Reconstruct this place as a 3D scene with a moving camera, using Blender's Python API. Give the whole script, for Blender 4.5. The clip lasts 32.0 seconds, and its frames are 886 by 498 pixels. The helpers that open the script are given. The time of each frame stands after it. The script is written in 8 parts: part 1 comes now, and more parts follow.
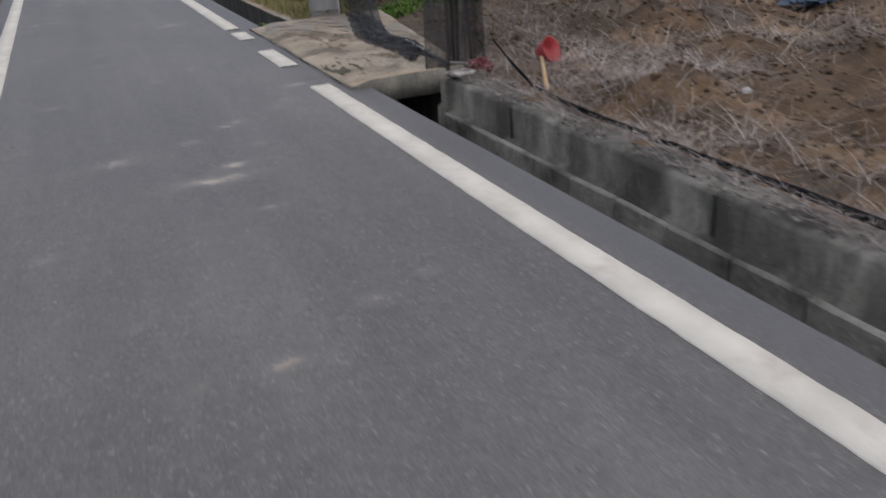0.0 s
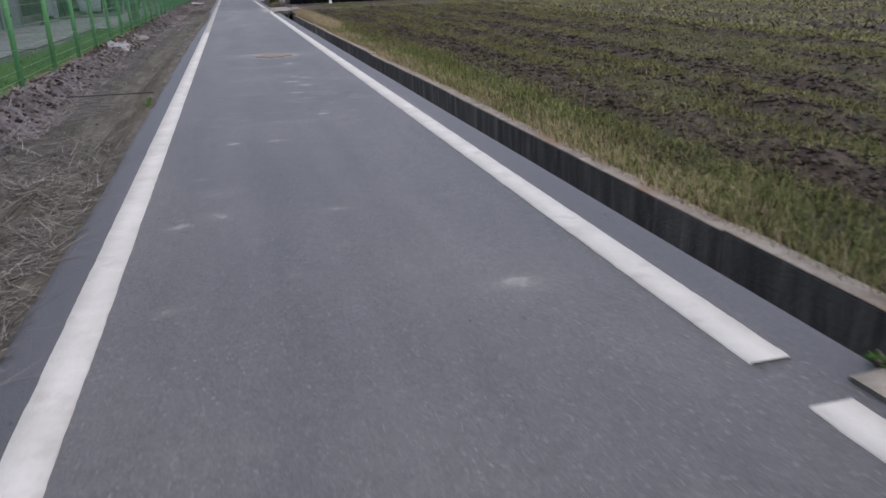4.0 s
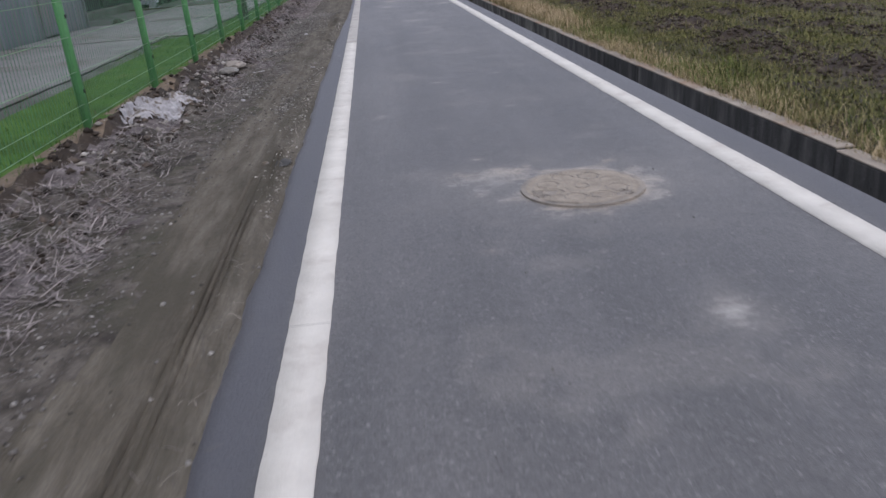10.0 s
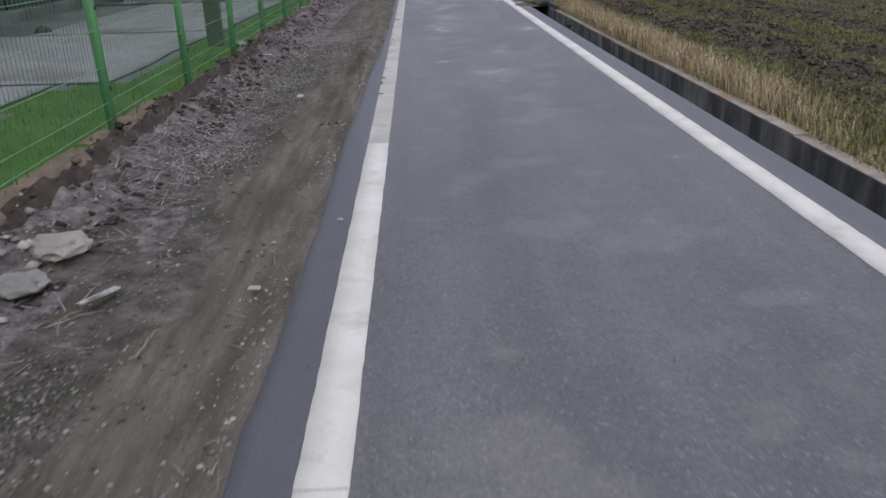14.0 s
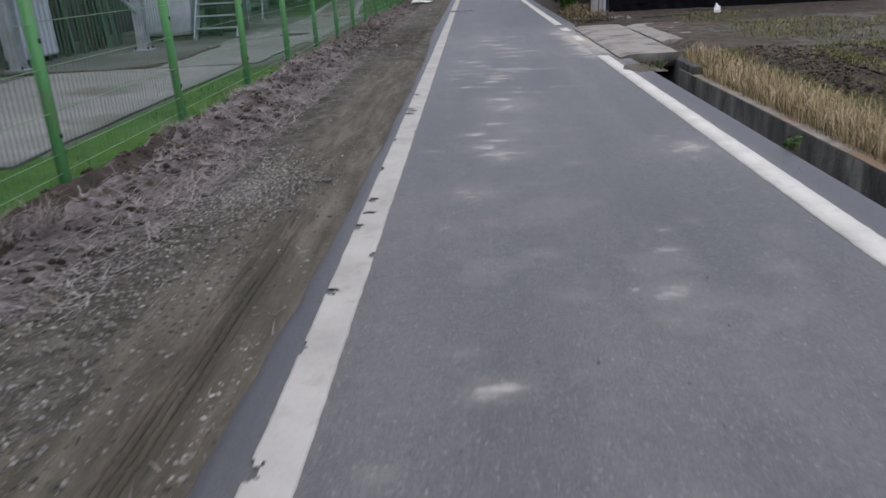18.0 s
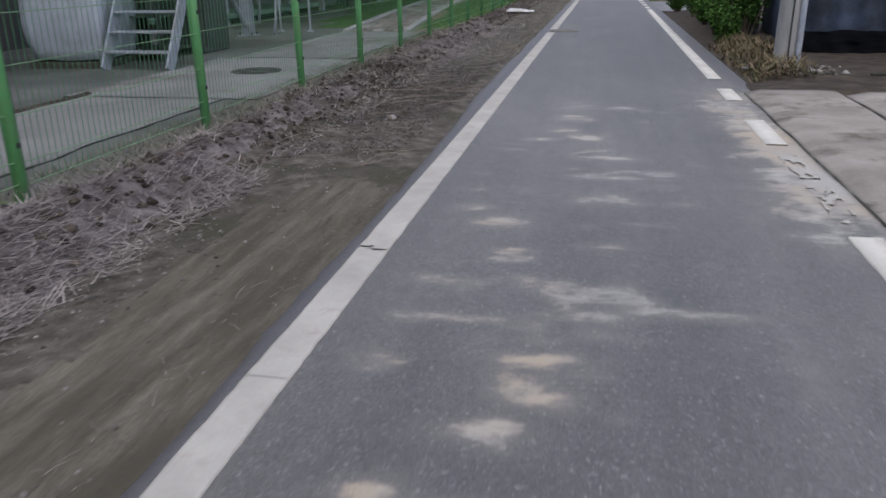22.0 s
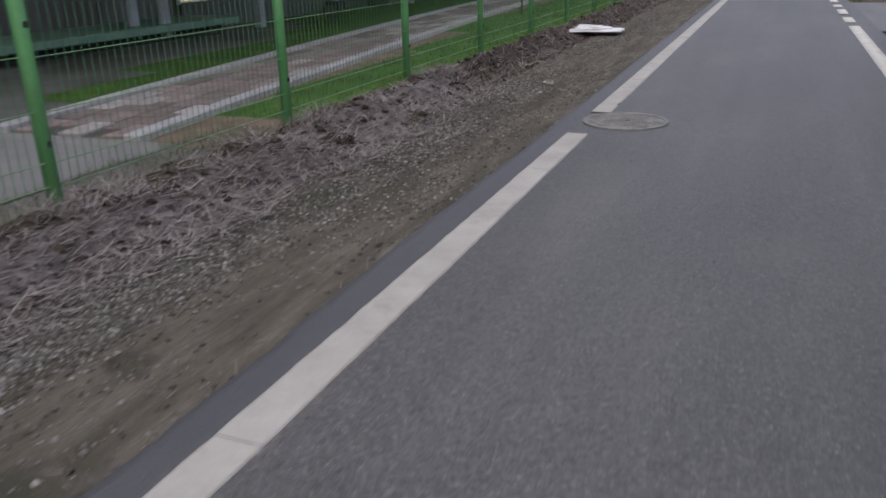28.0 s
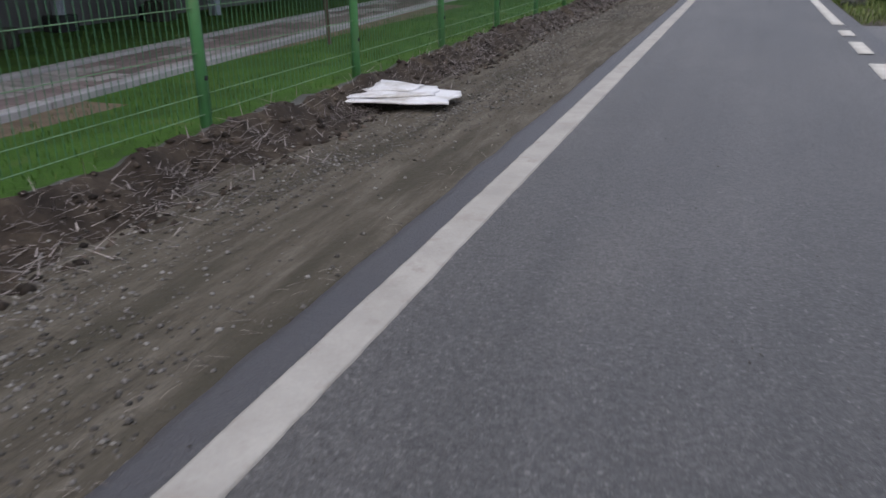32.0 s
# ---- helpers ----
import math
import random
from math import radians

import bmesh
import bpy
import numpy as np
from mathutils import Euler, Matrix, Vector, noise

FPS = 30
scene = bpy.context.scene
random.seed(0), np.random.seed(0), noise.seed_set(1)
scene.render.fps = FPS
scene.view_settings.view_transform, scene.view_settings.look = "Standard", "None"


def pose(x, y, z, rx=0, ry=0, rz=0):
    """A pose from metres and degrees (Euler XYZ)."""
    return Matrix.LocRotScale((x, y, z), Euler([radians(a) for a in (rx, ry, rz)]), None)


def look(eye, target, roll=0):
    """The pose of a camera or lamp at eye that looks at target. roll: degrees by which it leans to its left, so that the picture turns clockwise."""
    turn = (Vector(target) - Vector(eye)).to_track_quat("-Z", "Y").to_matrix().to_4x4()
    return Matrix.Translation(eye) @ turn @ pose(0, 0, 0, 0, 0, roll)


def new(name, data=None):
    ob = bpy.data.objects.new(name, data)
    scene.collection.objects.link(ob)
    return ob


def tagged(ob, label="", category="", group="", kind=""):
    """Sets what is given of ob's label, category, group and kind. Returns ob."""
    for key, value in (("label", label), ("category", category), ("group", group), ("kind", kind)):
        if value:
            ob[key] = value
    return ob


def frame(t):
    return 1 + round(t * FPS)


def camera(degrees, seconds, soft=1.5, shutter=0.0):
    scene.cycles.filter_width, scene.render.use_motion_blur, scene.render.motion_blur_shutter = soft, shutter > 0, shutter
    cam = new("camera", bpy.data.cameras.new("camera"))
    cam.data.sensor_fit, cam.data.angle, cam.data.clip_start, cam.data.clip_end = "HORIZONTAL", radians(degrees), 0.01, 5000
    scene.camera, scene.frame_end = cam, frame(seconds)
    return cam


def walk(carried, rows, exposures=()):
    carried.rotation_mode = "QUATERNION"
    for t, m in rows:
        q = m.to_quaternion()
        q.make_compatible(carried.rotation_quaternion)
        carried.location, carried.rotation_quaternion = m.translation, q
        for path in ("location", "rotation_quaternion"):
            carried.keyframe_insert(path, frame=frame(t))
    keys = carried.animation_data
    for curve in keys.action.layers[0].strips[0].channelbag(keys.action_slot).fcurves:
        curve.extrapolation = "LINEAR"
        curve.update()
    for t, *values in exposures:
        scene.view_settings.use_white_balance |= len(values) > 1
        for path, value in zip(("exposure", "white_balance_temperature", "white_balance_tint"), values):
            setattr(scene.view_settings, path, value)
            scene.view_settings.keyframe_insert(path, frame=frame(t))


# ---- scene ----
# ---- camera and walk ----
cam = camera(59.2, 32.0, soft=1.5, shutter=0.35)
PATH = [
    (0, pose(0.791, 0.000, 1.287, 64.89, 3.37, -25.12)),
    (0.5, pose(0.739, 0.884, 1.275, 67.81, 2.84, -24.28)),
    (1, pose(0.718, 1.744, 1.272, 69.54, 1.90, -23.66)),
    (1.5, pose(0.733, 2.585, 1.248, 70.59, 1.69, -21.67)),
    (2, pose(0.788, 3.375, 1.276, 70.96, 1.66, -19.92)),
    (2.5, pose(0.810, 4.175, 1.242, 72.34, 1.36, -17.28)),
    (4.5, pose(0.753, 7.751, 1.222, 70.25, 2.30, -13.26)),
    (5, pose(0.757, 8.636, 1.251, 71.45, 2.17, -10.76)),
    (5.5, pose(0.663, 9.539, 1.282, 72.51, 2.14, -8.86)),
    (6, pose(0.651, 10.406, 1.279, 73.69, 2.69, -7.37)),
    (6.5, pose(0.570, 11.205, 1.276, 73.79, 2.69, -6.03)),
    (7, pose(0.550, 12.008, 1.242, 71.65, 3.54, -5.22)),
    (7.5, pose(0.482, 12.866, 1.221, 70.20, 3.68, -5.10)),
    (8, pose(0.501, 13.746, 1.214, 69.02, 4.38, -5.31)),
    (8.5, pose(0.471, 14.680, 1.219, 68.60, 4.53, -5.45)),
    (9, pose(0.418, 15.511, 1.213, 68.82, 3.99, -5.46)),
    (9.5, pose(0.406, 16.422, 1.213, 68.58, 4.65, -5.32)),
    (10, pose(0.408, 17.141, 1.222, 68.68, 4.21, -5.33)),
    (10.5, pose(0.392, 18.058, 1.249, 69.07, 2.65, -4.52)),
    (11, pose(0.388, 18.784, 1.258, 69.47, 2.75, -3.24)),
    (11.5, pose(0.368, 19.493, 1.251, 67.79, 3.13, -2.32)),
    (12, pose(0.326, 20.296, 1.252, 67.14, 3.50, -2.76)),
    (12.5, pose(0.324, 21.130, 1.267, 67.30, 3.42, -2.35)),
    (13, pose(0.337, 21.956, 1.264, 67.91, 2.72, -3.01)),
    (13.5, pose(0.364, 22.745, 1.280, 68.05, 2.80, -2.77)),
    (14, pose(0.369, 23.483, 1.335, 68.05, 1.45, -2.05)),
    (14.5, pose(0.382, 24.254, 1.319, 67.96, 2.28, -1.32)),
    (16.5, pose(0.391, 27.799, 1.247, 70.10, 2.90, 2.95)),
    (17, pose(0.463, 28.699, 1.245, 70.42, 2.97, 2.93)),
    (17.5, pose(0.506, 29.539, 1.247, 70.07, 3.05, 2.34)),
    (18, pose(0.640, 30.403, 1.219, 70.05, 2.97, 1.98)),
    (18.5, pose(0.683, 31.274, 1.228, 70.84, 2.45, 2.71)),
    (19, pose(0.729, 32.129, 1.234, 71.44, 1.70, 3.97)),
    (19.5, pose(0.761, 33.011, 1.225, 71.18, 1.40, 5.04)),
    (20, pose(0.829, 33.887, 1.205, 70.79, 1.31, 6.30)),
    (20.5, pose(0.849, 34.697, 1.217, 70.47, 1.26, 7.82)),
    (21, pose(0.933, 35.568, 1.207, 70.48, 1.32, 9.11)),
    (21.5, pose(0.990, 36.423, 1.246, 70.68, 1.05, 9.97)),
    (22, pose(1.064, 37.233, 1.221, 70.12, 0.77, 11.16)),
    (22.5, pose(1.069, 38.051, 1.190, 69.87, 0.58, 11.57)),
    (23, pose(1.035, 38.945, 1.139, 69.25, 0.58, 11.71)),
    (23.5, pose(1.012, 39.819, 1.162, 68.96, 1.49, 12.38)),
    (24, pose(1.086, 40.689, 1.178, 69.51, 1.80, 14.35)),
    (24.5, pose(1.057, 41.608, 1.156, 70.13, 1.94, 15.87)),
    (25, pose(1.137, 42.506, 1.120, 70.13, 2.73, 16.78)),
    (25.5, pose(1.142, 43.369, 1.133, 70.67, 3.04, 18.07)),
    (27.5, pose(1.255, 46.861, 1.153, 68.99, 1.63, 21.74)),
    (28, pose(1.265, 47.714, 1.182, 69.25, 1.60, 22.36)),
    (28.5, pose(1.214, 48.539, 1.197, 69.92, 1.62, 22.91)),
    (29, pose(1.207, 49.414, 1.201, 69.54, 2.06, 21.98)),
    (29.5, pose(1.194, 50.202, 1.180, 68.71, 1.78, 19.99)),
    (30, pose(1.215, 51.013, 1.156, 68.30, 1.11, 17.97)),
    (30.5, pose(1.190, 51.833, 1.165, 68.93, 0.27, 17.67)),
    (31, pose(1.194, 52.680, 1.149, 70.19, -0.12, 18.19)),
    (31.5, pose(1.200, 53.536, 1.151, 70.26, 0.16, 19.82)),
    (32, pose(1.095, 54.302, 1.117, 68.61, 0.78, 20.34)),
]
walk(cam, PATH, [(0, 0.76, 6950, 10), (1, 0.85, 6850, 11), (2, 0.97, 6720, 13), (5, 0.98, 6380, 14), (8, 1.0, 6520, 14), (10, 0.96, 6420, 14), (14, 0.93, 6380, 13), (17, 0.98, 6500, 12), (19, 1.02, 6500, 11), (22, 1.0, 6500, 11), (25, 1.02, 6450, 11), (28, 0.91, 6650, 13), (32, 0.89, 6550, 12)])

# ---- world, sun, exposure: overcast evening ----
scene.view_settings.exposure = 0.9
world = bpy.data.worlds.new("sky")
scene.world = world
world.use_nodes = True
wn = world.node_tree
sky = wn.nodes.new("ShaderNodeTexSky")
sky.sky_type = "NISHITA"
sky.sun_disc = False
sky.sun_elevation, sky.sun_rotation = radians(38), radians(150)
sky.air_density, sky.dust_density, sky.ozone_density = 1.0, 6.0, 1.0
cloud = wn.nodes.new("ShaderNodeMix")          # cloud cover takes the blue out of the sky
cloud.data_type = "RGBA"
cloud.inputs[0].default_value = 0.8
cloud.inputs[7].default_value = (4.25, 4.6, 5.55, 1)
wn.links.new(sky.outputs[0], cloud.inputs[6])
wn.links.new(cloud.outputs[2], wn.nodes["Background"].inputs[0])
wn.nodes["Background"].inputs[1].default_value = 0.11
sun_data = bpy.data.lights.new("sun", "SUN")
sun_data.energy, sun_data.angle, sun_data.color = 0.6, radians(40), (1.0, 0.97, 0.95)
sun = new("sun", sun_data)
sun.matrix_world = look((0, 0, 30), (6, 14, 0))

# ---- helpers for meshes ----
def rnd(a, b):
    return random.uniform(a, b)


def link_mesh(name, me, mats, parent=None, label=""):
    for m in (mats if isinstance(mats, (list, tuple)) else [mats]):
        me.materials.append(m)
    ob = new(name, me)
    if parent is not None:
        ob.parent = parent
    if label:
        ob["label"] = label
    return ob


def part(name, bm, material, parent=None, label="", smooth=False):
    me = bpy.data.meshes.new(name)
    bm.normal_update()
    bm.to_mesh(me)
    bm.free()
    if smooth:
        me.polygons.foreach_set("use_smooth", [True] * len(me.polygons))
    return link_mesh(name, me, material, parent, label)


def thing(name, label, category, m=None, group="", kind=""):
    ob = new(name)
    ob.empty_display_size = 0.1
    if m is not None:
        ob.matrix_world = m
    return tagged(ob, label, category, group, kind)


def add_box(bm, c, s, rot=None, bevel=0.0):
    m = Matrix.Translation(c) @ (rot.to_4x4() if rot is not None else Matrix.Identity(4)) @ Matrix.Diagonal((*s, 1))
    vs = bmesh.ops.create_cube(bm, size=1, matrix=m)["verts"]
    if bevel:
        es = list({e for v in vs for e in v.link_edges})
        bmesh.ops.bevel(bm, geom=es, offset=bevel, segments=1, affect="EDGES")
    return bm


def box_bm(c, s, rot=None, bevel=0.0):
    return add_box(bmesh.new(), c, s, rot, bevel)


def add_rod(bm, a, b, r0, r1=None, seg=8):
    a, b = Vector(a), Vector(b)
    d = b - a
    m = Matrix.Translation((a + b) / 2) @ d.to_track_quat("Z", "Y").to_matrix().to_4x4()
    bmesh.ops.create_cone(bm, cap_ends=True, segments=seg, radius1=r0, radius2=r0 if r1 is None else r1, depth=d.length, matrix=m)
    return bm


def rod_bm(a, b, r0, r1=None, seg=8):
    return add_rod(bmesh.new(), a, b, r0, r1, seg)


def add_tube(bm, pts, radii, seg=8):
    pts = [Vector(p) for p in pts]
    if not isinstance(radii, (list, tuple)):
        radii = [radii] * len(pts)
    rings = []
    for i, p in enumerate(pts):
        d = (pts[min(i + 1, len(pts) - 1)] - pts[max(i - 1, 0)]).normalized()
        q = d.to_track_quat("Z", "Y")
        rings.append([bm.verts.new(p + q @ Vector((math.cos(k * math.tau / seg) * radii[i], math.sin(k * math.tau / seg) * radii[i], 0))) for k in range(seg)])
    for a, b in zip(rings, rings[1:]):
        for k in range(seg):
            bm.faces.new((a[k], a[(k + 1) % seg], b[(k + 1) % seg], b[k]))
    bm.faces.new(rings[0][::-1])
    bm.faces.new(rings[-1])
    return bm


def tube_bm(pts, radii, seg=8):
    return add_tube(bmesh.new(), pts, radii, seg)


def raw_mesh(name, verts, faces, smooth=False, mat_index=None):
    """A mesh from arrays; faces all have the same number of corners."""
    verts, faces = np.asarray(verts, np.float32), np.asarray(faces, np.int32)
    me = bpy.data.meshes.new(name)
    me.vertices.add(len(verts))
    me.vertices.foreach_set("co", verts.ravel())
    n, k = faces.shape
    me.loops.add(n * k)
    me.loops.foreach_set("vertex_index", faces.ravel())
    me.polygons.add(n)
    me.polygons.foreach_set("loop_start", np.arange(0, n * k, k, dtype=np.int32))
    if smooth:
        me.polygons.foreach_set("use_smooth", np.ones(n, bool))
    if mat_index is not None:
        me.polygons.foreach_set("material_index", np.asarray(mat_index, np.int32))
    me.update(calc_edges=True)
    return me


def lattice(i, j, seed):
    h = (i.astype(np.int64) * 374761393 + j.astype(np.int64) * 668265263 + seed * 1442695041) & 0x7FFFFFFF
    h = ((h ^ (h >> 13)) * 1274126177) & 0x7FFFFFFF
    return ((h ^ (h >> 16)) & 0xFFFF) / 65535.0


def vnoise(x, y, seed=0):
    """Smooth noise between 0 and 1 over arrays."""
    xi, yi = np.floor(x), np.floor(y)
    u, v = x - xi, y - yi
    u, v = u * u * (3 - 2 * u), v * v * (3 - 2 * v)
    a, b = lattice(xi, yi, seed), lattice(xi + 1, yi, seed)
    c, d = lattice(xi, yi + 1, seed), lattice(xi + 1, yi + 1, seed)
    return (a * (1 - u) + b * u) * (1 - v) + (c * (1 - u) + d * u) * v


def fbm(x, y, seed=0, octaves=4):
    out, amp, tot = 0, 1.0, 0.0
    for k in range(octaves):
        out = out + amp * vnoise(x * 2**k, y * 2**k, seed + 17 * k)
        tot += amp
        amp *= 0.5
    return out / tot


def step(a, b, x):
    t = np.clip((x - a) / (b - a), 0, 1)
    return t * t * (3 - 2 * t)


def grid_mesh(name, xs, ys, height, keep=None, zone=None):
    X, Y = np.meshgrid(xs, ys)
    Z = height(X, Y)
    nx, ny = len(xs), len(ys)
    idx = np.arange(nx * ny).reshape(ny, nx)
    q = np.stack([idx[:-1, :-1], idx[:-1, 1:], idx[1:, 1:], idx[1:, :-1]], -1).reshape(-1, 4)
    cx, cy = (X[:-1, :-1] + X[1:, 1:]).ravel() / 2, (Y[:-1, :-1] + Y[1:, 1:]).ravel() / 2
    zi = zone(cx, cy) if zone else np.zeros(len(q), int)
    if keep is not None:
        ok = keep(cx, cy)
        q, zi = q[ok], zi[ok]
    return raw_mesh(name, np.stack([X.ravel(), Y.ravel(), Z.ravel()], 1), q, True, zi)


def blades(name, base, length, width, lean, mats, bend=0.5, up=1.0, flat=False):
    """Thin bent strips (grass, straw), one joined mesh. base: n x 3; length, width, lean: n values; up: how far they rise."""
    n = len(base)
    rs = np.random.RandomState(n)
    az = rs.uniform(0, 2 * np.pi, n)
    d = np.stack([np.cos(az), np.sin(az), np.zeros(n)], 1)
    side = np.stack([-np.sin(az), np.cos(az), np.zeros(n)], 1) * (width / 2)[:, None]
    rise = (length * np.cos(lean) * up)[:, None] * np.array([[0, 0, 1]])
    run = (length * np.sin(lean))[:, None] * d
    p0 = base
    p1 = base + rise * 0.6 + run * (0.5 - 0.25 * bend)
    p2 = base + rise * (1 - 0.35 * bend) + run
    V = np.stack([p0 - side, p0 + side, p1 + side * 0.8, p1 - side * 0.8, p2 + side * 0.2, p2 - side * 0.2], 1).reshape(-1, 3)
    k = np.arange(n)[:, None] * 6
    F = np.concatenate([k + np.array([[0, 1, 2, 3]]), k + np.array([[3, 2, 4, 5]])])
    me = raw_mesh(name, V, F)
    return link_mesh(name, me, mats)


def short_blades(name, base, length, width, lean, mats):
    """Straight tapered strips of one face each, for dense turf and litter."""
    n = len(base)
    rs = np.random.RandomState(n + 3)
    az = rs.uniform(0, 2 * np.pi, n)
    side = np.stack([-np.sin(az), np.cos(az), np.zeros(n)], 1) * (width / 2)[:, None]
    tip = base + np.stack([np.cos(az) * np.sin(lean), np.sin(az) * np.sin(lean), np.cos(lean)], 1) * length[:, None]
    V = np.stack([base - side, base + side, tip + side * 0.3, tip - side * 0.3], 1).reshape(-1, 3)
    return link_mesh(name, raw_mesh(name, V, np.arange(4 * n).reshape(-1, 4)), mats)


def stones(name, base, size, mats):
    """Small irregular six-sided stones, one joined mesh."""
    n = len(base)
    rs = np.random.RandomState(n + 5)
    octa = np.array([[1, 0, 0], [-1, 0, 0], [0, 1, 0], [0, -1, 0], [0, 0, 1], [0, 0, -1], ], float)
    V = octa[None] * rs.uniform(0.55, 1.2, (n, 6, 1)) * size[:, None, None]
    V[:, :, 2] *= 0.6
    a = rs.uniform(0, 6.28, n)
    c, s = np.cos(a)[:, None], np.sin(a)[:, None]
    x, y = V[:, :, 0] * c - V[:, :, 1] * s, V[:, :, 0] * s + V[:, :, 1] * c
    V[:, :, 0], V[:, :, 1] = x, y
    V += base[:, None, :]
    f = np.array([[0, 2, 4], [2, 1, 4], [1, 3, 4], [3, 0, 4], [2, 0, 5], [1, 2, 5], [3, 1, 5], [0, 3, 5]])
    F = (np.arange(n)[:, None, None] * 6 + f[None]).reshape(-1, 3)
    return link_mesh(name, raw_mesh(name, V.reshape(-1, 3), F), mats)


# ---- materials ----
def ramp(nt, fac, stops):
    r = nt.nodes.new("ShaderNodeValToRGB")
    while len(r.color_ramp.elements) < len(stops):
        r.color_ramp.elements.new(0.5)
    for e, (p, c) in zip(r.color_ramp.elements, stops):
        e.position, e.color = p, (*c, 1)
    nt.links.new(fac, r.inputs[0])
    return r.outputs[0]


def noise_tex(nt, coord, scale, detail=4, stretch=None, rough=0.6):
    if stretch:
        mp = nt.nodes.new("ShaderNodeMapping")
        mp.inputs["Scale"].default_value = stretch
        nt.links.new(coord, mp.inputs[0])
        coord = mp.outputs[0]
    n = nt.nodes.new("ShaderNodeTexNoise")
    n.inputs["Scale"].default_value, n.inputs["Detail"].default_value, n.inputs["Roughness"].default_value = scale, detail, rough
    nt.links.new(coord, n.inputs["Vector"])
    return n.outputs[0]


def mix_rgb(nt, fac, a, b, mode="MIX"):
    n = nt.nodes.new("ShaderNodeMix")
    n.data_type, n.blend_type = "RGBA", mode
    for sock, v in ((n.inputs[0], fac), (n.inputs[6], a), (n.inputs[7], b)):
        if isinstance(v, (int, float)):
            sock.default_value = v
        elif isinstance(v, tuple):
            sock.default_value = (*v, 1)
        else:
            nt.links.new(v, sock)
    return n.outputs[2]


def maths(nt, op, a, b=0.0, clamp=False):
    n = nt.nodes.new("ShaderNodeMath")
    n.operation, n.use_clamp = op, clamp
    for sock, v in zip(n.inputs, (a, b)):
        if isinstance(v, (int, float)):
            sock.default_value = v
        else:
            nt.links.new(v, sock)
    return n.outputs[0]


def surface(name, stops, scale=3.0, fine=40.0, fine_amount=0.35, rough=0.8, metal=0.0, bump=0.3, bump_scale=None, stretch=None,
            stain=None, stain_scale=0.8, stain_range=(0.5, 0.7), vary=0.0, world_space=True, spec=0.3):
    """Paint or stone with patches, grain, stains and fine relief. Returns material and the nodes that others add to."""
    m = bpy.data.materials.new(name)
    m.use_nodes = True
    nt = m.node_tree
    bsdf = nt.nodes["Principled BSDF"]
    if world_space:
        coord = nt.nodes.new("ShaderNodeNewGeometry").outputs["Position"]
    else:
        coord = nt.nodes.new("ShaderNodeTexCoord").outputs["Object"]
    col = ramp(nt, noise_tex(nt, coord, scale, 5, stretch), stops)
    grain = noise_tex(nt, coord, fine, 3, stretch)
    g = maths(nt, "MULTIPLY_ADD", grain, fine_amount * 2)
    g.node.inputs[2].default_value = 1 - fine_amount
    col = mix_rgb(nt, 1.0, col, g, "MULTIPLY")
    if stain:
        s = ramp(nt, noise_tex(nt, coord, stain_scale, 6, stretch, 0.65), [(stain_range[0], (0, 0, 0)), (stain_range[1], (1, 1, 1))])
        col = mix_rgb(nt, s, col, stain)
    if vary:
        info = nt.nodes.new("ShaderNodeObjectInfo")
        v = maths(nt, "MULTIPLY_ADD", info.outputs["Random"], vary * 2)
        v.node.inputs[2].default_value = 1 - vary
        col = mix_rgb(nt, 1.0, col, v, "MULTIPLY")
    nt.links.new(col, bsdf.inputs["Base Color"])
    bsdf.inputs["Metallic"].default_value = metal
    bsdf.inputs["Specular IOR Level"].default_value = spec
    rr = maths(nt, "MULTIPLY_ADD", grain, 0.25)
    rr.node.inputs[2].default_value = rough - 0.12
    nt.links.new(rr, bsdf.inputs["Roughness"])
    if bump:
        b = nt.nodes.new("ShaderNodeBump")
        b.inputs["Strength"].default_value, b.inputs["Distance"].default_value = bump, 0.02
        nt.links.new(noise_tex(nt, coord, bump_scale or fine, 6), b.inputs["Height"])
        nt.links.new(b.outputs[0], bsdf.inputs["Normal"])
    return m


def island_mat(name, stops, rough=0.85, spec=0.2, translucent=0.0):
    """Colour by single blade, leaf or stone."""
    m = bpy.data.materials.new(name)
    m.use_nodes = True
    nt = m.node_tree
    geo = nt.nodes.new("ShaderNodeNewGeometry")
    col = ramp(nt, geo.outputs["Random Per Island"], stops)
    big = noise_tex(nt, geo.outputs["Position"], 1.3, 3)
    g = maths(nt, "MULTIPLY_ADD", big, 0.9)
    g.node.inputs[2].default_value = 0.55
    col = mix_rgb(nt, 1.0, col, g, "MULTIPLY")
    bsdf = nt.nodes["Principled BSDF"]
    nt.links.new(col, bsdf.inputs["Base Color"])
    bsdf.inputs["Roughness"].default_value, bsdf.inputs["Specular IOR Level"].default_value = rough, spec
    return m


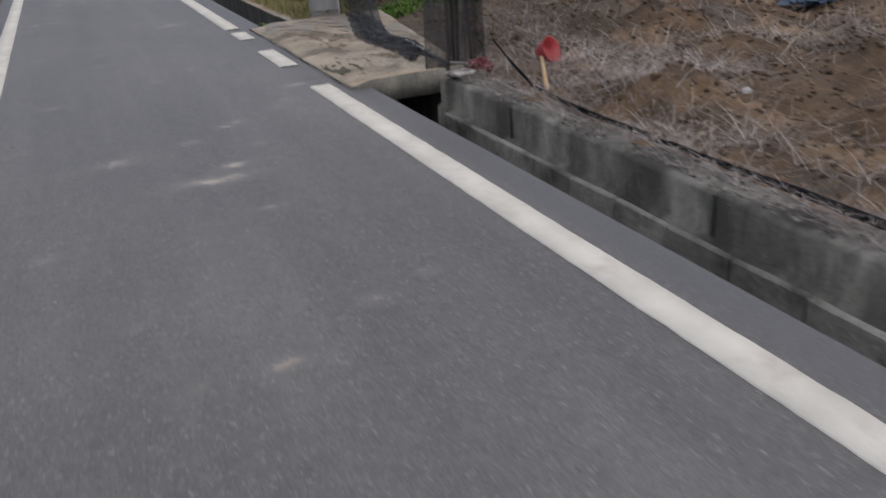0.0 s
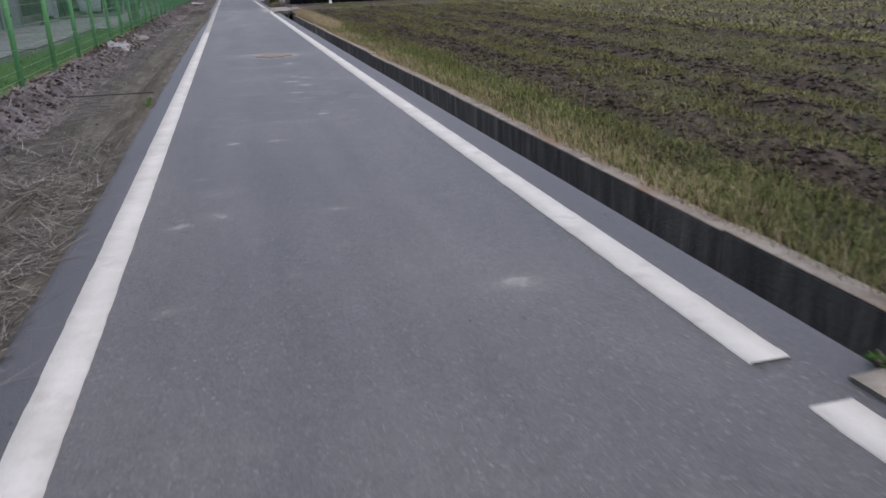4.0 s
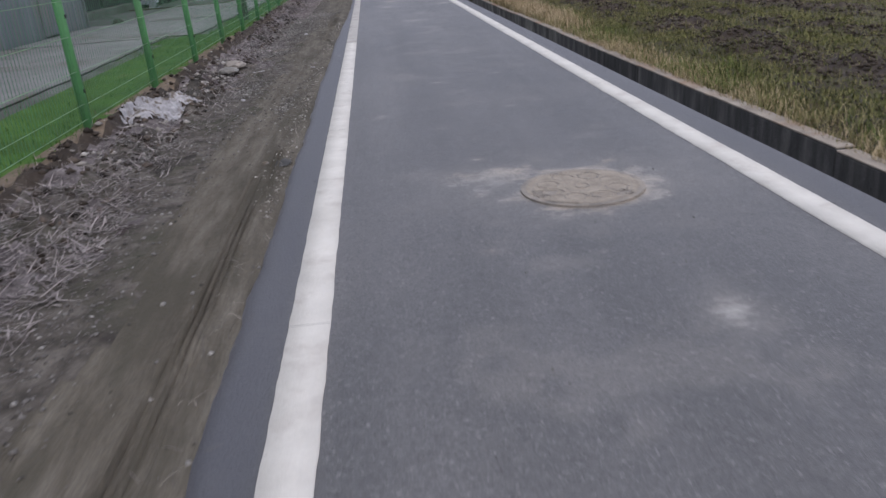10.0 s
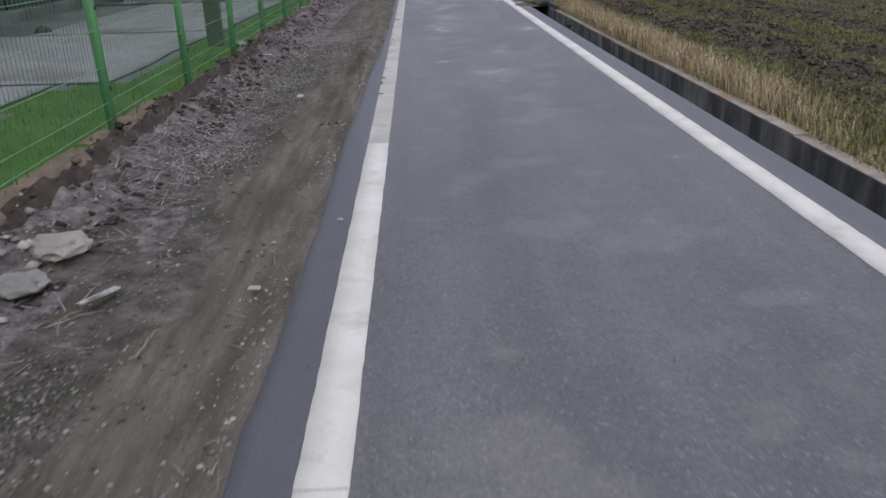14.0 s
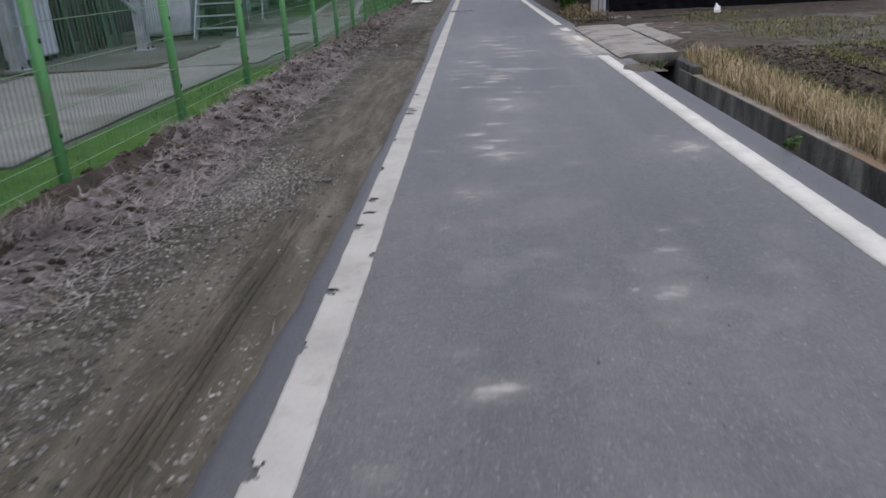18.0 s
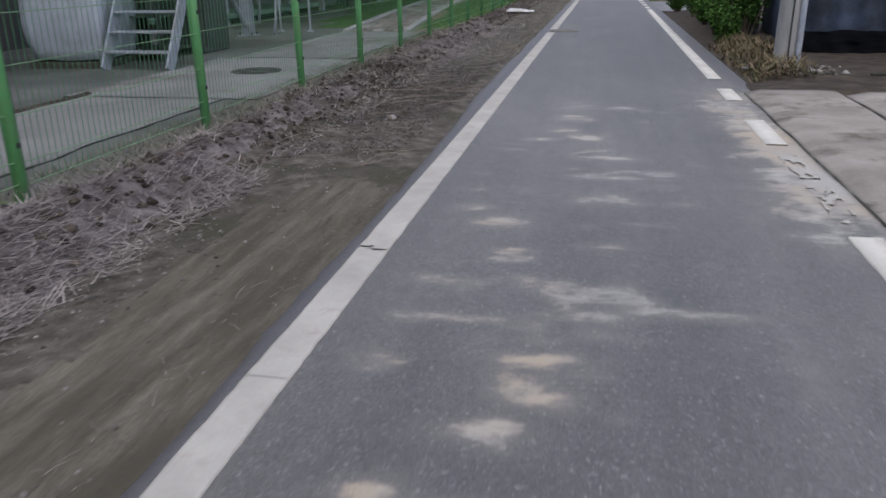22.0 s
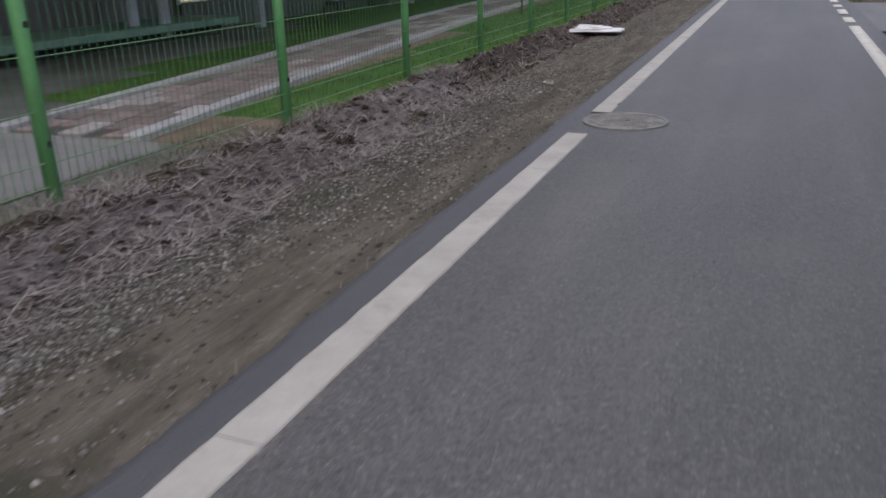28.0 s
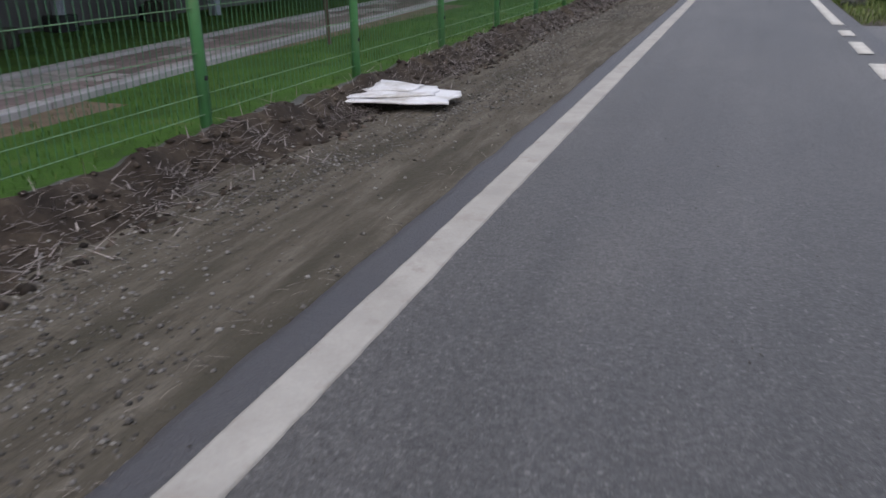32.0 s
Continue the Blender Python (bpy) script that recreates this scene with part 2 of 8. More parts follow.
def grid_net(name, colour, cover, size):
    """Knitted shade net: fine see-through mesh."""
    m = bpy.data.materials.new(name)
    m.use_nodes = True
    nt = m.node_tree
    bsdf = nt.nodes["Principled BSDF"]
    bsdf.inputs["Base Color"].default_value, bsdf.inputs["Roughness"].default_value = (*colour, 1), 0.7
    coord = nt.nodes.new("ShaderNodeTexCoord").outputs["Object"]
    n = noise_tex(nt, coord, size, 2)
    folds = noise_tex(nt, coord, 5, 3, (3, 3, 0.5))
    a = maths(nt, "ADD", maths(nt, "MULTIPLY", n, 0.9), maths(nt, "MULTIPLY", folds, 0.5))
    a = maths(nt, "MULTIPLY_ADD", a, 2.0)
    a.node.inputs[2].default_value = cover - 1.4
    a.node.use_clamp = True
    nt.links.new(a, bsdf.inputs["Alpha"])
    return m


def plain(name, colour, rough=0.6, metal=0.0, emit=0.0, vary=0.15):
    m = surface(name, [(0.3, tuple(c * (1 - vary) for c in colour)), (0.7, tuple(min(1, c * (1 + vary)) for c in colour))], 4, 60, 0.15, rough, metal, 0.08)
    if emit:
        bsdf = m.node_tree.nodes["Principled BSDF"]
        bsdf.inputs["Emission Color"].default_value, bsdf.inputs["Emission Strength"].default_value = (*colour, 1), emit
    return m

M_DIRT = surface("packed_dirt", [(0.3, (0.054, 0.047, 0.036)), (0.48, (0.092, 0.081, 0.063)), (0.7, (0.142, 0.127, 0.104))], 4.5, 55, 0.5, 0.92, 0, 0.9, 30,
                 stain=(0.06, 0.054, 0.04), stain_scale=1.6, stain_range=(0.48, 0.62), stretch=(2.6, 0.35, 1))
M_GRITTY = surface("gritty_dirt", [(0.32, (0.036, 0.031, 0.026)), (0.5, (0.083, 0.073, 0.062)), (0.7, (0.15, 0.135, 0.118))], 7, 70, 0.55, 0.94, 0, 1.0, 40,
                   stain=(0.052, 0.05, 0.034), stain_scale=1.8, stain_range=(0.5, 0.62))
M_DAMP = surface("damp_dark_soil", [(0.3, (0.016, 0.014, 0.011)), (0.5, (0.04, 0.035, 0.028)), (0.72, (0.085, 0.076, 0.065))], 6, 60, 0.5, 0.93, 0, 1.0, 35,
                 stain=(0.1, 0.09, 0.078), stain_scale=1.5, stain_range=(0.58, 0.66))
M_RIDGE = surface("ridge_soil", [(0.3, (0.048, 0.041, 0.04)), (0.5, (0.125, 0.109, 0.108)), (0.7, (0.22, 0.197, 0.196))], 9, 60, 0.5, 0.95, 0, 1.0, 35,
                  stain=(0.042, 0.03, 0.027), stain_scale=2.6, stain_range=(0.54, 0.62))
M_LAWN = surface("lawn_turf", [(0.3, (0.03, 0.075, 0.01)), (0.6, (0.05, 0.125, 0.016)), (0.8, (0.11, 0.125, 0.05))], 2.5, 70, 0.5, 0.9, 0, 0.9, 50)
M_YARD = surface("worn_yard", [(0.3, (0.066, 0.07, 0.067)), (0.55, (0.105, 0.11, 0.105)), (0.75, (0.15, 0.155, 0.147))], 0.9, 30, 0.3, 0.85, 0, 0.4, 20,
                 stain=(0.06, 0.06, 0.055), stain_scale=0.5, stain_range=(0.5, 0.65))
M_FIELD = surface("field_turf", [(0.3, (0.034, 0.029, 0.019)), (0.5, (0.06, 0.054, 0.028)), (0.62, (0.084, 0.08, 0.036)), (0.78, (0.115, 0.105, 0.053))], 3.2, 22, 0.5, 0.95, 0, 1.0, 14, stretch=(1.2, 0.45, 1),
                  stain=(0.036, 0.028, 0.021), stain_scale=0.45, stain_range=(0.5, 0.58))
M_PLOUGH = surface("ploughed_soil", [(0.3, (0.022, 0.017, 0.014)), (0.52, (0.045, 0.035, 0.027)), (0.75, (0.085, 0.068, 0.05))], 5, 30, 0.5, 0.95, 0, 1.0, 18)
M_TANSOIL = surface("tan_bare_soil", [(0.3, (0.1, 0.078, 0.055)), (0.7, (0.19, 0.15, 0.11))], 5, 50, 0.4, 0.95, 0, 0.8, 25)
M_BARE = surface("bare_brown_soil", [(0.32, (0.034, 0.023, 0.016)), (0.5, (0.085, 0.056, 0.036)), (0.7, (0.19, 0.127, 0.08))], 2.2, 40, 0.45, 0.95, 0, 0.9, 20,
                 stain=(0.065, 0.056, 0.047), stain_scale=1.2, stain_range=(0.52, 0.64))
M_FAR = surface("far_ground", [(0.3, (0.06, 0.07, 0.03)), (0.7, (0.12, 0.12, 0.06))], 0.2, 3, 0.4, 0.95, 0, 0)
M_CURB = surface("weathered_concrete", [(0.3, (0.06, 0.06, 0.055)), (0.5, (0.125, 0.123, 0.113)), (0.7, (0.235, 0.228, 0.21))], 4, 50, 0.3, 0.9, 0, 0.5, 30,
                 stain=(0.045, 0.045, 0.042), stain_scale=2.2, stain_range=(0.45, 0.6), vary=0.12, stretch=(1, 1, 0.35))
M_CURB_PALE = surface("pale_block", [(0.3, (0.12, 0.118, 0.11)), (0.52, (0.19, 0.186, 0.174)), (0.75, (0.27, 0.263, 0.248))], 4, 50, 0.3, 0.92, 0, 0.6, 30,
                      stain=(0.07, 0.068, 0.062), stain_scale=2.6, stain_range=(0.5, 0.66), vary=0.25)
M_KERBFACE = surface("dark_mottled_concrete", [(0.3, (0.03, 0.03, 0.031)), (0.5, (0.06, 0.06, 0.059)), (0.75, (0.14, 0.137, 0.128))], 5, 60, 0.35, 0.9, 0, 0.5, 30,
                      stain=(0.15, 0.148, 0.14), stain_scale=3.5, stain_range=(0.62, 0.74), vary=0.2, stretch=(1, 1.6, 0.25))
M_CURB_TOP = surface("pale_concrete_top", [(0.3, (0.17, 0.145, 0.12)), (0.7, (0.3, 0.265, 0.22))], 6, 60, 0.3, 0.9, 0, 0.4, 30, stain=(0.22, 0.15, 0.1), stain_scale=1.0, stain_range=(0.52, 0.64), vary=0.1)
M_SLAB = surface("tan_concrete", [(0.3, (0.19, 0.158, 0.124)), (0.52, (0.29, 0.247, 0.198)), (0.75, (0.38, 0.33, 0.275))], 2.2, 55, 0.25, 0.9, 0, 0.5, 25,
                 stain=(0.13, 0.108, 0.088), stain_scale=1.9, stain_range=(0.5, 0.62))
M_SLAB_DULL = surface("dull_tan_concrete", [(0.3, (0.18, 0.163, 0.145)), (0.52, (0.25, 0.23, 0.208)), (0.75, (0.32, 0.298, 0.272))], 2.2, 55, 0.25, 0.9, 0, 0.5, 25,
                      stain=(0.11, 0.096, 0.082), stain_scale=1.7, stain_range=(0.54, 0.66))
M_FILM_DARK = surface("dark_olive_film", [(0.3, (0.05, 0.046, 0.034)), (0.7, (0.1, 0.09, 0.066))], 9, 60, 0.4, 0.9, 0, 0.5, 30)
M_SCUFF = surface("brown_scuffs", [(0.3, (0.13, 0.095, 0.068)), (0.7, (0.19, 0.145, 0.11))], 12, 60, 0.35, 0.95, 0, 0.4, 30)
M_FILM_GREY = surface("grey_film", [(0.3, (0.17, 0.156, 0.138)), (0.7, (0.255, 0.235, 0.208))], 7, 60, 0.35, 0.95, 0, 0.5, 30)
M_WETBROWN = surface("moist_brown_soil", [(0.3, (0.03, 0.022, 0.016)), (0.5, (0.06, 0.046, 0.034)), (0.72, (0.11, 0.087, 0.066))], 3.5, 45, 0.45, 0.93, 0, 0.9, 25)
M_PATH = surface("pale_yard_concrete", [(0.3, (0.14, 0.143, 0.142)), (0.6, (0.19, 0.193, 0.192)), (0.8, (0.235, 0.238, 0.237))], 1.5, 60, 0.2, 0.85, 0, 0.3, 30,
                 stain=(0.11, 0.1, 0.09), stain_scale=0.55, stain_range=(0.55, 0.66), vary=0.06)
M_KERB = surface("grey_kerbstone", [(0.3, (0.26, 0.26, 0.27)), (0.7, (0.36, 0.36, 0.37))], 6, 70, 0.2, 0.85, 0, 0.3, vary=0.1)
M_PAVER_RED = surface("red_paver", [(0.3, (0.15, 0.118, 0.115)), (0.7, (0.23, 0.19, 0.185))], 8, 80, 0.3, 0.9, 0, 0.4, vary=0.25)
M_PAVER_GREY = surface("grey_paver", [(0.3, (0.24, 0.225, 0.22)), (0.7, (0.33, 0.315, 0.31))], 8, 80, 0.3, 0.9, 0, 0.4, vary=0.2)
M_GREEN = surface("green_powder_coat", [(0.3, (0.07, 0.22, 0.085)), (0.7, (0.095, 0.28, 0.11))], 3, 40, 0.12, 0.5, 0, 0.05, stain=(0.1, 0.2, 0.09), stain_scale=4)
M_WIRE = plain("green_wire", (0.06, 0.17, 0.09), 0.5)
M_RAIL = plain("pale_green_rail", (0.14, 0.25, 0.14), 0.5)
M_BULK = surface("blue_grey_woven_plastic", [(0.3, (0.3, 0.345, 0.42)), (0.7, (0.4, 0.445, 0.52))], 5, 90, 0.12, 0.65, 0, 0.3, 40, stain=(0.24, 0.26, 0.3), stain_scale=2)
M_RACK = surface("dark_green_steel", [(0.3, (0.022, 0.034, 0.031)), (0.7, (0.045, 0.06, 0.054))], 3, 40, 0.2, 0.6, 0.1, 0.1)
M_STEEL = surface("galvanised_steel", [(0.3, (0.22, 0.25, 0.31)), (0.7, (0.32, 0.355, 0.42))], 5, 40, 0.15, 0.55, 0.2, 0.05, stain=(0.2, 0.2, 0.2), stain_scale=2)
M_POLE = surface("pole_concrete", [(0.3, (0.22, 0.225, 0.235)), (0.7, (0.32, 0.325, 0.335))], 3, 60, 0.2, 0.85, 0, 0.25, stain=(0.14, 0.14, 0.14), stain_scale=1.5, stretch=(2, 2, 0.4))
M_STAIN = surface("stained_pole_concrete", [(0.3, (0.13, 0.133, 0.14)), (0.7, (0.2, 0.204, 0.21))], 6, 60, 0.2, 0.85, 0, 0.2)
M_DARKPOST = surface("dark_wooden_post", [(0.3, (0.03, 0.033, 0.028)), (0.7, (0.06, 0.064, 0.054))], 4, 40, 0.4, 0.9, 0, 0.5, stretch=(4, 4, 0.5))
M_WHITE_BAG = surface("white_woven_plastic", [(0.3, (0.66, 0.67, 0.7)), (0.7, (0.8, 0.81, 0.84))], 5, 90, 0.12, 0.6, 0, 0.3, 40, stain=(0.42, 0.4, 0.37), stain_scale=3)
M_CLADDING = surface("shaded_grey_cladding", [(0.3, (0.026, 0.032, 0.035)), (0.7, (0.052, 0.06, 0.064))], 1.2, 30, 0.2, 0.7, 0, 0.2, stain=(0.07, 0.07, 0.07), stain_scale=0.6, stretch=(1, 1, 0.4))
M_RENDERED = surface("grey_rendered_wall", [(0.3, (0.082, 0.084, 0.09)), (0.7, (0.138, 0.14, 0.147))], 1.1, 30, 0.2, 0.85, 0, 0.2, stain=(0.07, 0.072, 0.072), stain_scale=0.8, stretch=(1, 1, 0.4))
M_SHED = surface("pale_shed_metal", [(0.3, (0.095, 0.108, 0.122)), (0.7, (0.155, 0.17, 0.188))], 1.0, 30, 0.15, 0.6, 0.1, 0.1, stain=(0.2, 0.18, 0.16), stain_scale=1.2, stretch=(2, 2, 0.3))
# near-black for small parts, and for shade in open bays and under the ledge
M_DARK = plain("dark_parts_and_shade", (0.025, 0.028, 0.03), 0.8)
M_LEDGE = surface("green_painted_ledge", [(0.3, (0.1, 0.19, 0.155)), (0.7, (0.15, 0.26, 0.21))], 2, 40, 0.2, 0.75, 0, 0.2)
M_LEDGE_DARK = surface("dull_teal_paint", [(0.3, (0.04, 0.075, 0.07)), (0.7, (0.07, 0.11, 0.1))], 2, 40, 0.2, 0.7, 0, 0.1)
M_ORANGE = surface("orange_cladding", [(0.3, (0.42, 0.19, 0.08)), (0.7, (0.52, 0.27, 0.13))], 1, 20, 0.1, 0.7, 0, 0.1)
M_NET_SOLID = surface("black_shade_cloth", [(0.3, (0.003, 0.0033, 0.0045)), (0.7, (0.008, 0.009, 0.011))], 2, 60, 0.4, 0.95, 0, 0.5, 8, spec=0.03)
M_NET = grid_net("black_netting", (0.014, 0.015, 0.019), 0.7, 160)
M_NET_DENSE = grid_net("gathered_black_netting", (0.013, 0.014, 0.019), 0.95, 160)
M_TARP = surface("blue_grey_tarp", [(0.35, (0.01, 0.014, 0.025)), (0.5, (0.027, 0.042, 0.074)), (0.68, (0.058, 0.085, 0.135))], 1.6, 30, 0.25, 0.6, 0, 0.6, 5)
M_RUBBLE = surface("white_plaster", [(0.3, (0.2, 0.196, 0.204)), (0.55, (0.34, 0.335, 0.345)), (0.75, (0.47, 0.465, 0.475))], 14, 60, 0.35, 0.9, 0, 0.8, 30, stain=(0.13, 0.11, 0.09), stain_scale=9, stain_range=(0.52, 0.6))
M_BLUE = plain("blue_tarpaulin", (0.07, 0.2, 0.5), 0.5)
M_WINDOW_FRAME = plain("white_window_frame", (0.62, 0.63, 0.65), 0.5)
M_GLASS = bpy.data.materials.new("window_glass")
M_GLASS.use_nodes = True
M_GLASS.node_tree.nodes["Principled BSDF"].inputs["Base Color"].default_value = (0.12, 0.14, 0.16, 1)
M_GLASS.node_tree.nodes["Principled BSDF"].inputs["Roughness"].default_value = 0.08
M_LIT = plain("lit_window", (0.8, 0.7, 0.4), 0.4, 0, 0.3)
M_YELLOW = plain("yellow_board", (0.72, 0.55, 0.06), 0.55)
M_RED = plain("red_plastic", (0.36, 0.055, 0.065), 0.5)
M_DARKRED = plain("dark_red_plastic", (0.1, 0.022, 0.03), 0.6)
M_WOOD = surface("pale_wood", [(0.3, (0.36, 0.24, 0.13)), (0.7, (0.48, 0.34, 0.2))], 4, 60, 0.25, 0.7, 0, 0.2, stretch=(6, 6, 1))
M_DRIFT = surface("tan_dust", [(0.3, (0.2, 0.175, 0.145)), (0.7, (0.3, 0.265, 0.22))], 11, 70, 0.3, 0.95, 0, 0.4, 40)
M_IRON = surface("dusty_cast_iron", [(0.3, (0.16, 0.15, 0.14)), (0.55, (0.25, 0.225, 0.195)), (0.75, (0.34, 0.3, 0.25))], 9, 80, 0.25, 0.8, 0.1, 0.4, 60)
M_IRON_GREY = surface("grey_cast_iron", [(0.3, (0.14, 0.14, 0.14)), (0.55, (0.21, 0.208, 0.2)), (0.75, (0.32, 0.31, 0.295))], 9, 80, 0.3, 0.75, 0.1, 0.4, 60)
M_BARK = surface("bark", [(0.3, (0.06, 0.048, 0.038)), (0.7, (0.12, 0.1, 0.08))], 6, 40, 0.4, 0.95, 0, 0.8, stretch=(3, 3, 0.7))
M_TYRE = plain("black_rubber", (0.02, 0.02, 0.022), 0.8)
M_CONE = plain("orange_plastic", (0.75, 0.16, 0.05), 0.5)
M_CAR = plain("white_car_paint", (0.7, 0.71, 0.73), 0.3)
M_FAR_DARK = surface("far_dark_facade", [(0.3, (0.05, 0.055, 0.065)), (0.7, (0.075, 0.08, 0.095))], 0.4, 4, 0.15, 0.7, 0, 0)
M_FAR_BLUE = surface("far_blue_grey_facade", [(0.3, (0.2, 0.25, 0.33)), (0.7, (0.28, 0.33, 0.41))], 0.3, 3, 0.15, 0.6, 0, 0)
M_FAR_PALE = surface("far_pale_facade", [(0.3, (0.4, 0.42, 0.45)), (0.7, (0.5, 0.52, 0.55))], 0.3, 3, 0.12, 0.7, 0, 0)
M_FAR_BRICK = surface("far_red_facade", [(0.3, (0.3, 0.09, 0.07)), (0.7, (0.4, 0.13, 0.1))], 0.3, 3, 0.12, 0.8, 0, 0)
M_FAR_YELLOW = plain("far_yellow_band", (0.75, 0.62, 0.2), 0.7)
M_ROOF = plain("grey_roof_sheet", (0.16, 0.16, 0.17), 0.7)

M_STICK_DARK = plain("dark_stick", (0.075, 0.062, 0.05), 0.9)
M_STICK = plain("dry_stick", (0.17, 0.145, 0.12), 0.85)
M_DEADGRASS = island_mat("dead_grass", [(0.0, (0.085, 0.072, 0.07)), (0.3, (0.18, 0.158, 0.155)), (0.7, (0.285, 0.255, 0.25)), (1.0, (0.36, 0.325, 0.308))])
M_DUSTYGREEN = island_mat("dusty_green_blades", [(0.0, (0.07, 0.075, 0.05)), (0.5, (0.135, 0.14, 0.105)), (1.0, (0.22, 0.215, 0.18))])
M_PALESTEM = island_mat("pale_stems", [(0.0, (0.1, 0.08, 0.07)), (0.5, (0.24, 0.205, 0.19)), (0.85, (0.36, 0.32, 0.3)), (1.0, (0.52, 0.48, 0.45))])
M_CHIP = island_mat("grey_chips", [(0.0, (0.04, 0.035, 0.033)), (0.4, (0.1, 0.09, 0.085)), (0.85, (0.16, 0.148, 0.142)), (1.0, (0.27, 0.252, 0.24))])
M_STRAW = island_mat("straw", [(0.0, (0.045, 0.04, 0.037)), (0.5, (0.13, 0.117, 0.106)), (1.0, (0.33, 0.295, 0.26))])
M_TALLDRY = island_mat("tall_dry_blades", [(0.0, (0.16, 0.12, 0.065)), (0.5, (0.32, 0.25, 0.15)), (1.0, (0.5, 0.41, 0.28))])
M_BLADE = island_mat("lawn_blades", [(0.0, (0.03, 0.075, 0.01)), (0.6, (0.055, 0.125, 0.02)), (1.0, (0.12, 0.16, 0.05))])
M_FIELDBLADE = island_mat("field_blades", [(0.0, (0.045, 0.052, 0.017)), (0.4, (0.09, 0.1, 0.032)), (0.75, (0.145, 0.142, 0.056)), (1.0, (0.24, 0.21, 0.105))])
M_FARBLADE = island_mat("far_field_blades", [(0.0, (0.07, 0.08, 0.028)), (0.5, (0.13, 0.135, 0.048)), (1.0, (0.23, 0.2, 0.1))])
M_DRYBLADE = island_mat("dry_verge_blades", [(0.0, (0.09, 0.1, 0.035)), (0.4, (0.2, 0.17, 0.085)), (0.75, (0.29, 0.235, 0.14)), (1.0, (0.4, 0.33, 0.22))])
M_VERGE_GREEN = island_mat("roadside_blades", [(0.0, (0.05, 0.085, 0.02)), (0.5, (0.1, 0.15, 0.04)), (1.0, (0.19, 0.21, 0.085))])
M_GRAVEL = island_mat("gravel", [(0.0, (0.045, 0.042, 0.038)), (0.5, (0.125, 0.118, 0.11)), (0.85, (0.19, 0.183, 0.175)), (1.0, (0.29, 0.283, 0.268))])
M_PEBBLE = island_mat("pale_pebbles", [(0.0, (0.12, 0.11, 0.1)), (0.6, (0.24, 0.225, 0.205)), (1.0, (0.4, 0.385, 0.36))])
M_CLOD = island_mat("soil_clods", [(0.0, (0.016, 0.013, 0.011)), (0.6, (0.044, 0.035, 0.028)), (1.0, (0.11, 0.09, 0.075))])
M_CLOD_BROWN = island_mat("brown_clods", [(0.0, (0.045, 0.032, 0.023)), (0.6, (0.09, 0.063, 0.043)), (1.0, (0.16, 0.115, 0.08))])
M_CLOD_FIELD = island_mat("field_clods", [(0.0, (0.022, 0.017, 0.013)), (0.6, (0.046, 0.036, 0.027)), (1.0, (0.09, 0.073, 0.054))])
M_BROWNWEED = island_mat("brown_weeds", [(0.0, (0.055, 0.042, 0.03)), (0.6, (0.11, 0.085, 0.06)), (1.0, (0.2, 0.16, 0.11))])
M_HEAP = island_mat("withered_weeds", [(0.0, (0.04, 0.045, 0.018)), (0.4, (0.095, 0.08, 0.042)), (0.8, (0.17, 0.13, 0.08)), (1.0, (0.26, 0.2, 0.15))])
M_KERBGREEN = island_mat("kerbside_blades", [(0.0, (0.05, 0.075, 0.02)), (0.5, (0.1, 0.135, 0.035)), (1.0, (0.2, 0.2, 0.075))])
M_LEAF = island_mat("orchard_leaves", [(0.0, (0.055, 0.125, 0.035)), (0.5, (0.125, 0.23, 0.07)), (1.0, (0.22, 0.33, 0.13))])
M_SHRUB = island_mat("shrub_leaves", [(0.0, (0.018, 0.05, 0.01)), (0.5, (0.04, 0.1, 0.018)), (1.0, (0.085, 0.17, 0.035))])


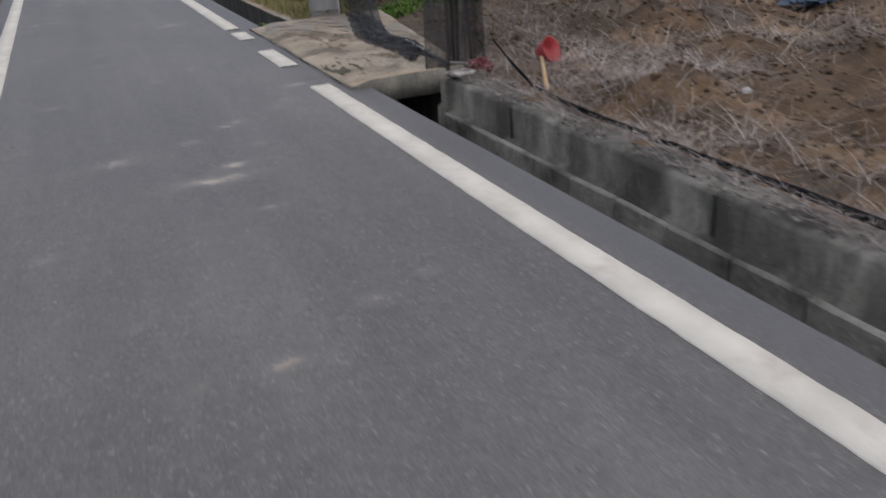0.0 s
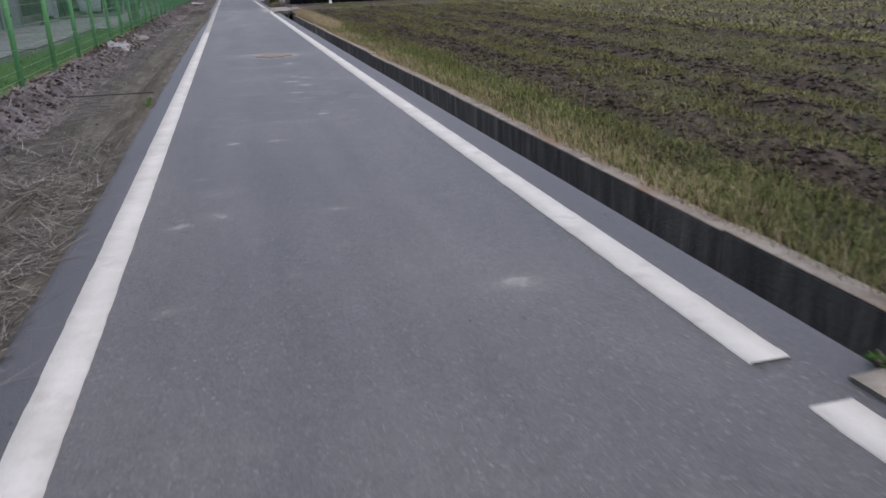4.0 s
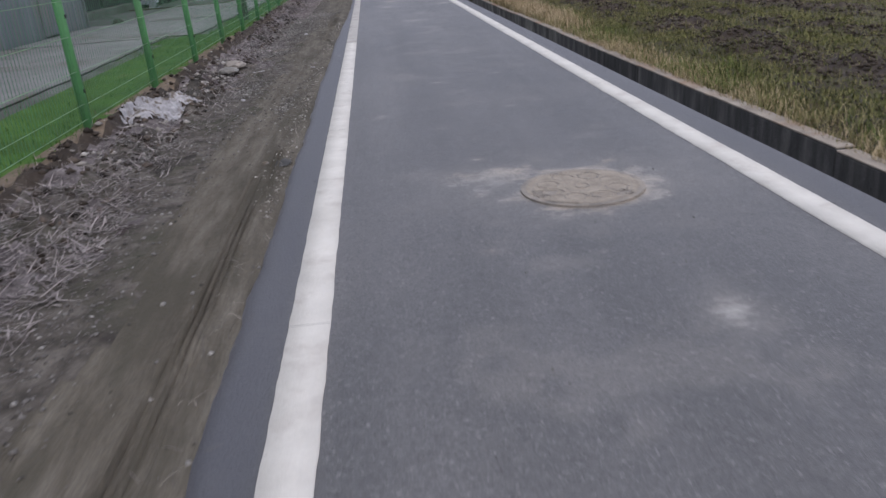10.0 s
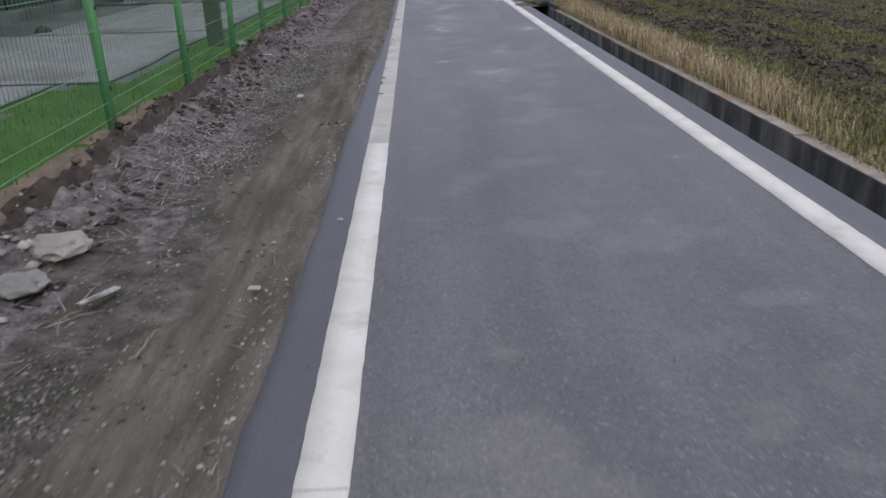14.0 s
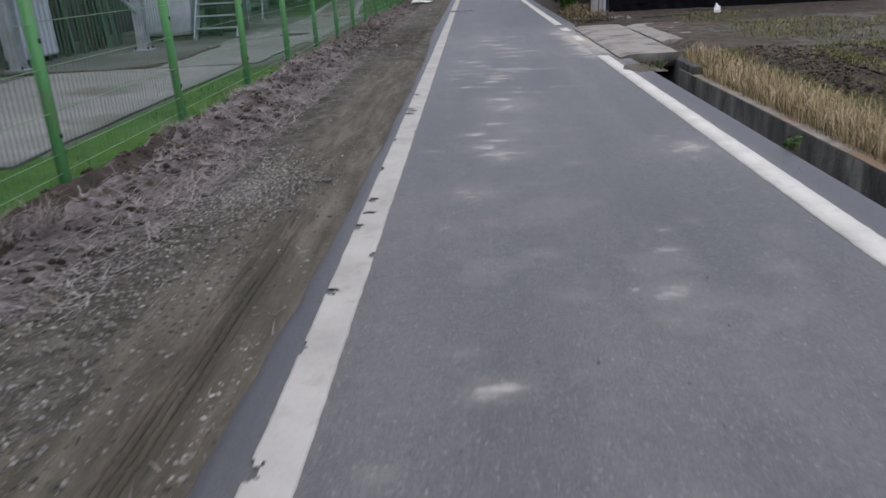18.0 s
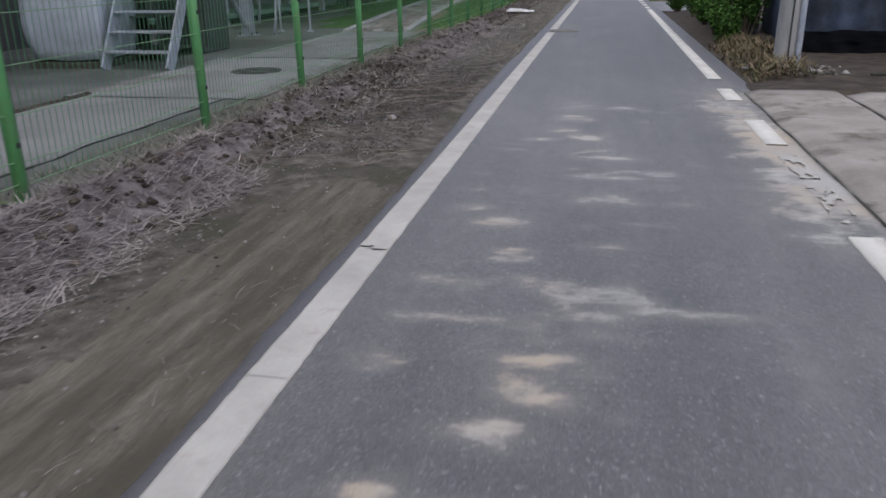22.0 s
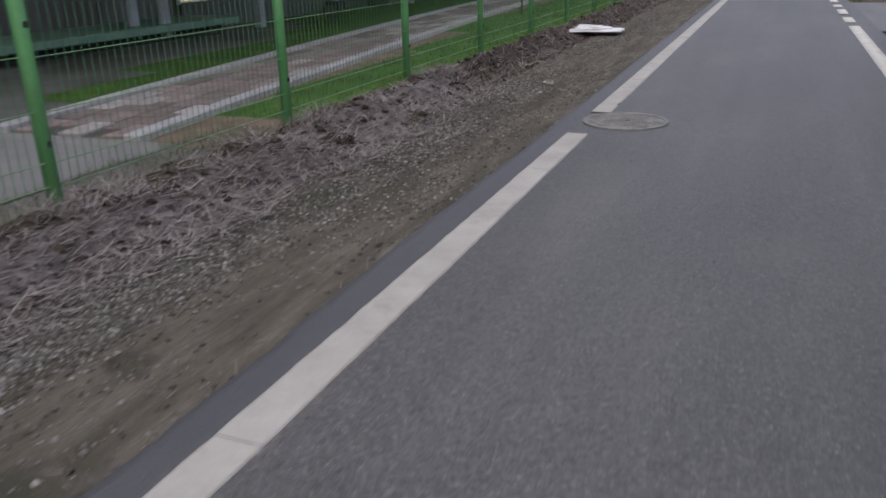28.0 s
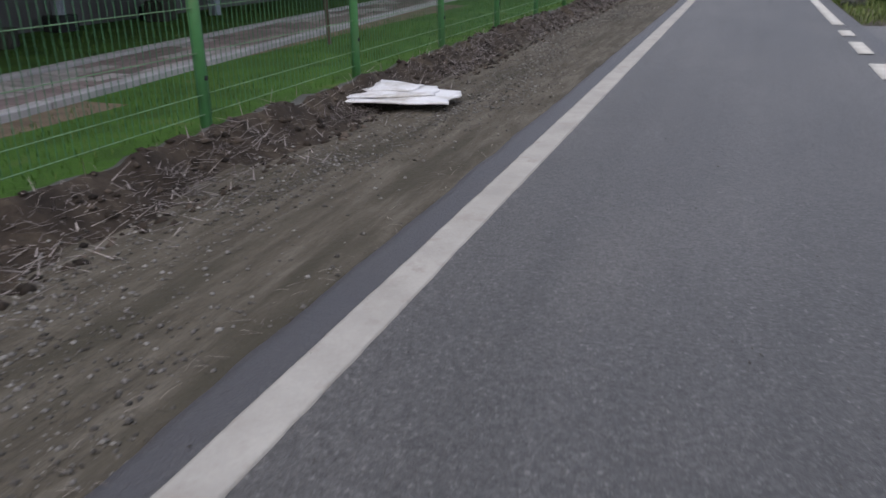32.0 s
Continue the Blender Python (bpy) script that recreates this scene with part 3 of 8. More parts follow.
def road_material():
    m = bpy.data.materials.new("asphalt")
    m.use_nodes = True
    nt = m.node_tree
    bsdf = nt.nodes["Principled BSDF"]
    coord = nt.nodes.new("ShaderNodeNewGeometry").outputs["Position"]
    patches = noise_tex(nt, coord, 0.9, 5, (1.0, 0.35, 1))
    col = ramp(nt, patches, [(0.3, (0.06, 0.059, 0.061)), (0.5, (0.078, 0.076, 0.077)), (0.7, (0.104, 0.1, 0.099))])
    lanes = maths(nt, "MULTIPLY_ADD", noise_tex(nt, coord, 1.0, 4, (3.2, 0.13, 1)), 0.9)
    lanes.node.inputs[2].default_value = 0.55
    col = mix_rgb(nt, 1.0, col, lanes, "MULTIPLY")
    mottle = maths(nt, "MULTIPLY_ADD", noise_tex(nt, coord, 14, 4), 0.7)
    mottle.node.inputs[2].default_value = 0.65
    col = mix_rgb(nt, 1.0, col, mottle, "MULTIPLY")
    speck = noise_tex(nt, coord, 95, 3, None, 0.75)
    g = maths(nt, "MULTIPLY_ADD", speck, 2.1)
    g.node.inputs[2].default_value = -0.07
    col = mix_rgb(nt, 1.0, col, g, "MULTIPLY")
    chips = ramp(nt, noise_tex(nt, coord, 55, 2), [(0.62, (0, 0, 0)), (0.7, (1, 1, 1))])
    col = mix_rgb(nt, maths(nt, "MULTIPLY", chips, 0.62), col, (0.26, 0.255, 0.25))
    grit = ramp(nt, noise_tex(nt, coord, 150, 2), [(0.63, (0, 0, 0)), (0.69, (1, 1, 1))])
    col = mix_rgb(nt, maths(nt, "MULTIPLY", grit, 0.5), col, (0.3, 0.295, 0.29))
    pits = ramp(nt, noise_tex(nt, coord, 38, 2), [(0.27, (1, 1, 1)), (0.32, (0, 0, 0))])
    col = mix_rgb(nt, maths(nt, "MULTIPLY", pits, 0.6), col, (0.03, 0.03, 0.032))
    att = nt.nodes.new("ShaderNodeAttribute")
    att.attribute_name = "dust"
    crumb = noise_tex(nt, coord, 13, 7, (0.8, 1.3, 1), 0.7)
    level = maths(nt, "ADD", att.outputs["Fac"], maths(nt, "MULTIPLY_ADD", crumb, 1.5))
    level.node.inputs[1].links[0].from_node.inputs[2].default_value = -1.38
    d = maths(nt, "MULTIPLY", level, 2.2, True)
    veil = maths(nt, "MULTIPLY", att.outputs["Fac"], 0.36, True)
    tint = ramp(nt, noise_tex(nt, coord, 1.1, 3), [(0.42, (0.4, 0.385, 0.36)), (0.62, (0.42, 0.34, 0.25))])
    col = mix_rgb(nt, veil, col, (0.27, 0.25, 0.225))
    col = mix_rgb(nt, maths(nt, "MULTIPLY", d, 0.7), col, tint)
    scuff = ramp(nt, noise_tex(nt, coord, 26, 6, (1.6, 0.22, 1), 0.75), [(0.6, (0, 0, 0)), (0.7, (1, 1, 1))])
    col = mix_rgb(nt, maths(nt, "MULTIPLY", scuff, 0.13), col, (0.3, 0.29, 0.28))
    fresh = nt.nodes.new("ShaderNodeAttribute")
    fresh.attribute_name = "fresh"
    coarse = maths(nt, "MULTIPLY_ADD", noise_tex(nt, coord, 48, 4, None, 0.8), 3.0)
    coarse.node.inputs[2].default_value = -0.85
    coarse.node.use_clamp = True
    col = mix_rgb(nt, maths(nt, "MULTIPLY", fresh.outputs["Fac"], 0.75), col, mix_rgb(nt, 1.0, col, coarse, "MULTIPLY"))
    light = ramp(nt, noise_tex(nt, coord, 70, 3, None, 0.7), [(0.6, (0, 0, 0)), (0.66, (1, 1, 1))])
    col = mix_rgb(nt, maths(nt, "MULTIPLY", maths(nt, "MULTIPLY", light, 0.3), fresh.outputs["Fac"]), col, (0.25, 0.245, 0.24))
    edge = nt.nodes.new("ShaderNodeAttribute")
    edge.attribute_name = "edge"
    col = mix_rgb(nt, maths(nt, "MULTIPLY", edge.outputs["Fac"], 0.85), col, mix_rgb(nt, maths(nt, "MULTIPLY", speck, 0.5), (0.038, 0.039, 0.048), (0.09, 0.09, 0.1)))
    nt.links.new(col, bsdf.inputs["Base Color"])
    bsdf.inputs["Roughness"].default_value = 0.54
    bsdf.inputs["Specular IOR Level"].default_value = 0.85
    b = nt.nodes.new("ShaderNodeBump")
    b.inputs["Strength"].default_value, b.inputs["Distance"].default_value = 0.7, 0.01
    nt.links.new(noise_tex(nt, coord, 110, 3), b.inputs["Height"])
    nt.links.new(b.outputs[0], bsdf.inputs["Normal"])
    return m


M_ROAD = road_material()
M_PAINT = surface("worn_road_paint", [(0.3, (0.455, 0.438, 0.402)), (0.6, (0.555, 0.537, 0.495)), (0.8, (0.61, 0.592, 0.548))], 3, 90, 0.1, 0.75, 0, 0.25, 80,
                  stain=(0.4, 0.37, 0.34), stain_scale=5, stain_range=(0.55, 0.75))
M_PAINT_DUSTY = surface("dusty_road_paint", [(0.3, (0.305, 0.292, 0.27)), (0.6, (0.385, 0.37, 0.344)), (0.8, (0.43, 0.416, 0.387))], 3, 90, 0.12, 0.78, 0, 0.25, 80,
                        stain=(0.3, 0.275, 0.25), stain_scale=7, stain_range=(0.55, 0.72))


# ---- ground: one sheet to the horizon ----
DITCH = (2.62, 3.24, 45.0)                      # near side, far side, and the y at which the ditch ends


def in_pit(x, y):
    return (x > DITCH[0]) & (x < DITCH[1]) & (y < DITCH[2]) & (y > -14)


def furrow(x, y):
    """0 to 1: how ploughed a spot of the field is."""
    w = fbm(x * 0.25, y * 0.12, 31, 3) - 0.5
    ragged = step(0.34, 0.52, fbm(x * 1.2, y * 0.4, 43, 4))
    out = np.zeros_like(x)
    for cx, half, amount in ((4.75, 0.5, 1.0), (5.75, 0.28, 0.8), (6.75, 0.38, 0.9), (8.3, 0.5, 0.85), (10.1, 0.4, 0.7), (12.4, 0.5, 0.6), (15.5, 0.6, 0.6), (19.5, 0.8, 0.6), (24.5, 1.0, 0.6), (31, 1.2, 0.6)):
        out = np.maximum(out, amount * np.exp(-((x - cx - 1.1 * w) / half) ** 4))
    return np.clip(out * (0.45 + 0.55 * ragged), 0, 1) * step(3.95, 4.3, x)


def path_x(y):
    return -2.42 - 0.135 * (y - 51.5) + 0.0022 * (y - 51.5) ** 2


def lawn_cover(x, y):
    """1 where the lawn behind the fence has grass, 0 where it is bare or paved."""
    edge = np.where(y < 31, -3.05, np.where(y < 40.6, -2.4, np.where(y < 51.4, -1.6, -7.0)))
    n = fbm(x * 1.3, y * 0.8, 15, 3) - 0.5
    px = path_x(y)
    g = (x < -1.7) & (x + 0.25 * n > edge)
    late = y > 51.4
    back = late & (x < px - 1.2) & ((x > px - 2.0 - 1.2 * n - 0.12 * (y - 54)) & (y > 52.5) | (y > 59.5 + 2 * n))
    front = late & (x > px + 0.1 + 0.35 * step(53.5, 55.0, y) * (n + 0.4)) & (x > -1.7 - 4 * step(51.8, 54.0, y + 2 * n)) & (y > 52.3)
    return np.where(late, (back | front) & (x < -1.62 + 0.1 * n), g)


def ground_height(x, y):
    z = np.full_like(x, 0.0)
    left = x < 0.1
    lump = fbm(x * 6, y * 6, 3, 4)
    ridge = step(-1.08, -1.5, x + 0.22 * step(53.5, 56, y) + 0.25 * (fbm(y * 0.8, y * 0 + 2.0, 5, 3) - 0.5))
    rut = 0.016 * np.exp(-((x + 0.66 + 0.05 * np.sin(y * 0.35) + 0.03 * np.sin(y * 1.1)) / 0.035) ** 2) * step(0.3, 0.6, vnoise(y * 0.7, y * 0 + 4.0, 12)) - 0.014 * np.exp(-((x + 0.5 + 0.06 * np.sin(y * 0.2)) / 0.09) ** 2) - 0.012 * np.exp(-((x + 0.95) / 0.12) ** 2)
    zl = -0.02 + 0.02 * lump + rut + ridge * (0.135 + 0.14 * (lump - 0.5) * step(-1.85, -1.6, x) + 0.05 * step(-1.8, -1.5, x) * (1 - step(-1.5, -1.2, x)))
    lip = step(20.5, 22.5, y) * (1 - step(35.5, 37, y)) + 0.5 * step(43, 45, y)
    zl = zl - 0.06 * lip * step(-1.62 + 0.06 * (lump - 0.5), -1.57 + 0.06 * (lump - 0.5), x) * (1 - step(-1.35, -1.15, x)) + 0.025 * lip * step(-1.75, -1.66, x) * (1 - step(-1.62, -1.57, x))
    zl = zl - 0.014 * step(-0.27, -0.2, x)
    zl = np.where(x < -2.3, 0.115 + 0.008 * lump, zl)
    z = np.where(left, zl, z)
    road = (x > -0.06) & (x < 3.18)
    z = np.where(road, -0.06, z)
    right = x > np.where(y < 45.2, 3.18, 2.57)
    rough = fbm(x * 3.0, y * 3.0, 7, 4) - 0.5
    fur = furrow(x, y)
    zr = -0.15 + 0.12 * step(3.4, 7.0, x) + rough * (0.07 + 0.26 * fur) + 0.03 * fur + 0.05 * (fbm(x * 9, y * 9, 8, 3) - 0.5) * step(3.35, 3.7, x)
    start = 1 - step(8.6, 9.6, y)
    mound = 0.24 * np.exp(-(((x - 6.0) / 1.1) ** 2 + ((y - 6.3) / 0.8) ** 2)) + 0.17 * np.exp(-(((x - 4.1) / 0.35) ** 2 + ((y - 3.75) / 0.4) ** 2)) - 0.1 * np.exp(-(((x - 4.6) / 0.4) ** 2 + ((y - 4.9) / 0.5) ** 2)) + 0.1 * np.exp(-(((x - 5.4) / 0.5) ** 2 + ((y - 5.2) / 0.4) ** 2))
    zs = -0.06 + 0.09 * step(3.3, 5.5, x) + (0.3 * rough + 0.15 * (fbm(x * 6, y * 6, 6, 4) - 0.5)) * (1 - 0.65 * step(6.2, 7.4, y) * step(6.2, 5.0, x)) + mound
    zr = zr * (1 - start) + zs * start
    late = step(39.8, 41.5, y) * (1 - step(9, 14, x))
    zr = zr * (1 - late) + (0.04 + 0.03 * rough) * late
    flat = np.maximum(step(4.25, 4.0, x) * step(4.9, 5.3, y) * step(8.9, 8.6, y), step(3.75, 3.5, x) * step(39.9, 40.3, y) * step(45.6, 45.2, y))
    zr = zr * (1 - flat) - 0.04 * flat
    kerbless = step(45.5, 46.5, y) * step(3.1, 2.7, x)
    zr = zr * (1 - kerbless) + (-0.012 + 0.02 * rough) * kerbless
    level = step(4.6, 4.3, x) * step(60.0, 60.5, y) * step(67.0, 66.6, y)
    zr = zr * (1 - level) - 0.03 * level
    z = np.where(right, zr, z)
    far = np.maximum(step(40, 90, np.abs(x)), np.maximum(step(80, 110, y), step(-20, -40, y)))
    return z * (1 - far) + np.where(road, -0.06, 0.0) * far


def ground_zone(x, y):
    wob = 0.22 * (fbm(x * 2, y * 2, 11, 3) - 0.5)
    k = np.full(len(x), 6)
    near = (np.abs(x) < 60) & (y > -30) & (y < 90)
    k[near & (x < 0)] = 3
    k[near & (x < -1.7) & lawn_cover(x, y)] = 2
    k[near & (y > 51.4) & (y < 80) & (x < -1.7) & (x > path_x(y) - 0.4) & ~lawn_cover(x, y)] = 9
    k[near & (x >= np.where(y > 52, -1.6, -1.72) + wob * 0.5) & (x < 0.3)] = 1
    lipped = ((y > 20.5) & (y < 37)) | (y > 43)
    k[near & lipped & (x >= -1.66 + wob * 0.25) & (x < -1.55 + wob * 0.3)] = 5
    k[near & (y > 17) & (y < 30) & (x >= -1.86 - wob) & (x < -1.64 + wob)] = 9
    k[near & (x >= -1.16 + wob) & (x < 0.3)] = 8
    k[near & (x >= -0.72 + 2.0 * wob) & (x < 0.3)] = 0
    late = near & (y > 54.6 + 6 * wob)
    k[late & (x >= -1.62 + wob * 0.5) & (x < -1.3)] = 5
    k[late & (x >= -1.36 + wob) & (x < 0.3)] = 0
    k[near & (y > 41.5 + 18 * wob) & (y < 49 + 12 * wob) & (x >= -1.3 + wob) & (x < -0.05)] = 8
    k[near & (y > 43.6 + 9 * wob) & (y < 47.6 + 9 * wob) & (x >= -1.62) & (x < -0.3 + wob) & (fbm(x * 2.5, y * 1.6, 17, 4) > 0.37)] = 10
    k[near & (y > 20.5) & (y < 31) & (x >= -1.5 + wob) & (x < -0.75 + 2.5 * wob) & (fbm(x * 1.6, y * 0.7, 13, 3) > 0.44)] = 8
    k[near & (y > 20.5) & (y < 31) & (x >= -1.5 + wob) & (x < -0.95 + 2.5 * wob) & (fbm(x * 1.9, y * 1.1, 16, 4) > 0.5)] = 1
    k[near & (y > 20.5) & (y < 31) & (x >= -1.5 + wob) & (x < -0.85 + 2.5 * wob) & (fbm(x * 2.2, y * 1.3, 14, 4) > 0.6)] = 10
    r = near & (x > 2.5)
    k[r] = 4
    k[r & (furrow(x, y) > 0.42)] = 5
    k[r & (y < 9.0 + wob * 3) & (x < 14)] = 7
    k[r & (y < 9.0 + wob * 3) & (y > 5.7 + wob * 4) & (x < 5.6 + wob * 5)] = 11
    k[r & (y > 40.5 + wob * 3) & (x < 9)] = np.where(fbm(x * 1.3, y * 1.3, 18, 3) > 0.5, 8, 11)[r & (y > 40.5 + wob * 3) & (x < 9)]
    k[r & (y > 45.3 + wob * 5) & (x < 10.5) & (y < 60)] = 5
    k[r & (y > 67) & (x < 30)] = 4
    return k


xs = np.concatenate([[-900, -300, -100, -50, -25], np.arange(-16, -2.6, 0.6), np.arange(-2.6, -1.75, 0.12), np.arange(-1.75, 0.06, 0.04), [0.6, 1.6, 2.5, 2.6, 2.66, 3.14, 3.2],
                     np.arange(3.26, 4.6, 0.07), np.arange(4.6, 12, 0.18), np.arange(12, 40, 0.7), [45, 60, 90, 160, 400, 900]])
ys = np.concatenate([[-400, -150, -60, -30], np.arange(-14, 78, 0.08), np.arange(78, 130, 2.0), [150, 220, 400, 800, 1600]])
ground = link_mesh("ground", grid_mesh("ground", xs, ys, ground_height, lambda x, y: ~in_pit(x, y), ground_zone),
                   [M_DIRT, M_RIDGE, M_LAWN, M_YARD, M_FIELD, M_PLOUGH, M_FAR, M_BARE, M_GRITTY, M_TANSOIL, M_DAMP, M_WETBROWN])
tagged(ground, "brown dirt verge, lawn and ploughed field beside the road", "ground", kind="structure")

# ---- road ----
DUST_START = [(1.42, 3.37, 0.07, 0.03, 0.9), (1.25, 3.9, 0.22, 0.08, 1), (1.38, 4.08, 0.09, 0.05, 1.1), (1.6, 4.4, 0.04, 0.04, 0.9), (0.8, 4.5, 0.2, 0.08, 0.8), (1.25, 4.67, 0.07, 0.04, 0.9), (1.9, 5.2, 0.05, 0.05, 0.7),
              (2.2, 5.75, 0.1, 0.06, 0.9), (1.27, 6.6, 0.07, 0.05, 0.7), (0.95, 7.6, 0.06, 0.05, 0.7), (1.7, 8.2, 0.07, 0.05, 0.7)]
DUST_MANHOLE = [(1.79, 9.7, 0.13, 0.08, 1), (0.38, 11.09, 0.04, 0.03, 1.2), (0.56, 11.2, 0.08, 0.08, 0.9), (0.56, 11.7, 0.12, 0.12, 0.5), (0.98, 13.26, 0.1, 0.05, 1), (0.64, 13.27, 0.06, 0.04, 1.3), (1.5, 14.43, 0.07, 0.05, 1.3),
                (1.39, 16.07, 0.08, 0.05, 1.2), (1.54, 16.71, 0.1, 0.11, 1.1), (1.5, 16.9, 0.1, 0.12, 0.6), (1.42, 17.11, 0.1, 0.06, 1.3), (1.59, 17.49, 0.1, 0.06, 1.3), (1.46, 17.7, 0.08, 0.09, 1.1), (1.53, 19.43, 0.1, 0.16, 1),
                (1.35, 20.55, 0.35, 0.1, 0.75), (1.55, 20.8, 0.35, 0.3, 0.7), (1.4, 20.95, 0.5, 0.5, 1.2), (1.78, 21.1, 0.16, 0.3, 0.9), (0.9, 21.3, 0.28, 0.22, 0.9), (1.02, 21.35, 0.3, 0.2, 1)]
DUST_MIDDLE = [(0.81, 31.1, 0.2, 0.2, 0.5), (1.12, 31.7, 0.3, 0.28, 0.8), (0.69, 32.5, 0.1, 0.07, 1), (1.38, 33.2, 0.12, 0.1, 0.8), (0.61, 34.7, 0.18, 0.2, 0.7), (0.82, 35.6, 0.16, 0.2, 0.9), (2.02, 35.6, 0.18, 0.28, 1),
               (0.73, 35.6, 0.12, 0.09, 1), (0.66, 35.85, 0.15, 0.12, 1), (0.76, 36.05, 0.12, 0.06, 1), (0.62, 36.3, 0.12, 0.07, 1.1), (0.78, 36.7, 0.14, 0.07, 1.1)]
DUST_CULVERT = [(0.9, 37.5, 0.2, 0.25, 0.9), (0.87, 37.85, 0.22, 0.12, 1.1), (0.55, 38.8, 0.1, 0.07, 1.2), (0.76, 39.1, 0.12, 0.08, 1.2), (0.93, 39.3, 0.14, 0.08, 1.1), (0.86, 39.4, 0.12, 0.15, 1), (0.89, 39.55, 0.16, 0.06, 1.1),
                (1.09, 40.1, 0.12, 0.08, 1), (2.5, 40.9, 0.14, 0.5, 0.8), (0.61, 41, 0.14, 0.12, 1)]
DUST_END = [(1.11, 41.5, 0.2, 0.14, 0.9), (2.2, 41.6, 0.25, 0.9, 1.1), (1.12, 42.5, 0.24, 0.1, 1.25), (2.55, 42.6, 0.26, 2.6, 1.35), (1.05, 42.9, 0.2, 0.5, 0.6), (2.34, 43, 0.32, 2.3, 1.3), (0.67, 43.06, 0.09, 0.06, 1.1),
            (0.99, 43.17, 0.15, 0.15, 1.3), (0.8, 43.4, 0.16, 0.12, 1.1), (0.86, 43.9, 0.18, 0.12, 0.9), (0.82, 44.04, 0.15, 0.09, 1.1), (1.27, 44.48, 0.14, 0.12, 1), (0.9, 44.5, 0.2, 0.3, 0.7), (2.2, 44.6, 0.3, 1.2, 1),
            (0.7, 47.9, 0.25, 0.3, 0.3), (1.4, 51, 0.2, 0.2, 0.3), (0.45, 51.2, 0.12, 0.7, 0.5)]


def left_edge(y):
    return -0.2 + 0.1 * step(28, 36, y) * (1 - step(41, 47, y)) + 0.045 * (fbm(y * 1.1, y * 0 + 1.0, 21, 3) - 0.5) + 0.022 * (fbm(y * 8, y * 0 + 3.0, 22, 4) - 0.5)


def road_dust(x, y):
    d = np.zeros_like(x)
    wob = [(fbm(x * 7, y * 7, s, 3) - 0.5) * 1.3 for s in (51, 61)]
    for cx, cy, rx, ry, s in DUST_START + DUST_MANHOLE + DUST_MIDDLE + DUST_CULVERT + DUST_END:
        wx, wy = wob[0], wob[1]
        r2 = ((x - cx) / rx + wx) ** 2 + ((y - cy) / ry + wy) ** 2
        d = np.maximum(d, s * np.exp(-r2 * 0.9))
    spots = np.random.RandomState(8)
    for k in range(150):
        cx, cy, r, s = spots.uniform(0.3, 2.1), spots.uniform(2, 47), spots.uniform(0.02, 0.055), spots.uniform(0.5, 1.0)
        m = np.abs(y[:, 0] - cy) < 0.4
        d[m] = np.maximum(d[m], s * np.exp(-(((x[m] - cx) / (1.5 * r) + wob[0][m]) ** 2 + ((y[m] - cy) / r + wob[1][m]) ** 2)))
    worn = step(36.5, 38.5, y) * step(44.2, 42.6, y) * step(0.2, 0.45, x) * step(2.0, 1.5, x)
    d = np.maximum(d, 0.8 * worn * step(0.56, 0.74, fbm(x * 2.8, y * 5.6, 73, 4)))
    mild = step(12, 15, y) * step(36.5, 33, y) * step(0.3, 0.6, x) * step(2.2, 1.9, x)
    d = np.maximum(d, 0.5 * mild * step(0.6, 0.74, fbm(x * 3.0, y * 3.4, 77, 4)))
    d = np.maximum(d, 0.16 * step(0.55, 0.75, fbm(x * 1.3, y * 0.8, 71, 5)))
    d = np.maximum(d, 0.4 * step(0.12, 0.0, x - left_edge(y)))
    return d


def build_road():
    NX = 76
    yr = np.concatenate([np.arange(-14, -1, 0.2), np.arange(-1, 60, 0.035), np.arange(60, 70, 0.1), np.arange(70, 98, 1.0)])
    u = np.linspace(0, 1, NX)
    L = left_edge(yr)[:, None]
    R = np.full_like(L, 2.615)
    X = L + (R - L) * u[None]
    Y = np.repeat(yr[:, None], NX, 1)
    Z = 0.006 * (fbm(X * 1.2, Y * 0.7, 81, 3) - 0.5) - 0.004
    Z[:, 0] -= 0.035
    Z[:, 1] -= 0.004
    n = len(yr)
    idx = np.arange(n * NX).reshape(n, NX)
    q = np.stack([idx[:-1, :-1], idx[:-1, 1:], idx[1:, 1:], idx[1:, :-1]], -1).reshape(-1, 4)
    me = raw_mesh("road", np.stack([X.ravel(), Y.ravel(), Z.ravel()], 1), q, True)
    me.attributes.new("dust", "FLOAT", "POINT").data.foreach_set("value", road_dust(X, Y).ravel().astype(np.float32))
    side = np.maximum(0.68 * step(2.42, 2.48, X) * (1 - 0.85 * step(40.3, 41.3, Y) * step(46.4, 45.4, Y)), step(0.02, -0.03, X) * (0.75 + 0.5 * fbm(X * 5, Y * 2.5, 83, 3)))
    me.attributes.new("edge", "FLOAT", "POINT").data.foreach_set("value", side.ravel().astype(np.float32))
    me.attributes.new("fresh", "FLOAT", "POINT").data.foreach_set("value", np.maximum(step(45.5, 48.5, Y + 1.5 * (fbm(X * 2, Y * 0.5, 85, 3) - 0.5)), 0.45 * step(7, 11, Y) * step(31, 27, Y)).ravel().astype(np.float32))
    return tagged(link_mesh("road", me, M_ROAD), "grey asphalt lane with pale dust stains", "road", kind="structure")


road = build_road()


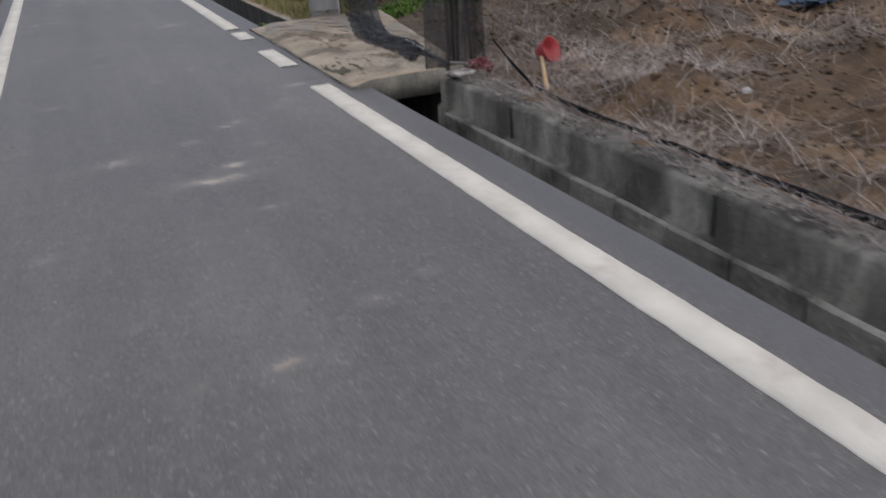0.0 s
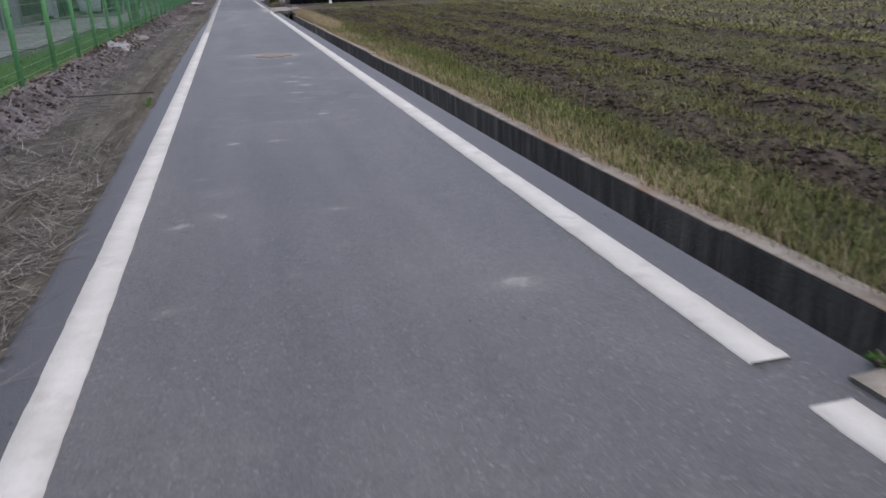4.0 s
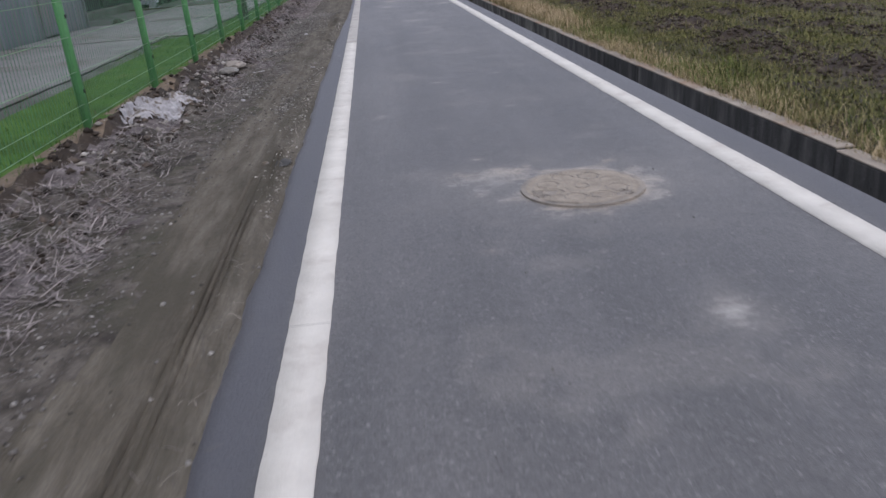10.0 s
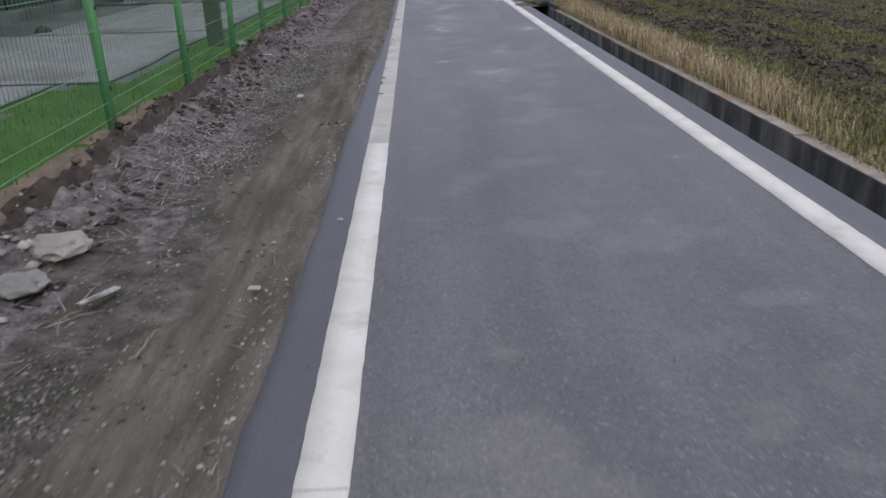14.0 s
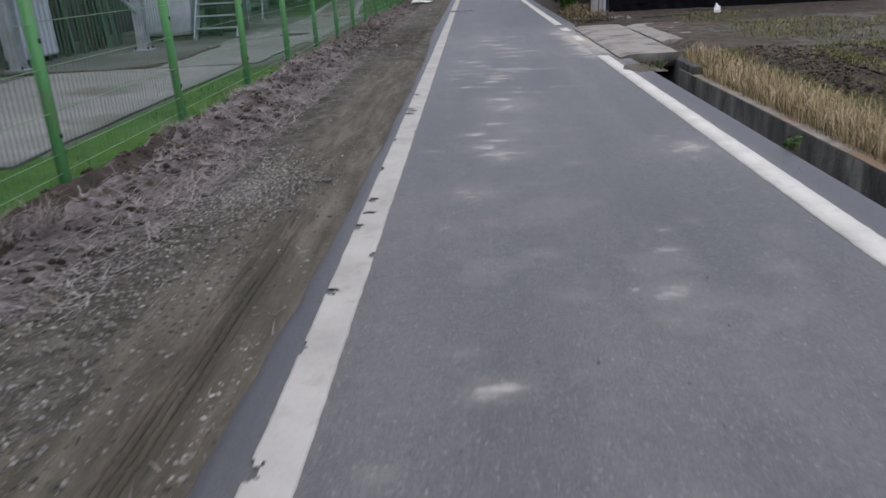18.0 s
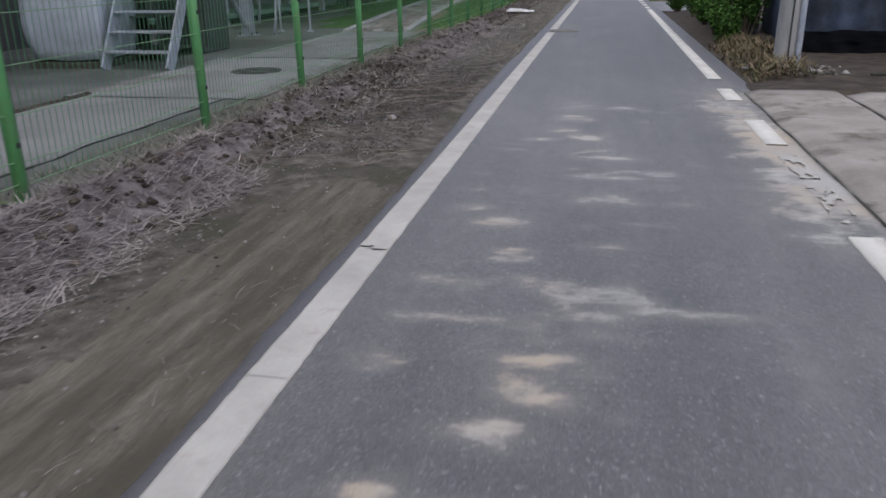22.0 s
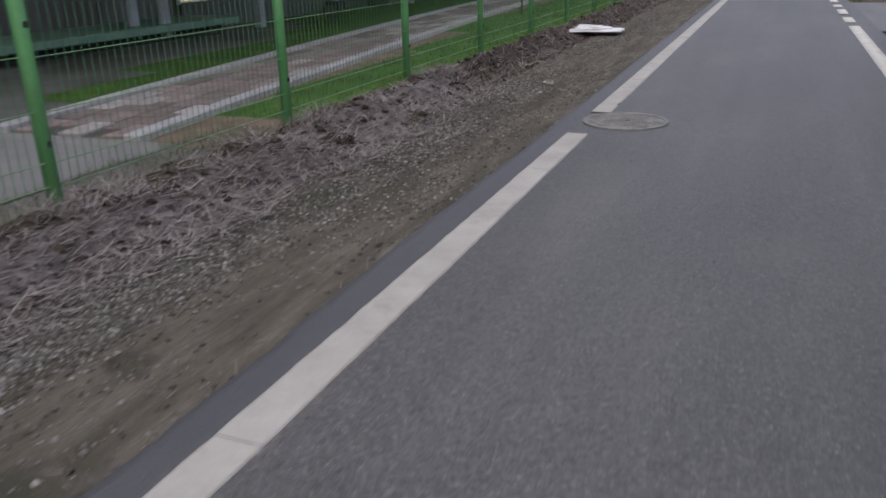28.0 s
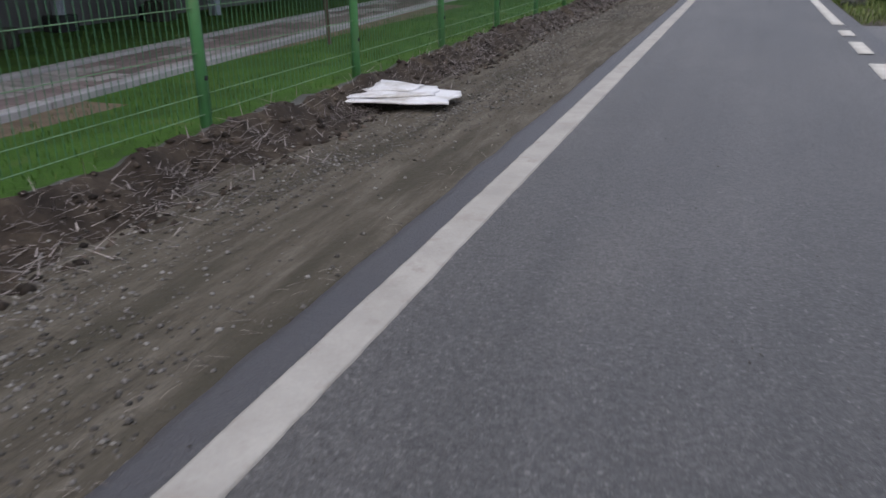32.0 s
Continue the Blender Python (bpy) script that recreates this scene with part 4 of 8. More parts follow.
CHIPS = [(0.0, 32.1, .05, .05), (0.0, 31.48, .045, .06), (0.0, 31.18, .03, .1), (0.0, 30.64, .05, .04), (0.0, 34.12, .06, .05), (0.05, 34.36, .035, .03), (0.05, 37.44, .05, .045),
         (0.03, 38.38, .05, .05), (0.04, 37.3, .045, .05), (0.0, 37.54, .07, .04), (0.04, 34.6, .03, .05), (0.02, 33.3, .035, .05), (0.03, 40.51, .05, .02), (0.14, 33.7, .02, .05),
         (0.0, 36.2, .03, .05), (0.15, 36.5, .02, .06), (0.0, 35.3, .025, .07), (0.09, 40.48, .06, .012), (0.15, 54.1, .02, .06), (0.0, 32.8, .02, .06)]


rc = random.Random(9)
CHIPS += [(rc.uniform(2.24, 2.4), rc.uniform(41.15, 42.8), rc.uniform(0.02, 0.06), rc.uniform(0.03, 0.12)) for k in range(30)]


def painted_line(x0, x1, y0, y1, mat, seed, worn=0.0, parent=None):
    """Thick paint laid on the asphalt, with uneven edges and, where worn, chips broken out of it."""
    fine = worn > 0 and y1 > 29 and y0 < 56
    dy = 0.011 if fine else 0.025
    y = np.linspace(y0, y1, max(7, int((y1 - y0) / dy))) if y1 < 75 else np.concatenate([np.arange(y0, 70, 0.025), np.arange(70, y1, 1.0)])
    jag = lambda s: 0.008 * (fbm(y * 11, y * 0 + s, seed, 4) - 0.5)
    a, b = x0 + jag(1.0), x1 + jag(5.0)
    cols = 15 if fine else 2
    X = np.stack([a] + [a + 0.003 + (b - a - 0.006) * k / (cols - 1) for k in range(cols)] + [b], 1)
    Y = np.repeat(y[:, None], cols + 2, 1)
    Z = np.full_like(X, 0.0045)
    Z[:, 0], Z[:, -1] = -0.006, -0.006
    n, m = X.shape
    idx = np.arange(n * m).reshape(n, m)
    q = np.stack([idx[:-1, :-1], idx[:-1, 1:], idx[1:, 1:], idx[1:, :-1]], -1).reshape(-1, 4)
    if fine:
        cx, cy = (X[:-1, :-1] + X[1:, 1:]).ravel() / 2, (Y[:-1, :-1] + Y[1:, 1:]).ravel() / 2
        gone = np.zeros(len(q), bool)
        wob = 1.1 * (fbm(cx * 45, cy * 45, 91, 3) - 0.5)
        for px, py, rx, ry in CHIPS:
            gone |= np.hypot((cx - px) / rx, (cy - py) / ry) + wob < 0.85
        q = q[~gone]
    return link_mesh("line_segment", raw_mesh("line_segment", np.stack([X.ravel(), Y.ravel(), Z.ravel()], 1), q), mat, parent)


marking_left = thing("road_marking", "long solid white edge line with chipped paint", "road marking", kind="structure")
rj = random.Random(4)


def cracked(a, b, top=60.0):
    """Cuts a stretch of line at its transverse cracks."""
    cuts, y = [a], max(a, -2.0)
    while y < min(b, top) - 1.2:
        y += rj.uniform(1.6, 5.5)
        if y > b - 0.6:
            break
        cuts += [y, y + rj.uniform(0.0006, 0.0016)]
    return list(zip(cuts[0::2], cuts[1::2] + [b]))


CRACKS = [2.6, 5.9, 8.3, 13.46, 14.07, 17.2, 19.66, 22.9, 24.6, 25.14, 28.8, 31.2, 34.4, 37.6, 39.27, 42.51, 46.0, 49.1, 52.24, 54.1, 54.45, 54.9]
cuts = [-14.0] + [c for y in CRACKS for c in (y, y + 0.0035)] + [96.0]
for a, b in zip(cuts[0::2], cuts[1::2]):
    for lo, hi in ((a, min(b, 52.94)), (max(a, 53.72), b)):
        if hi - lo > 0.05:
            painted_line(0.0, 0.15, lo, hi, M_PAINT if lo < 28.5 else M_PAINT_DUSTY, 7, 1.0, marking_left)
marking_right = thing("road_marking", "white edge line broken into dashes at the field entrances", "road marking", kind="structure")
for a, b in cracked(-14, 5.57) + cracked(8.78, 41.0) + [(6.42, 7.27), (8.0, 8.5), (43.05, 44.0), (45.0, 45.75), (46.5, 61.15), (61.8, 62.75), (63.5, 64.55), (65.2, 65.85), (66.6, 96)]:
    painted_line(2.245, 2.395, a, b, M_PAINT, 13, 0.0, marking_right)
for a, b in ((41.2, 41.9), (42.1, 42.75)):
    painted_line(2.255, 2.385, a, b, M_PAINT_DUSTY, 17, 1.0, marking_right)

# ---- open concrete ditch between road and field ----
ditch = thing("ditch", "open concrete roadside ditch with dark mottled walls", "ditch", kind="structure")
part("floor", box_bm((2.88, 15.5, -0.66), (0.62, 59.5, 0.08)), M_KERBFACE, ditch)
part("near_wall", box_bm((2.582, 15.5, -0.35), (0.06, 59.5, 0.66)), M_CURB, ditch)
part("end_wall", box_bm((2.88, 45.05, -0.33), (0.62, 0.12, 0.64)), M_CURB, ditch)
kerb_bm = box_bm((0.06, 0.9925, -0.41), (0.12, 1.985, 0.56), bevel=0.012)
kerb_me = bpy.data.meshes.new("wall_block")
kerb_bm.to_mesh(kerb_me)
kerb_bm.free()
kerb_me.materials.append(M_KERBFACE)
cap_bm = box_bm((0.063, 0.9925, -0.128), (0.128, 1.975, 0.014), bevel=0.005)
cap_me = bpy.data.meshes.new("block_top")
cap_bm.to_mesh(cap_me)
cap_bm.free()
cap_me.materials.append(M_CURB_TOP)
kerb_pale = kerb_me.copy()
kerb_pale.materials[0] = M_CURB
for i in range(17):
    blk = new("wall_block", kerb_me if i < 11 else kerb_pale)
    blk.parent = ditch
    blk.matrix_world = pose(3.165 + rnd(-0.006, 0.006), 8.45 + i * 1.88, rnd(-0.012, 0.006), 0, rnd(-0.5, 0.5), rnd(-0.15, 0.15)) @ Matrix.Diagonal((1, 0.945, 1, 1))
    cap = new("block_top", cap_me)
    cap.parent = blk
blk = new("wall_block", kerb_me)
blk.parent = ditch
blk.matrix_world = pose(3.172, 39.75, 0.1) @ Matrix.Diagonal((1, 2.65, 1, 1))
blk = new("wall_block", kerb_me)
blk.parent = ditch
blk.matrix_world = pose(3.172, 5.2, 0.1) @ Matrix.Diagonal((1, 1.7, 1, 1))


def broken_wall(y0, y1, x, top, depth, seed):
    y = np.arange(y0, y1 + 0.01, 0.08)
    n = len(y)
    t = top + 0.05 * (fbm(y * 2.5, y * 0, seed, 4) - 0.5)
    w = lambda s, a: a * (fbm(y * 3, y * 0 + s, seed + 2, 3) - 0.5)
    rows = [(x - 0.03 + w(1, .02), np.full(n, -0.64)), (x - 0.025 + w(1, .02), np.full(n, -0.22)), (x + 0.005 + w(2, .02), np.full(n, -0.2)), (x + w(3, .025), t - 0.02), (x + 0.02 + w(3, .02), t), (x + depth + w(4, .05), t + w(5, .03)), (x + depth + 0.03, np.full(n, -0.4))]
    V = np.concatenate([np.stack([a + 0 * y, y, b], 1) for a, b in rows])
    q = [[k * n + i, k * n + i + 1, (k + 1) * n + i + 1, (k + 1) * n + i] for k in range(len(rows) - 1) for i in range(n - 1)]
    return raw_mesh("wall_section", V, q, False)


link_mesh("wall_section", broken_wall(-14, 5.28, 3.15, 0.0, 0.22, 91), M_CURB, ditch, "pale weathered wall with a broken top")
course_bm = box_bm((0, 0, 0), (0.05, 0.4, 0.19), bevel=0.008)
course_me = bpy.data.meshes.new("wall_block")
course_bm.to_mesh(course_me)
course_bm.free()
course_me.materials.append(M_CURB_PALE)
for r in range(2):
    for i in range(21):
        blk = new("wall_block", course_me)
        blk.parent = ditch
        blk.matrix_world = pose(3.112 + rnd(-0.008, 0.008), 4.9 - 0.41 * i - 0.2 * r, -0.325 - 0.2 * r, rnd(-1, 1), rnd(-2, 2), rnd(-1, 1))
for yy in (4.2, 2.4, 0.6):
    part("joint", box_bm((3.148, yy, -0.2), (0.012, 0.016, 0.38)), M_DARK, ditch)


def culvert(y1, ys0, near_x, far_x, label, name="culvert", lift=0.0, mat=M_SLAB_DULL):
    """Worn concrete slab over the ditch or on the soil beside it."""
    t = thing(name, label, name.replace("_", " "), kind="structure")
    # slab as a worn plate with four uneven sides
    n = 26
    u = np.linspace(0, 1, n)
    U, W2 = np.meshgrid(u, u)
    Y = ys0 + (y1 + 0.15 - ys0) * W2 + 0.02 * (fbm(U * 4, W2 * 4, 7, 3) - 0.5)
    X = near_x + U * ((far_x[0] - near_x) * (1 - W2) + (far_x[1] - near_x) * W2) + 0.025 * (fbm(U * 5, W2 * 9, 9, 3) - 0.5)
    top = lift + 0.015 + 0.03 * step(0.0, 0.18, U) + 0.012 * (fbm(X * 4, Y * 4, 19, 4) - 0.5)
    V = np.concatenate([np.stack([X.ravel(), Y.ravel(), top.ravel()], 1), np.stack([X.ravel(), Y.ravel(), np.full(n * n, -0.13)], 1)])
    idx = np.arange(n * n).reshape(n, n)
    q = np.stack([idx[:-1, :-1], idx[:-1, 1:], idx[1:, 1:], idx[1:, :-1]], -1).reshape(-1, 4)
    ring = np.concatenate([idx[0, :], idx[1:, -1], idx[-1, -2::-1], idx[-2:0:-1, 0]])
    nxt = np.roll(ring, -1)
    side = np.stack([ring, ring + n * n, nxt + n * n, nxt], -1)
    F = np.concatenate([q, q[:, ::-1] + n * n, side])
    # sides and underside get darker concrete: their shade is put into the colour
    link_mesh("slab", raw_mesh("slab", V, F, False, np.where(np.arange(len(F)) < len(q), 0, 1)), [mat, M_CURB], t, "tan dusty concrete slab")
    return t


slab_a = culvert(8.45, 5.3, 2.47, (3.38, 3.95), "tan concrete slab bridging the ditch beside the utility pole", mat=M_SLAB)


def slab_film(name, x, y, rx, ry, cut, mat, seed, fine=1.6, near_x=2.47, ys0=5.3, y1=8.45, far_x=(3.38, 3.95)):
    """Ragged film, for scuffs and patches, that follows the slab's top."""
    gx, gy = np.arange(x - rx, x + rx, 0.012), np.arange(y - ry, y + ry, 0.016)
    X, Y = np.meshgrid(gx, gy)
    X, Y = X + 0.004 * (vnoise(X * 60, Y * 60, seed) - 0.5), Y + 0.006 * (vnoise(X * 60, Y * 60, seed + 1) - 0.5)
    w = (Y - ys0) / (y1 + 0.15 - ys0)
    U = (X - near_x) / ((far_x[0] - near_x) * (1 - w) + (far_x[1] - near_x) * w)
    Z = 0.015 + 0.03 * step(0.0, 0.18, U) + 0.012 * (fbm(X * 4, Y * 4, 19, 4) - 0.5) + 0.005
    soft = 1 - ((X - x) / rx) ** 2 - ((Y - y) / ry) ** 2
    show = (fbm(X * 9 * fine, Y * 4 * fine, seed, 5) + 0.35 * (soft - 0.5) > cut) & (soft > 0) & (U > 0.015) & (U < 0.98) & (w < 0.97) & (w > 0.02)
    idx = np.arange(X.size).reshape(X.shape)
    q = np.stack([idx[:-1, :-1], idx[:-1, 1:], idx[1:, 1:], idx[1:, :-1]], -1).reshape(-1, 4)
    q = q[show.ravel()[q].sum(1) >= 3]
    return link_mesh(name, raw_mesh(name, np.stack([X.ravel(), Y.ravel(), Z.ravel()], 1), q, True), mat, slab_a)


# flat dark film paints the shaded, soil-filled recess in the eroded slab edge
slab_film("recess_patch", 2.6, 5.88, 0.13, 0.42, 0.5, M_FILM_DARK, 3)
slab_film("grey_patch", 3.0, 8.15, 0.75, 0.5, 0.5, M_FILM_GREY, 5)
slab_film("grey_patch", 3.45, 7.3, 0.35, 0.8, 0.56, M_FILM_GREY, 8)
slab_film("scuff", 3.0, 6.05, 0.3, 0.3, 0.63, M_SCUFF, 11, fine=3.0)
slab_film("scuff", 2.85, 7.2, 0.3, 0.8, 0.69, M_SCUFF, 14, fine=3.0)
culvert(45.3, 40.62, 2.47, (3.22, 3.3), "tan concrete slab bridging the ditch before the black shed")
culvert(45.3, 42.35, 3.4, (3.98, 4.6), "tan concrete slab sunk in the soil beside the culvert", "soil_slab", -0.012)

# ---- concrete yard path and paver path beyond the fence ----
yard_path = thing("yard_path", "pale concrete slabs with cracks along the fence", "path", kind="structure")


def yard_slab(y0, y1, xa, xb, seed):
    n = 24
    u = np.linspace(0, 1, n)
    U, W2 = np.meshgrid(u, u)
    wob = 0.1 * (fbm(U * 3, W2 * 6 + seed, seed, 3) - 0.5)
    X = xa + (xb - xa) * U + np.where(U > 0.97, wob, 0) + np.where(U < 0.03, wob * 0.8, 0)
    Y = y0 + (y1 - y0) * W2 + 0.12 * (fbm(U * 2.0, U * 0 + 3.0, seed + 1, 3) - 0.5) * (W2 > 0.97)
    Z = 0.136 + 0.006 * (fbm(X, Y, seed, 3) - 0.5)
    V = np.stack([X.ravel(), Y.ravel(), Z.ravel()], 1)
    idx = np.arange(n * n).reshape(n, n)
    q = np.stack([idx[:-1, :-1], idx[1:, :-1], idx[1:, 1:], idx[:-1, 1:]], -1).reshape(-1, 4)
    ring = np.concatenate([idx[0, :], idx[1:, -1], idx[-1, -2::-1], idx[-2:0:-1, 0]])
    V2 = np.concatenate([V, V[ring] * [1, 1, 0]])
    k = np.arange(len(ring)) + n * n
    side = np.stack([ring, k, np.roll(k, -1), np.roll(ring, -1)], -1)
    return raw_mesh("slab", V2, np.concatenate([q, side]))


for y0, y1, xa, xb, s in ((17.0, 24.0, -3.15, -5.6, 1), (24.05, 30.9, -3.0, -5.8, 2), (30.95, 35.2, -2.5, -5.6, 3), (35.25, 40.85, -2.42, -5.2, 4), (40.9, 43.72, -2.25, -3.65, 5), (43.76, 47.0, -1.95, -3.85, 6), (47.04, 51.4, -2.05, -3.62, 7)):
    link_mesh("slab", yard_slab(y0, y1, xa, xb, s), M_PATH, yard_path)

edge_line = [(-6.4, 40.9), (-5.06, 40.86), (-4.23, 40.84), (-3.85, 41.03), (-3.66, 41.5), (-3.62, 42.2), (-3.7, 42.9), (-3.66, 43.6), (-3.7, 43.9)]
# dark tube draws the shadow along the step between two concrete pours
eb = tube_bm([(x, yy, 0.128) for x, yy in edge_line], 0.05, 8)
for v in eb.verts:
    v.co.z = 0.128 + (v.co.z - 0.128) * 0.55 + 0.012 * noise.noise(v.co * 6)
part("edge_shadow_strip", eb, M_PLOUGH, yard_path, "dark strip for the shadow along the broken concrete edge")

paver_path = thing("paver_path", "red and grey block paving between pale kerbs across the lawn", "path", kind="structure")


paver_me = {}
for key, mt in (("r", M_PAVER_RED), ("g", M_PAVER_GREY)):
    b = box_bm((0, 0, 0), (0.184, 0.362, 0.07), bevel=0.006)
    me = bpy.data.meshes.new("paver")
    b.to_mesh(me)
    b.free()
    me.materials.append(mt)
    paver_me[key] = me
kb = box_bm((0, 0, 0), (0.12, 0.97, 0.14), bevel=0.01)
kerb_stone_me = bpy.data.meshes.new("kerbstone")
kb.to_mesh(kerb_stone_me)
kb.free()
kerb_stone_me.materials.append(M_KERB)
y = 51.65
row = 0
while y < 74:
    slope = math.degrees(math.atan(path_x(y + 0.5) - path_x(y - 0.5)))
    for i in range(5):
        big = vnoise(np.array([i * 0.55 + 9.0]), np.array([row * 0.45]), 77)[0]
        ob = new("paver", paver_me["r" if big > 0.42 else "g"])
        ob.parent = paver_path
        ob.matrix_world = pose(path_x(y) - 0.18 - i * 0.195, y + (0.19 if i % 2 else 0), 0.112 + rnd(-0.004, 0.004), rnd(-0.5, 0.5), rnd(-0.6, 0.6), -slope)
    y += 0.375
    row += 1
y = 51.9
while y < 74:
    slope = math.degrees(math.atan(path_x(y + 0.5) - path_x(y - 0.5)))
    for off in (0.0, -1.15):
        ob = new("kerbstone", kerb_stone_me)
        ob.parent = paver_path
        ob.matrix_world = pose(path_x(y) + off, y, 0.105, 0, 0, -slope)
    y += 0.98

# ---- green mesh fence ----
FENCE_X, FENCE_Y0, PITCH, POSTS = -1.74, 1.66, 1.9425, 37
fence = thing("fence", "green welded-wire mesh fence on round posts", "fence", pose(FENCE_X, FENCE_Y0, 0.1))
post_bm = bmesh.new()
add_rod(post_bm, (0, 0, -0.15), (0, 0, 1.6), 0.034, seg=14)
post_me = bpy.data.meshes.new("post")
post_bm.to_mesh(post_me)
post_bm.free()
post_me.polygons.foreach_set("use_smooth", [len(p.vertices) == 4 for p in post_me.polygons])
post_me.materials.append(M_GREEN)
capb = bmesh.new()
bmesh.ops.create_uvsphere(capb, u_segments=12, v_segments=6, radius=0.035, matrix=Matrix.Translation((0, 0, 1.6)) @ Matrix.Diagonal((1, 1, 0.5, 1)))
cap_post_me = bpy.data.meshes.new("post_cap")
capb.to_mesh(cap_post_me)
capb.free()
cap_post_me.materials.append(M_GREEN)
boltb = bmesh.new()
add_box(boltb, (0.033, 0, 0), (0.014, 0.022, 0.028), bevel=0.004)
bolt_me = bpy.data.meshes.new("clamp")
boltb.to_mesh(bolt_me)
boltb.free()
bolt_me.materials.append(M_DARK)
wireb = bmesh.new()
for i in range(38):
    add_box(wireb, (0, 0.05 + i * 0.0497, 0.85), (0.0028, 0.0028, 1.46))
panel_me = bpy.data.meshes.new("panel")
wireb.to_mesh(panel_me)
wireb.free()
panel_me.materials.append(M_WIRE)
railb = bmesh.new()
add_rod(railb, (0.004, 0.01, 0), (0.004, PITCH - 0.01, 0), 0.0027, seg=5)
rail_me = bpy.data.meshes.new("rail")
railb.to_mesh(rail_me)
railb.free()
rail_me.materials.append(M_RAIL)
def post_y(i):
    return i * PITCH


for i in range(POSTS):
    p = new("post", post_me)
    p.parent = fence
    p.matrix_local = pose(0, post_y(i), 0, rnd(-0.6, 0.6), rnd(-1.0, 1.0))
    new("post_cap", cap_post_me).parent = p
    for z in (0.33, 0.85, 1.38):
        c = new("clamp", bolt_me)
        c.parent = p
        c.matrix_local = pose(0, 0, z)
    if i < POSTS - 1:
        w = new("panel", panel_me)
        w.parent = fence
        w["kind"] = "stuff"
        w.matrix_local = pose(0.012 + rnd(-0.006, 0.006), post_y(i), rnd(-0.01, 0.01), 0, 0, rnd(-0.15, 0.15))
        for z in (0.13, 0.24, 0.47, 0.71, 0.95, 1.19, 1.43, 1.56):
            r = new("rail", rail_me)
            r.parent = w
            r.matrix_local = pose(0, 0, z)


# ---- manhole covers ----
def manhole(x, y, radius, turn, label, embossed, z=0.004, metal=None):
    t = thing("manhole_cover", label, "manhole cover", pose(x, y, z, 0, 0, turn))
    bm = bmesh.new()
    for r0, r1, rim in ((radius * 0.95, radius * 1.06, 0.003),):
        n = 48
        ring = [[bm.verts.new((math.cos(k * math.tau / n) * r, math.sin(k * math.tau / n) * r, zz)) for k in range(n)] for r, zz in ((r0, -0.01), (r0, rim), (r1, rim), (r1, -0.01))]
        for a, b in zip(ring, ring[1:]):
            for k in range(n):
                bm.faces.new((a[k], b[k], b[(k + 1) % n], a[(k + 1) % n]))
    iron = metal or (M_IRON if embossed else M_IRON_GREY)
    part("frame_ring", bm, iron, t)
    lid = part("lid", rod_bm((0, 0, -0.012), (0, 0, 0.001), radius * 0.93, seg=48), iron, t)
    bm = bmesh.new()
    if embossed:
        for k in range(8):
            a = k * math.tau / 8
            c = Vector((math.cos(a) * radius * 0.6, math.sin(a) * radius * 0.6, 0))
            pts = [c + Vector((math.cos(j * math.tau / 14), math.sin(j * math.tau / 14), 0)) * radius * (0.19 + 0.03 * math.sin(3 * j)) + Vector((0, 0, 0.003)) for j in range(15)]
            add_tube(bm, pts, 0.006, 5)
            bmesh.ops.create_uvsphere(bm, u_segments=8, v_segments=5, radius=radius * 0.1, matrix=Matrix.Translation(c) @ Matrix.Diagonal((1, 1, 0.07, 1)))
        for rr in (0.3, 0.84):
            add_tube(bm, [(math.cos(j * math.tau / 40) * radius * rr, math.sin(j * math.tau / 40) * radius * rr, 0.002) for j in range(41)], 0.005, 5)
        for k in range(60):
            a = k * math.tau / 60
            add_box(bm, (math.cos(a) * radius * 0.885, math.sin(a) * radius * 0.885, 0.002), (radius * 0.06, 0.012, 0.006), Matrix.Rotation(a, 3, "Z"))
        add_tube(bm, [(math.cos(j * math.tau / 16) * 0.035, math.sin(j * math.tau / 16) * 0.035, 0.003) for j in range(17)], 0.008, 5)
    else:
        for i in range(-6, 7):
            for j in range(-6, 7):
                px, py = i * radius * 0.145 + (j % 2) * radius * 0.07, j * radius * 0.13
                if px * px + py * py < (radius * 0.84) ** 2:
                    add_box(bm, (px, py, 0.003), (radius * 0.08, radius * 0.055, 0.007), Matrix.Rotation(0.6 if (i + j) % 2 else -0.6, 3, "Z"), 0.002)
        add_tube(bm, [(math.cos(j * math.tau / 40) * radius * 0.87, math.sin(j * math.tau / 40) * radius * 0.87, 0.002) for j in range(41)], 0.005, 5)
    part("relief", bm, iron, lid)
    part("keyhole", rod_bm((0.015, 0, 0.0005), (0.015, 0, 0.004), 0.02, seg=12), M_DARK, lid)
    return t


cover = manhole(1.4, 20.95, 0.3, 20, "dusty round cast-iron manhole cover with embossed rings", True)
U, W2 = np.meshgrid(np.linspace(-0.3, 0.3, 70), np.linspace(-0.3, 0.3, 70))
Z = 0.0035 + 0.008 * (fbm(U * 9, W2 * 9, 47, 4) - 0.35)
idx = np.arange(U.size).reshape(U.shape)
q = np.stack([idx[:-1, :-1], idx[:-1, 1:], idx[1:, 1:], idx[1:, :-1]], -1).reshape(-1, 4)
q = q[((Z > 0.0035) & (np.hypot(U, W2) < 0.295)).ravel()[q].all(1)]
link_mesh("dust_drift", raw_mesh("dust_drift", np.stack([U.ravel(), W2.ravel(), Z.ravel()], 1), q, True), M_DRIFT, cover, "tan dust lying in the relief")
manhole(0.315, 53.44, 0.292, 8, "grey round cast-iron manhole cover breaking the white edge line", False)
manhole(-2.78, 45.68, 0.265, 30, "dark round drain cover set in the yard concrete", False, 0.143, M_KERBFACE)


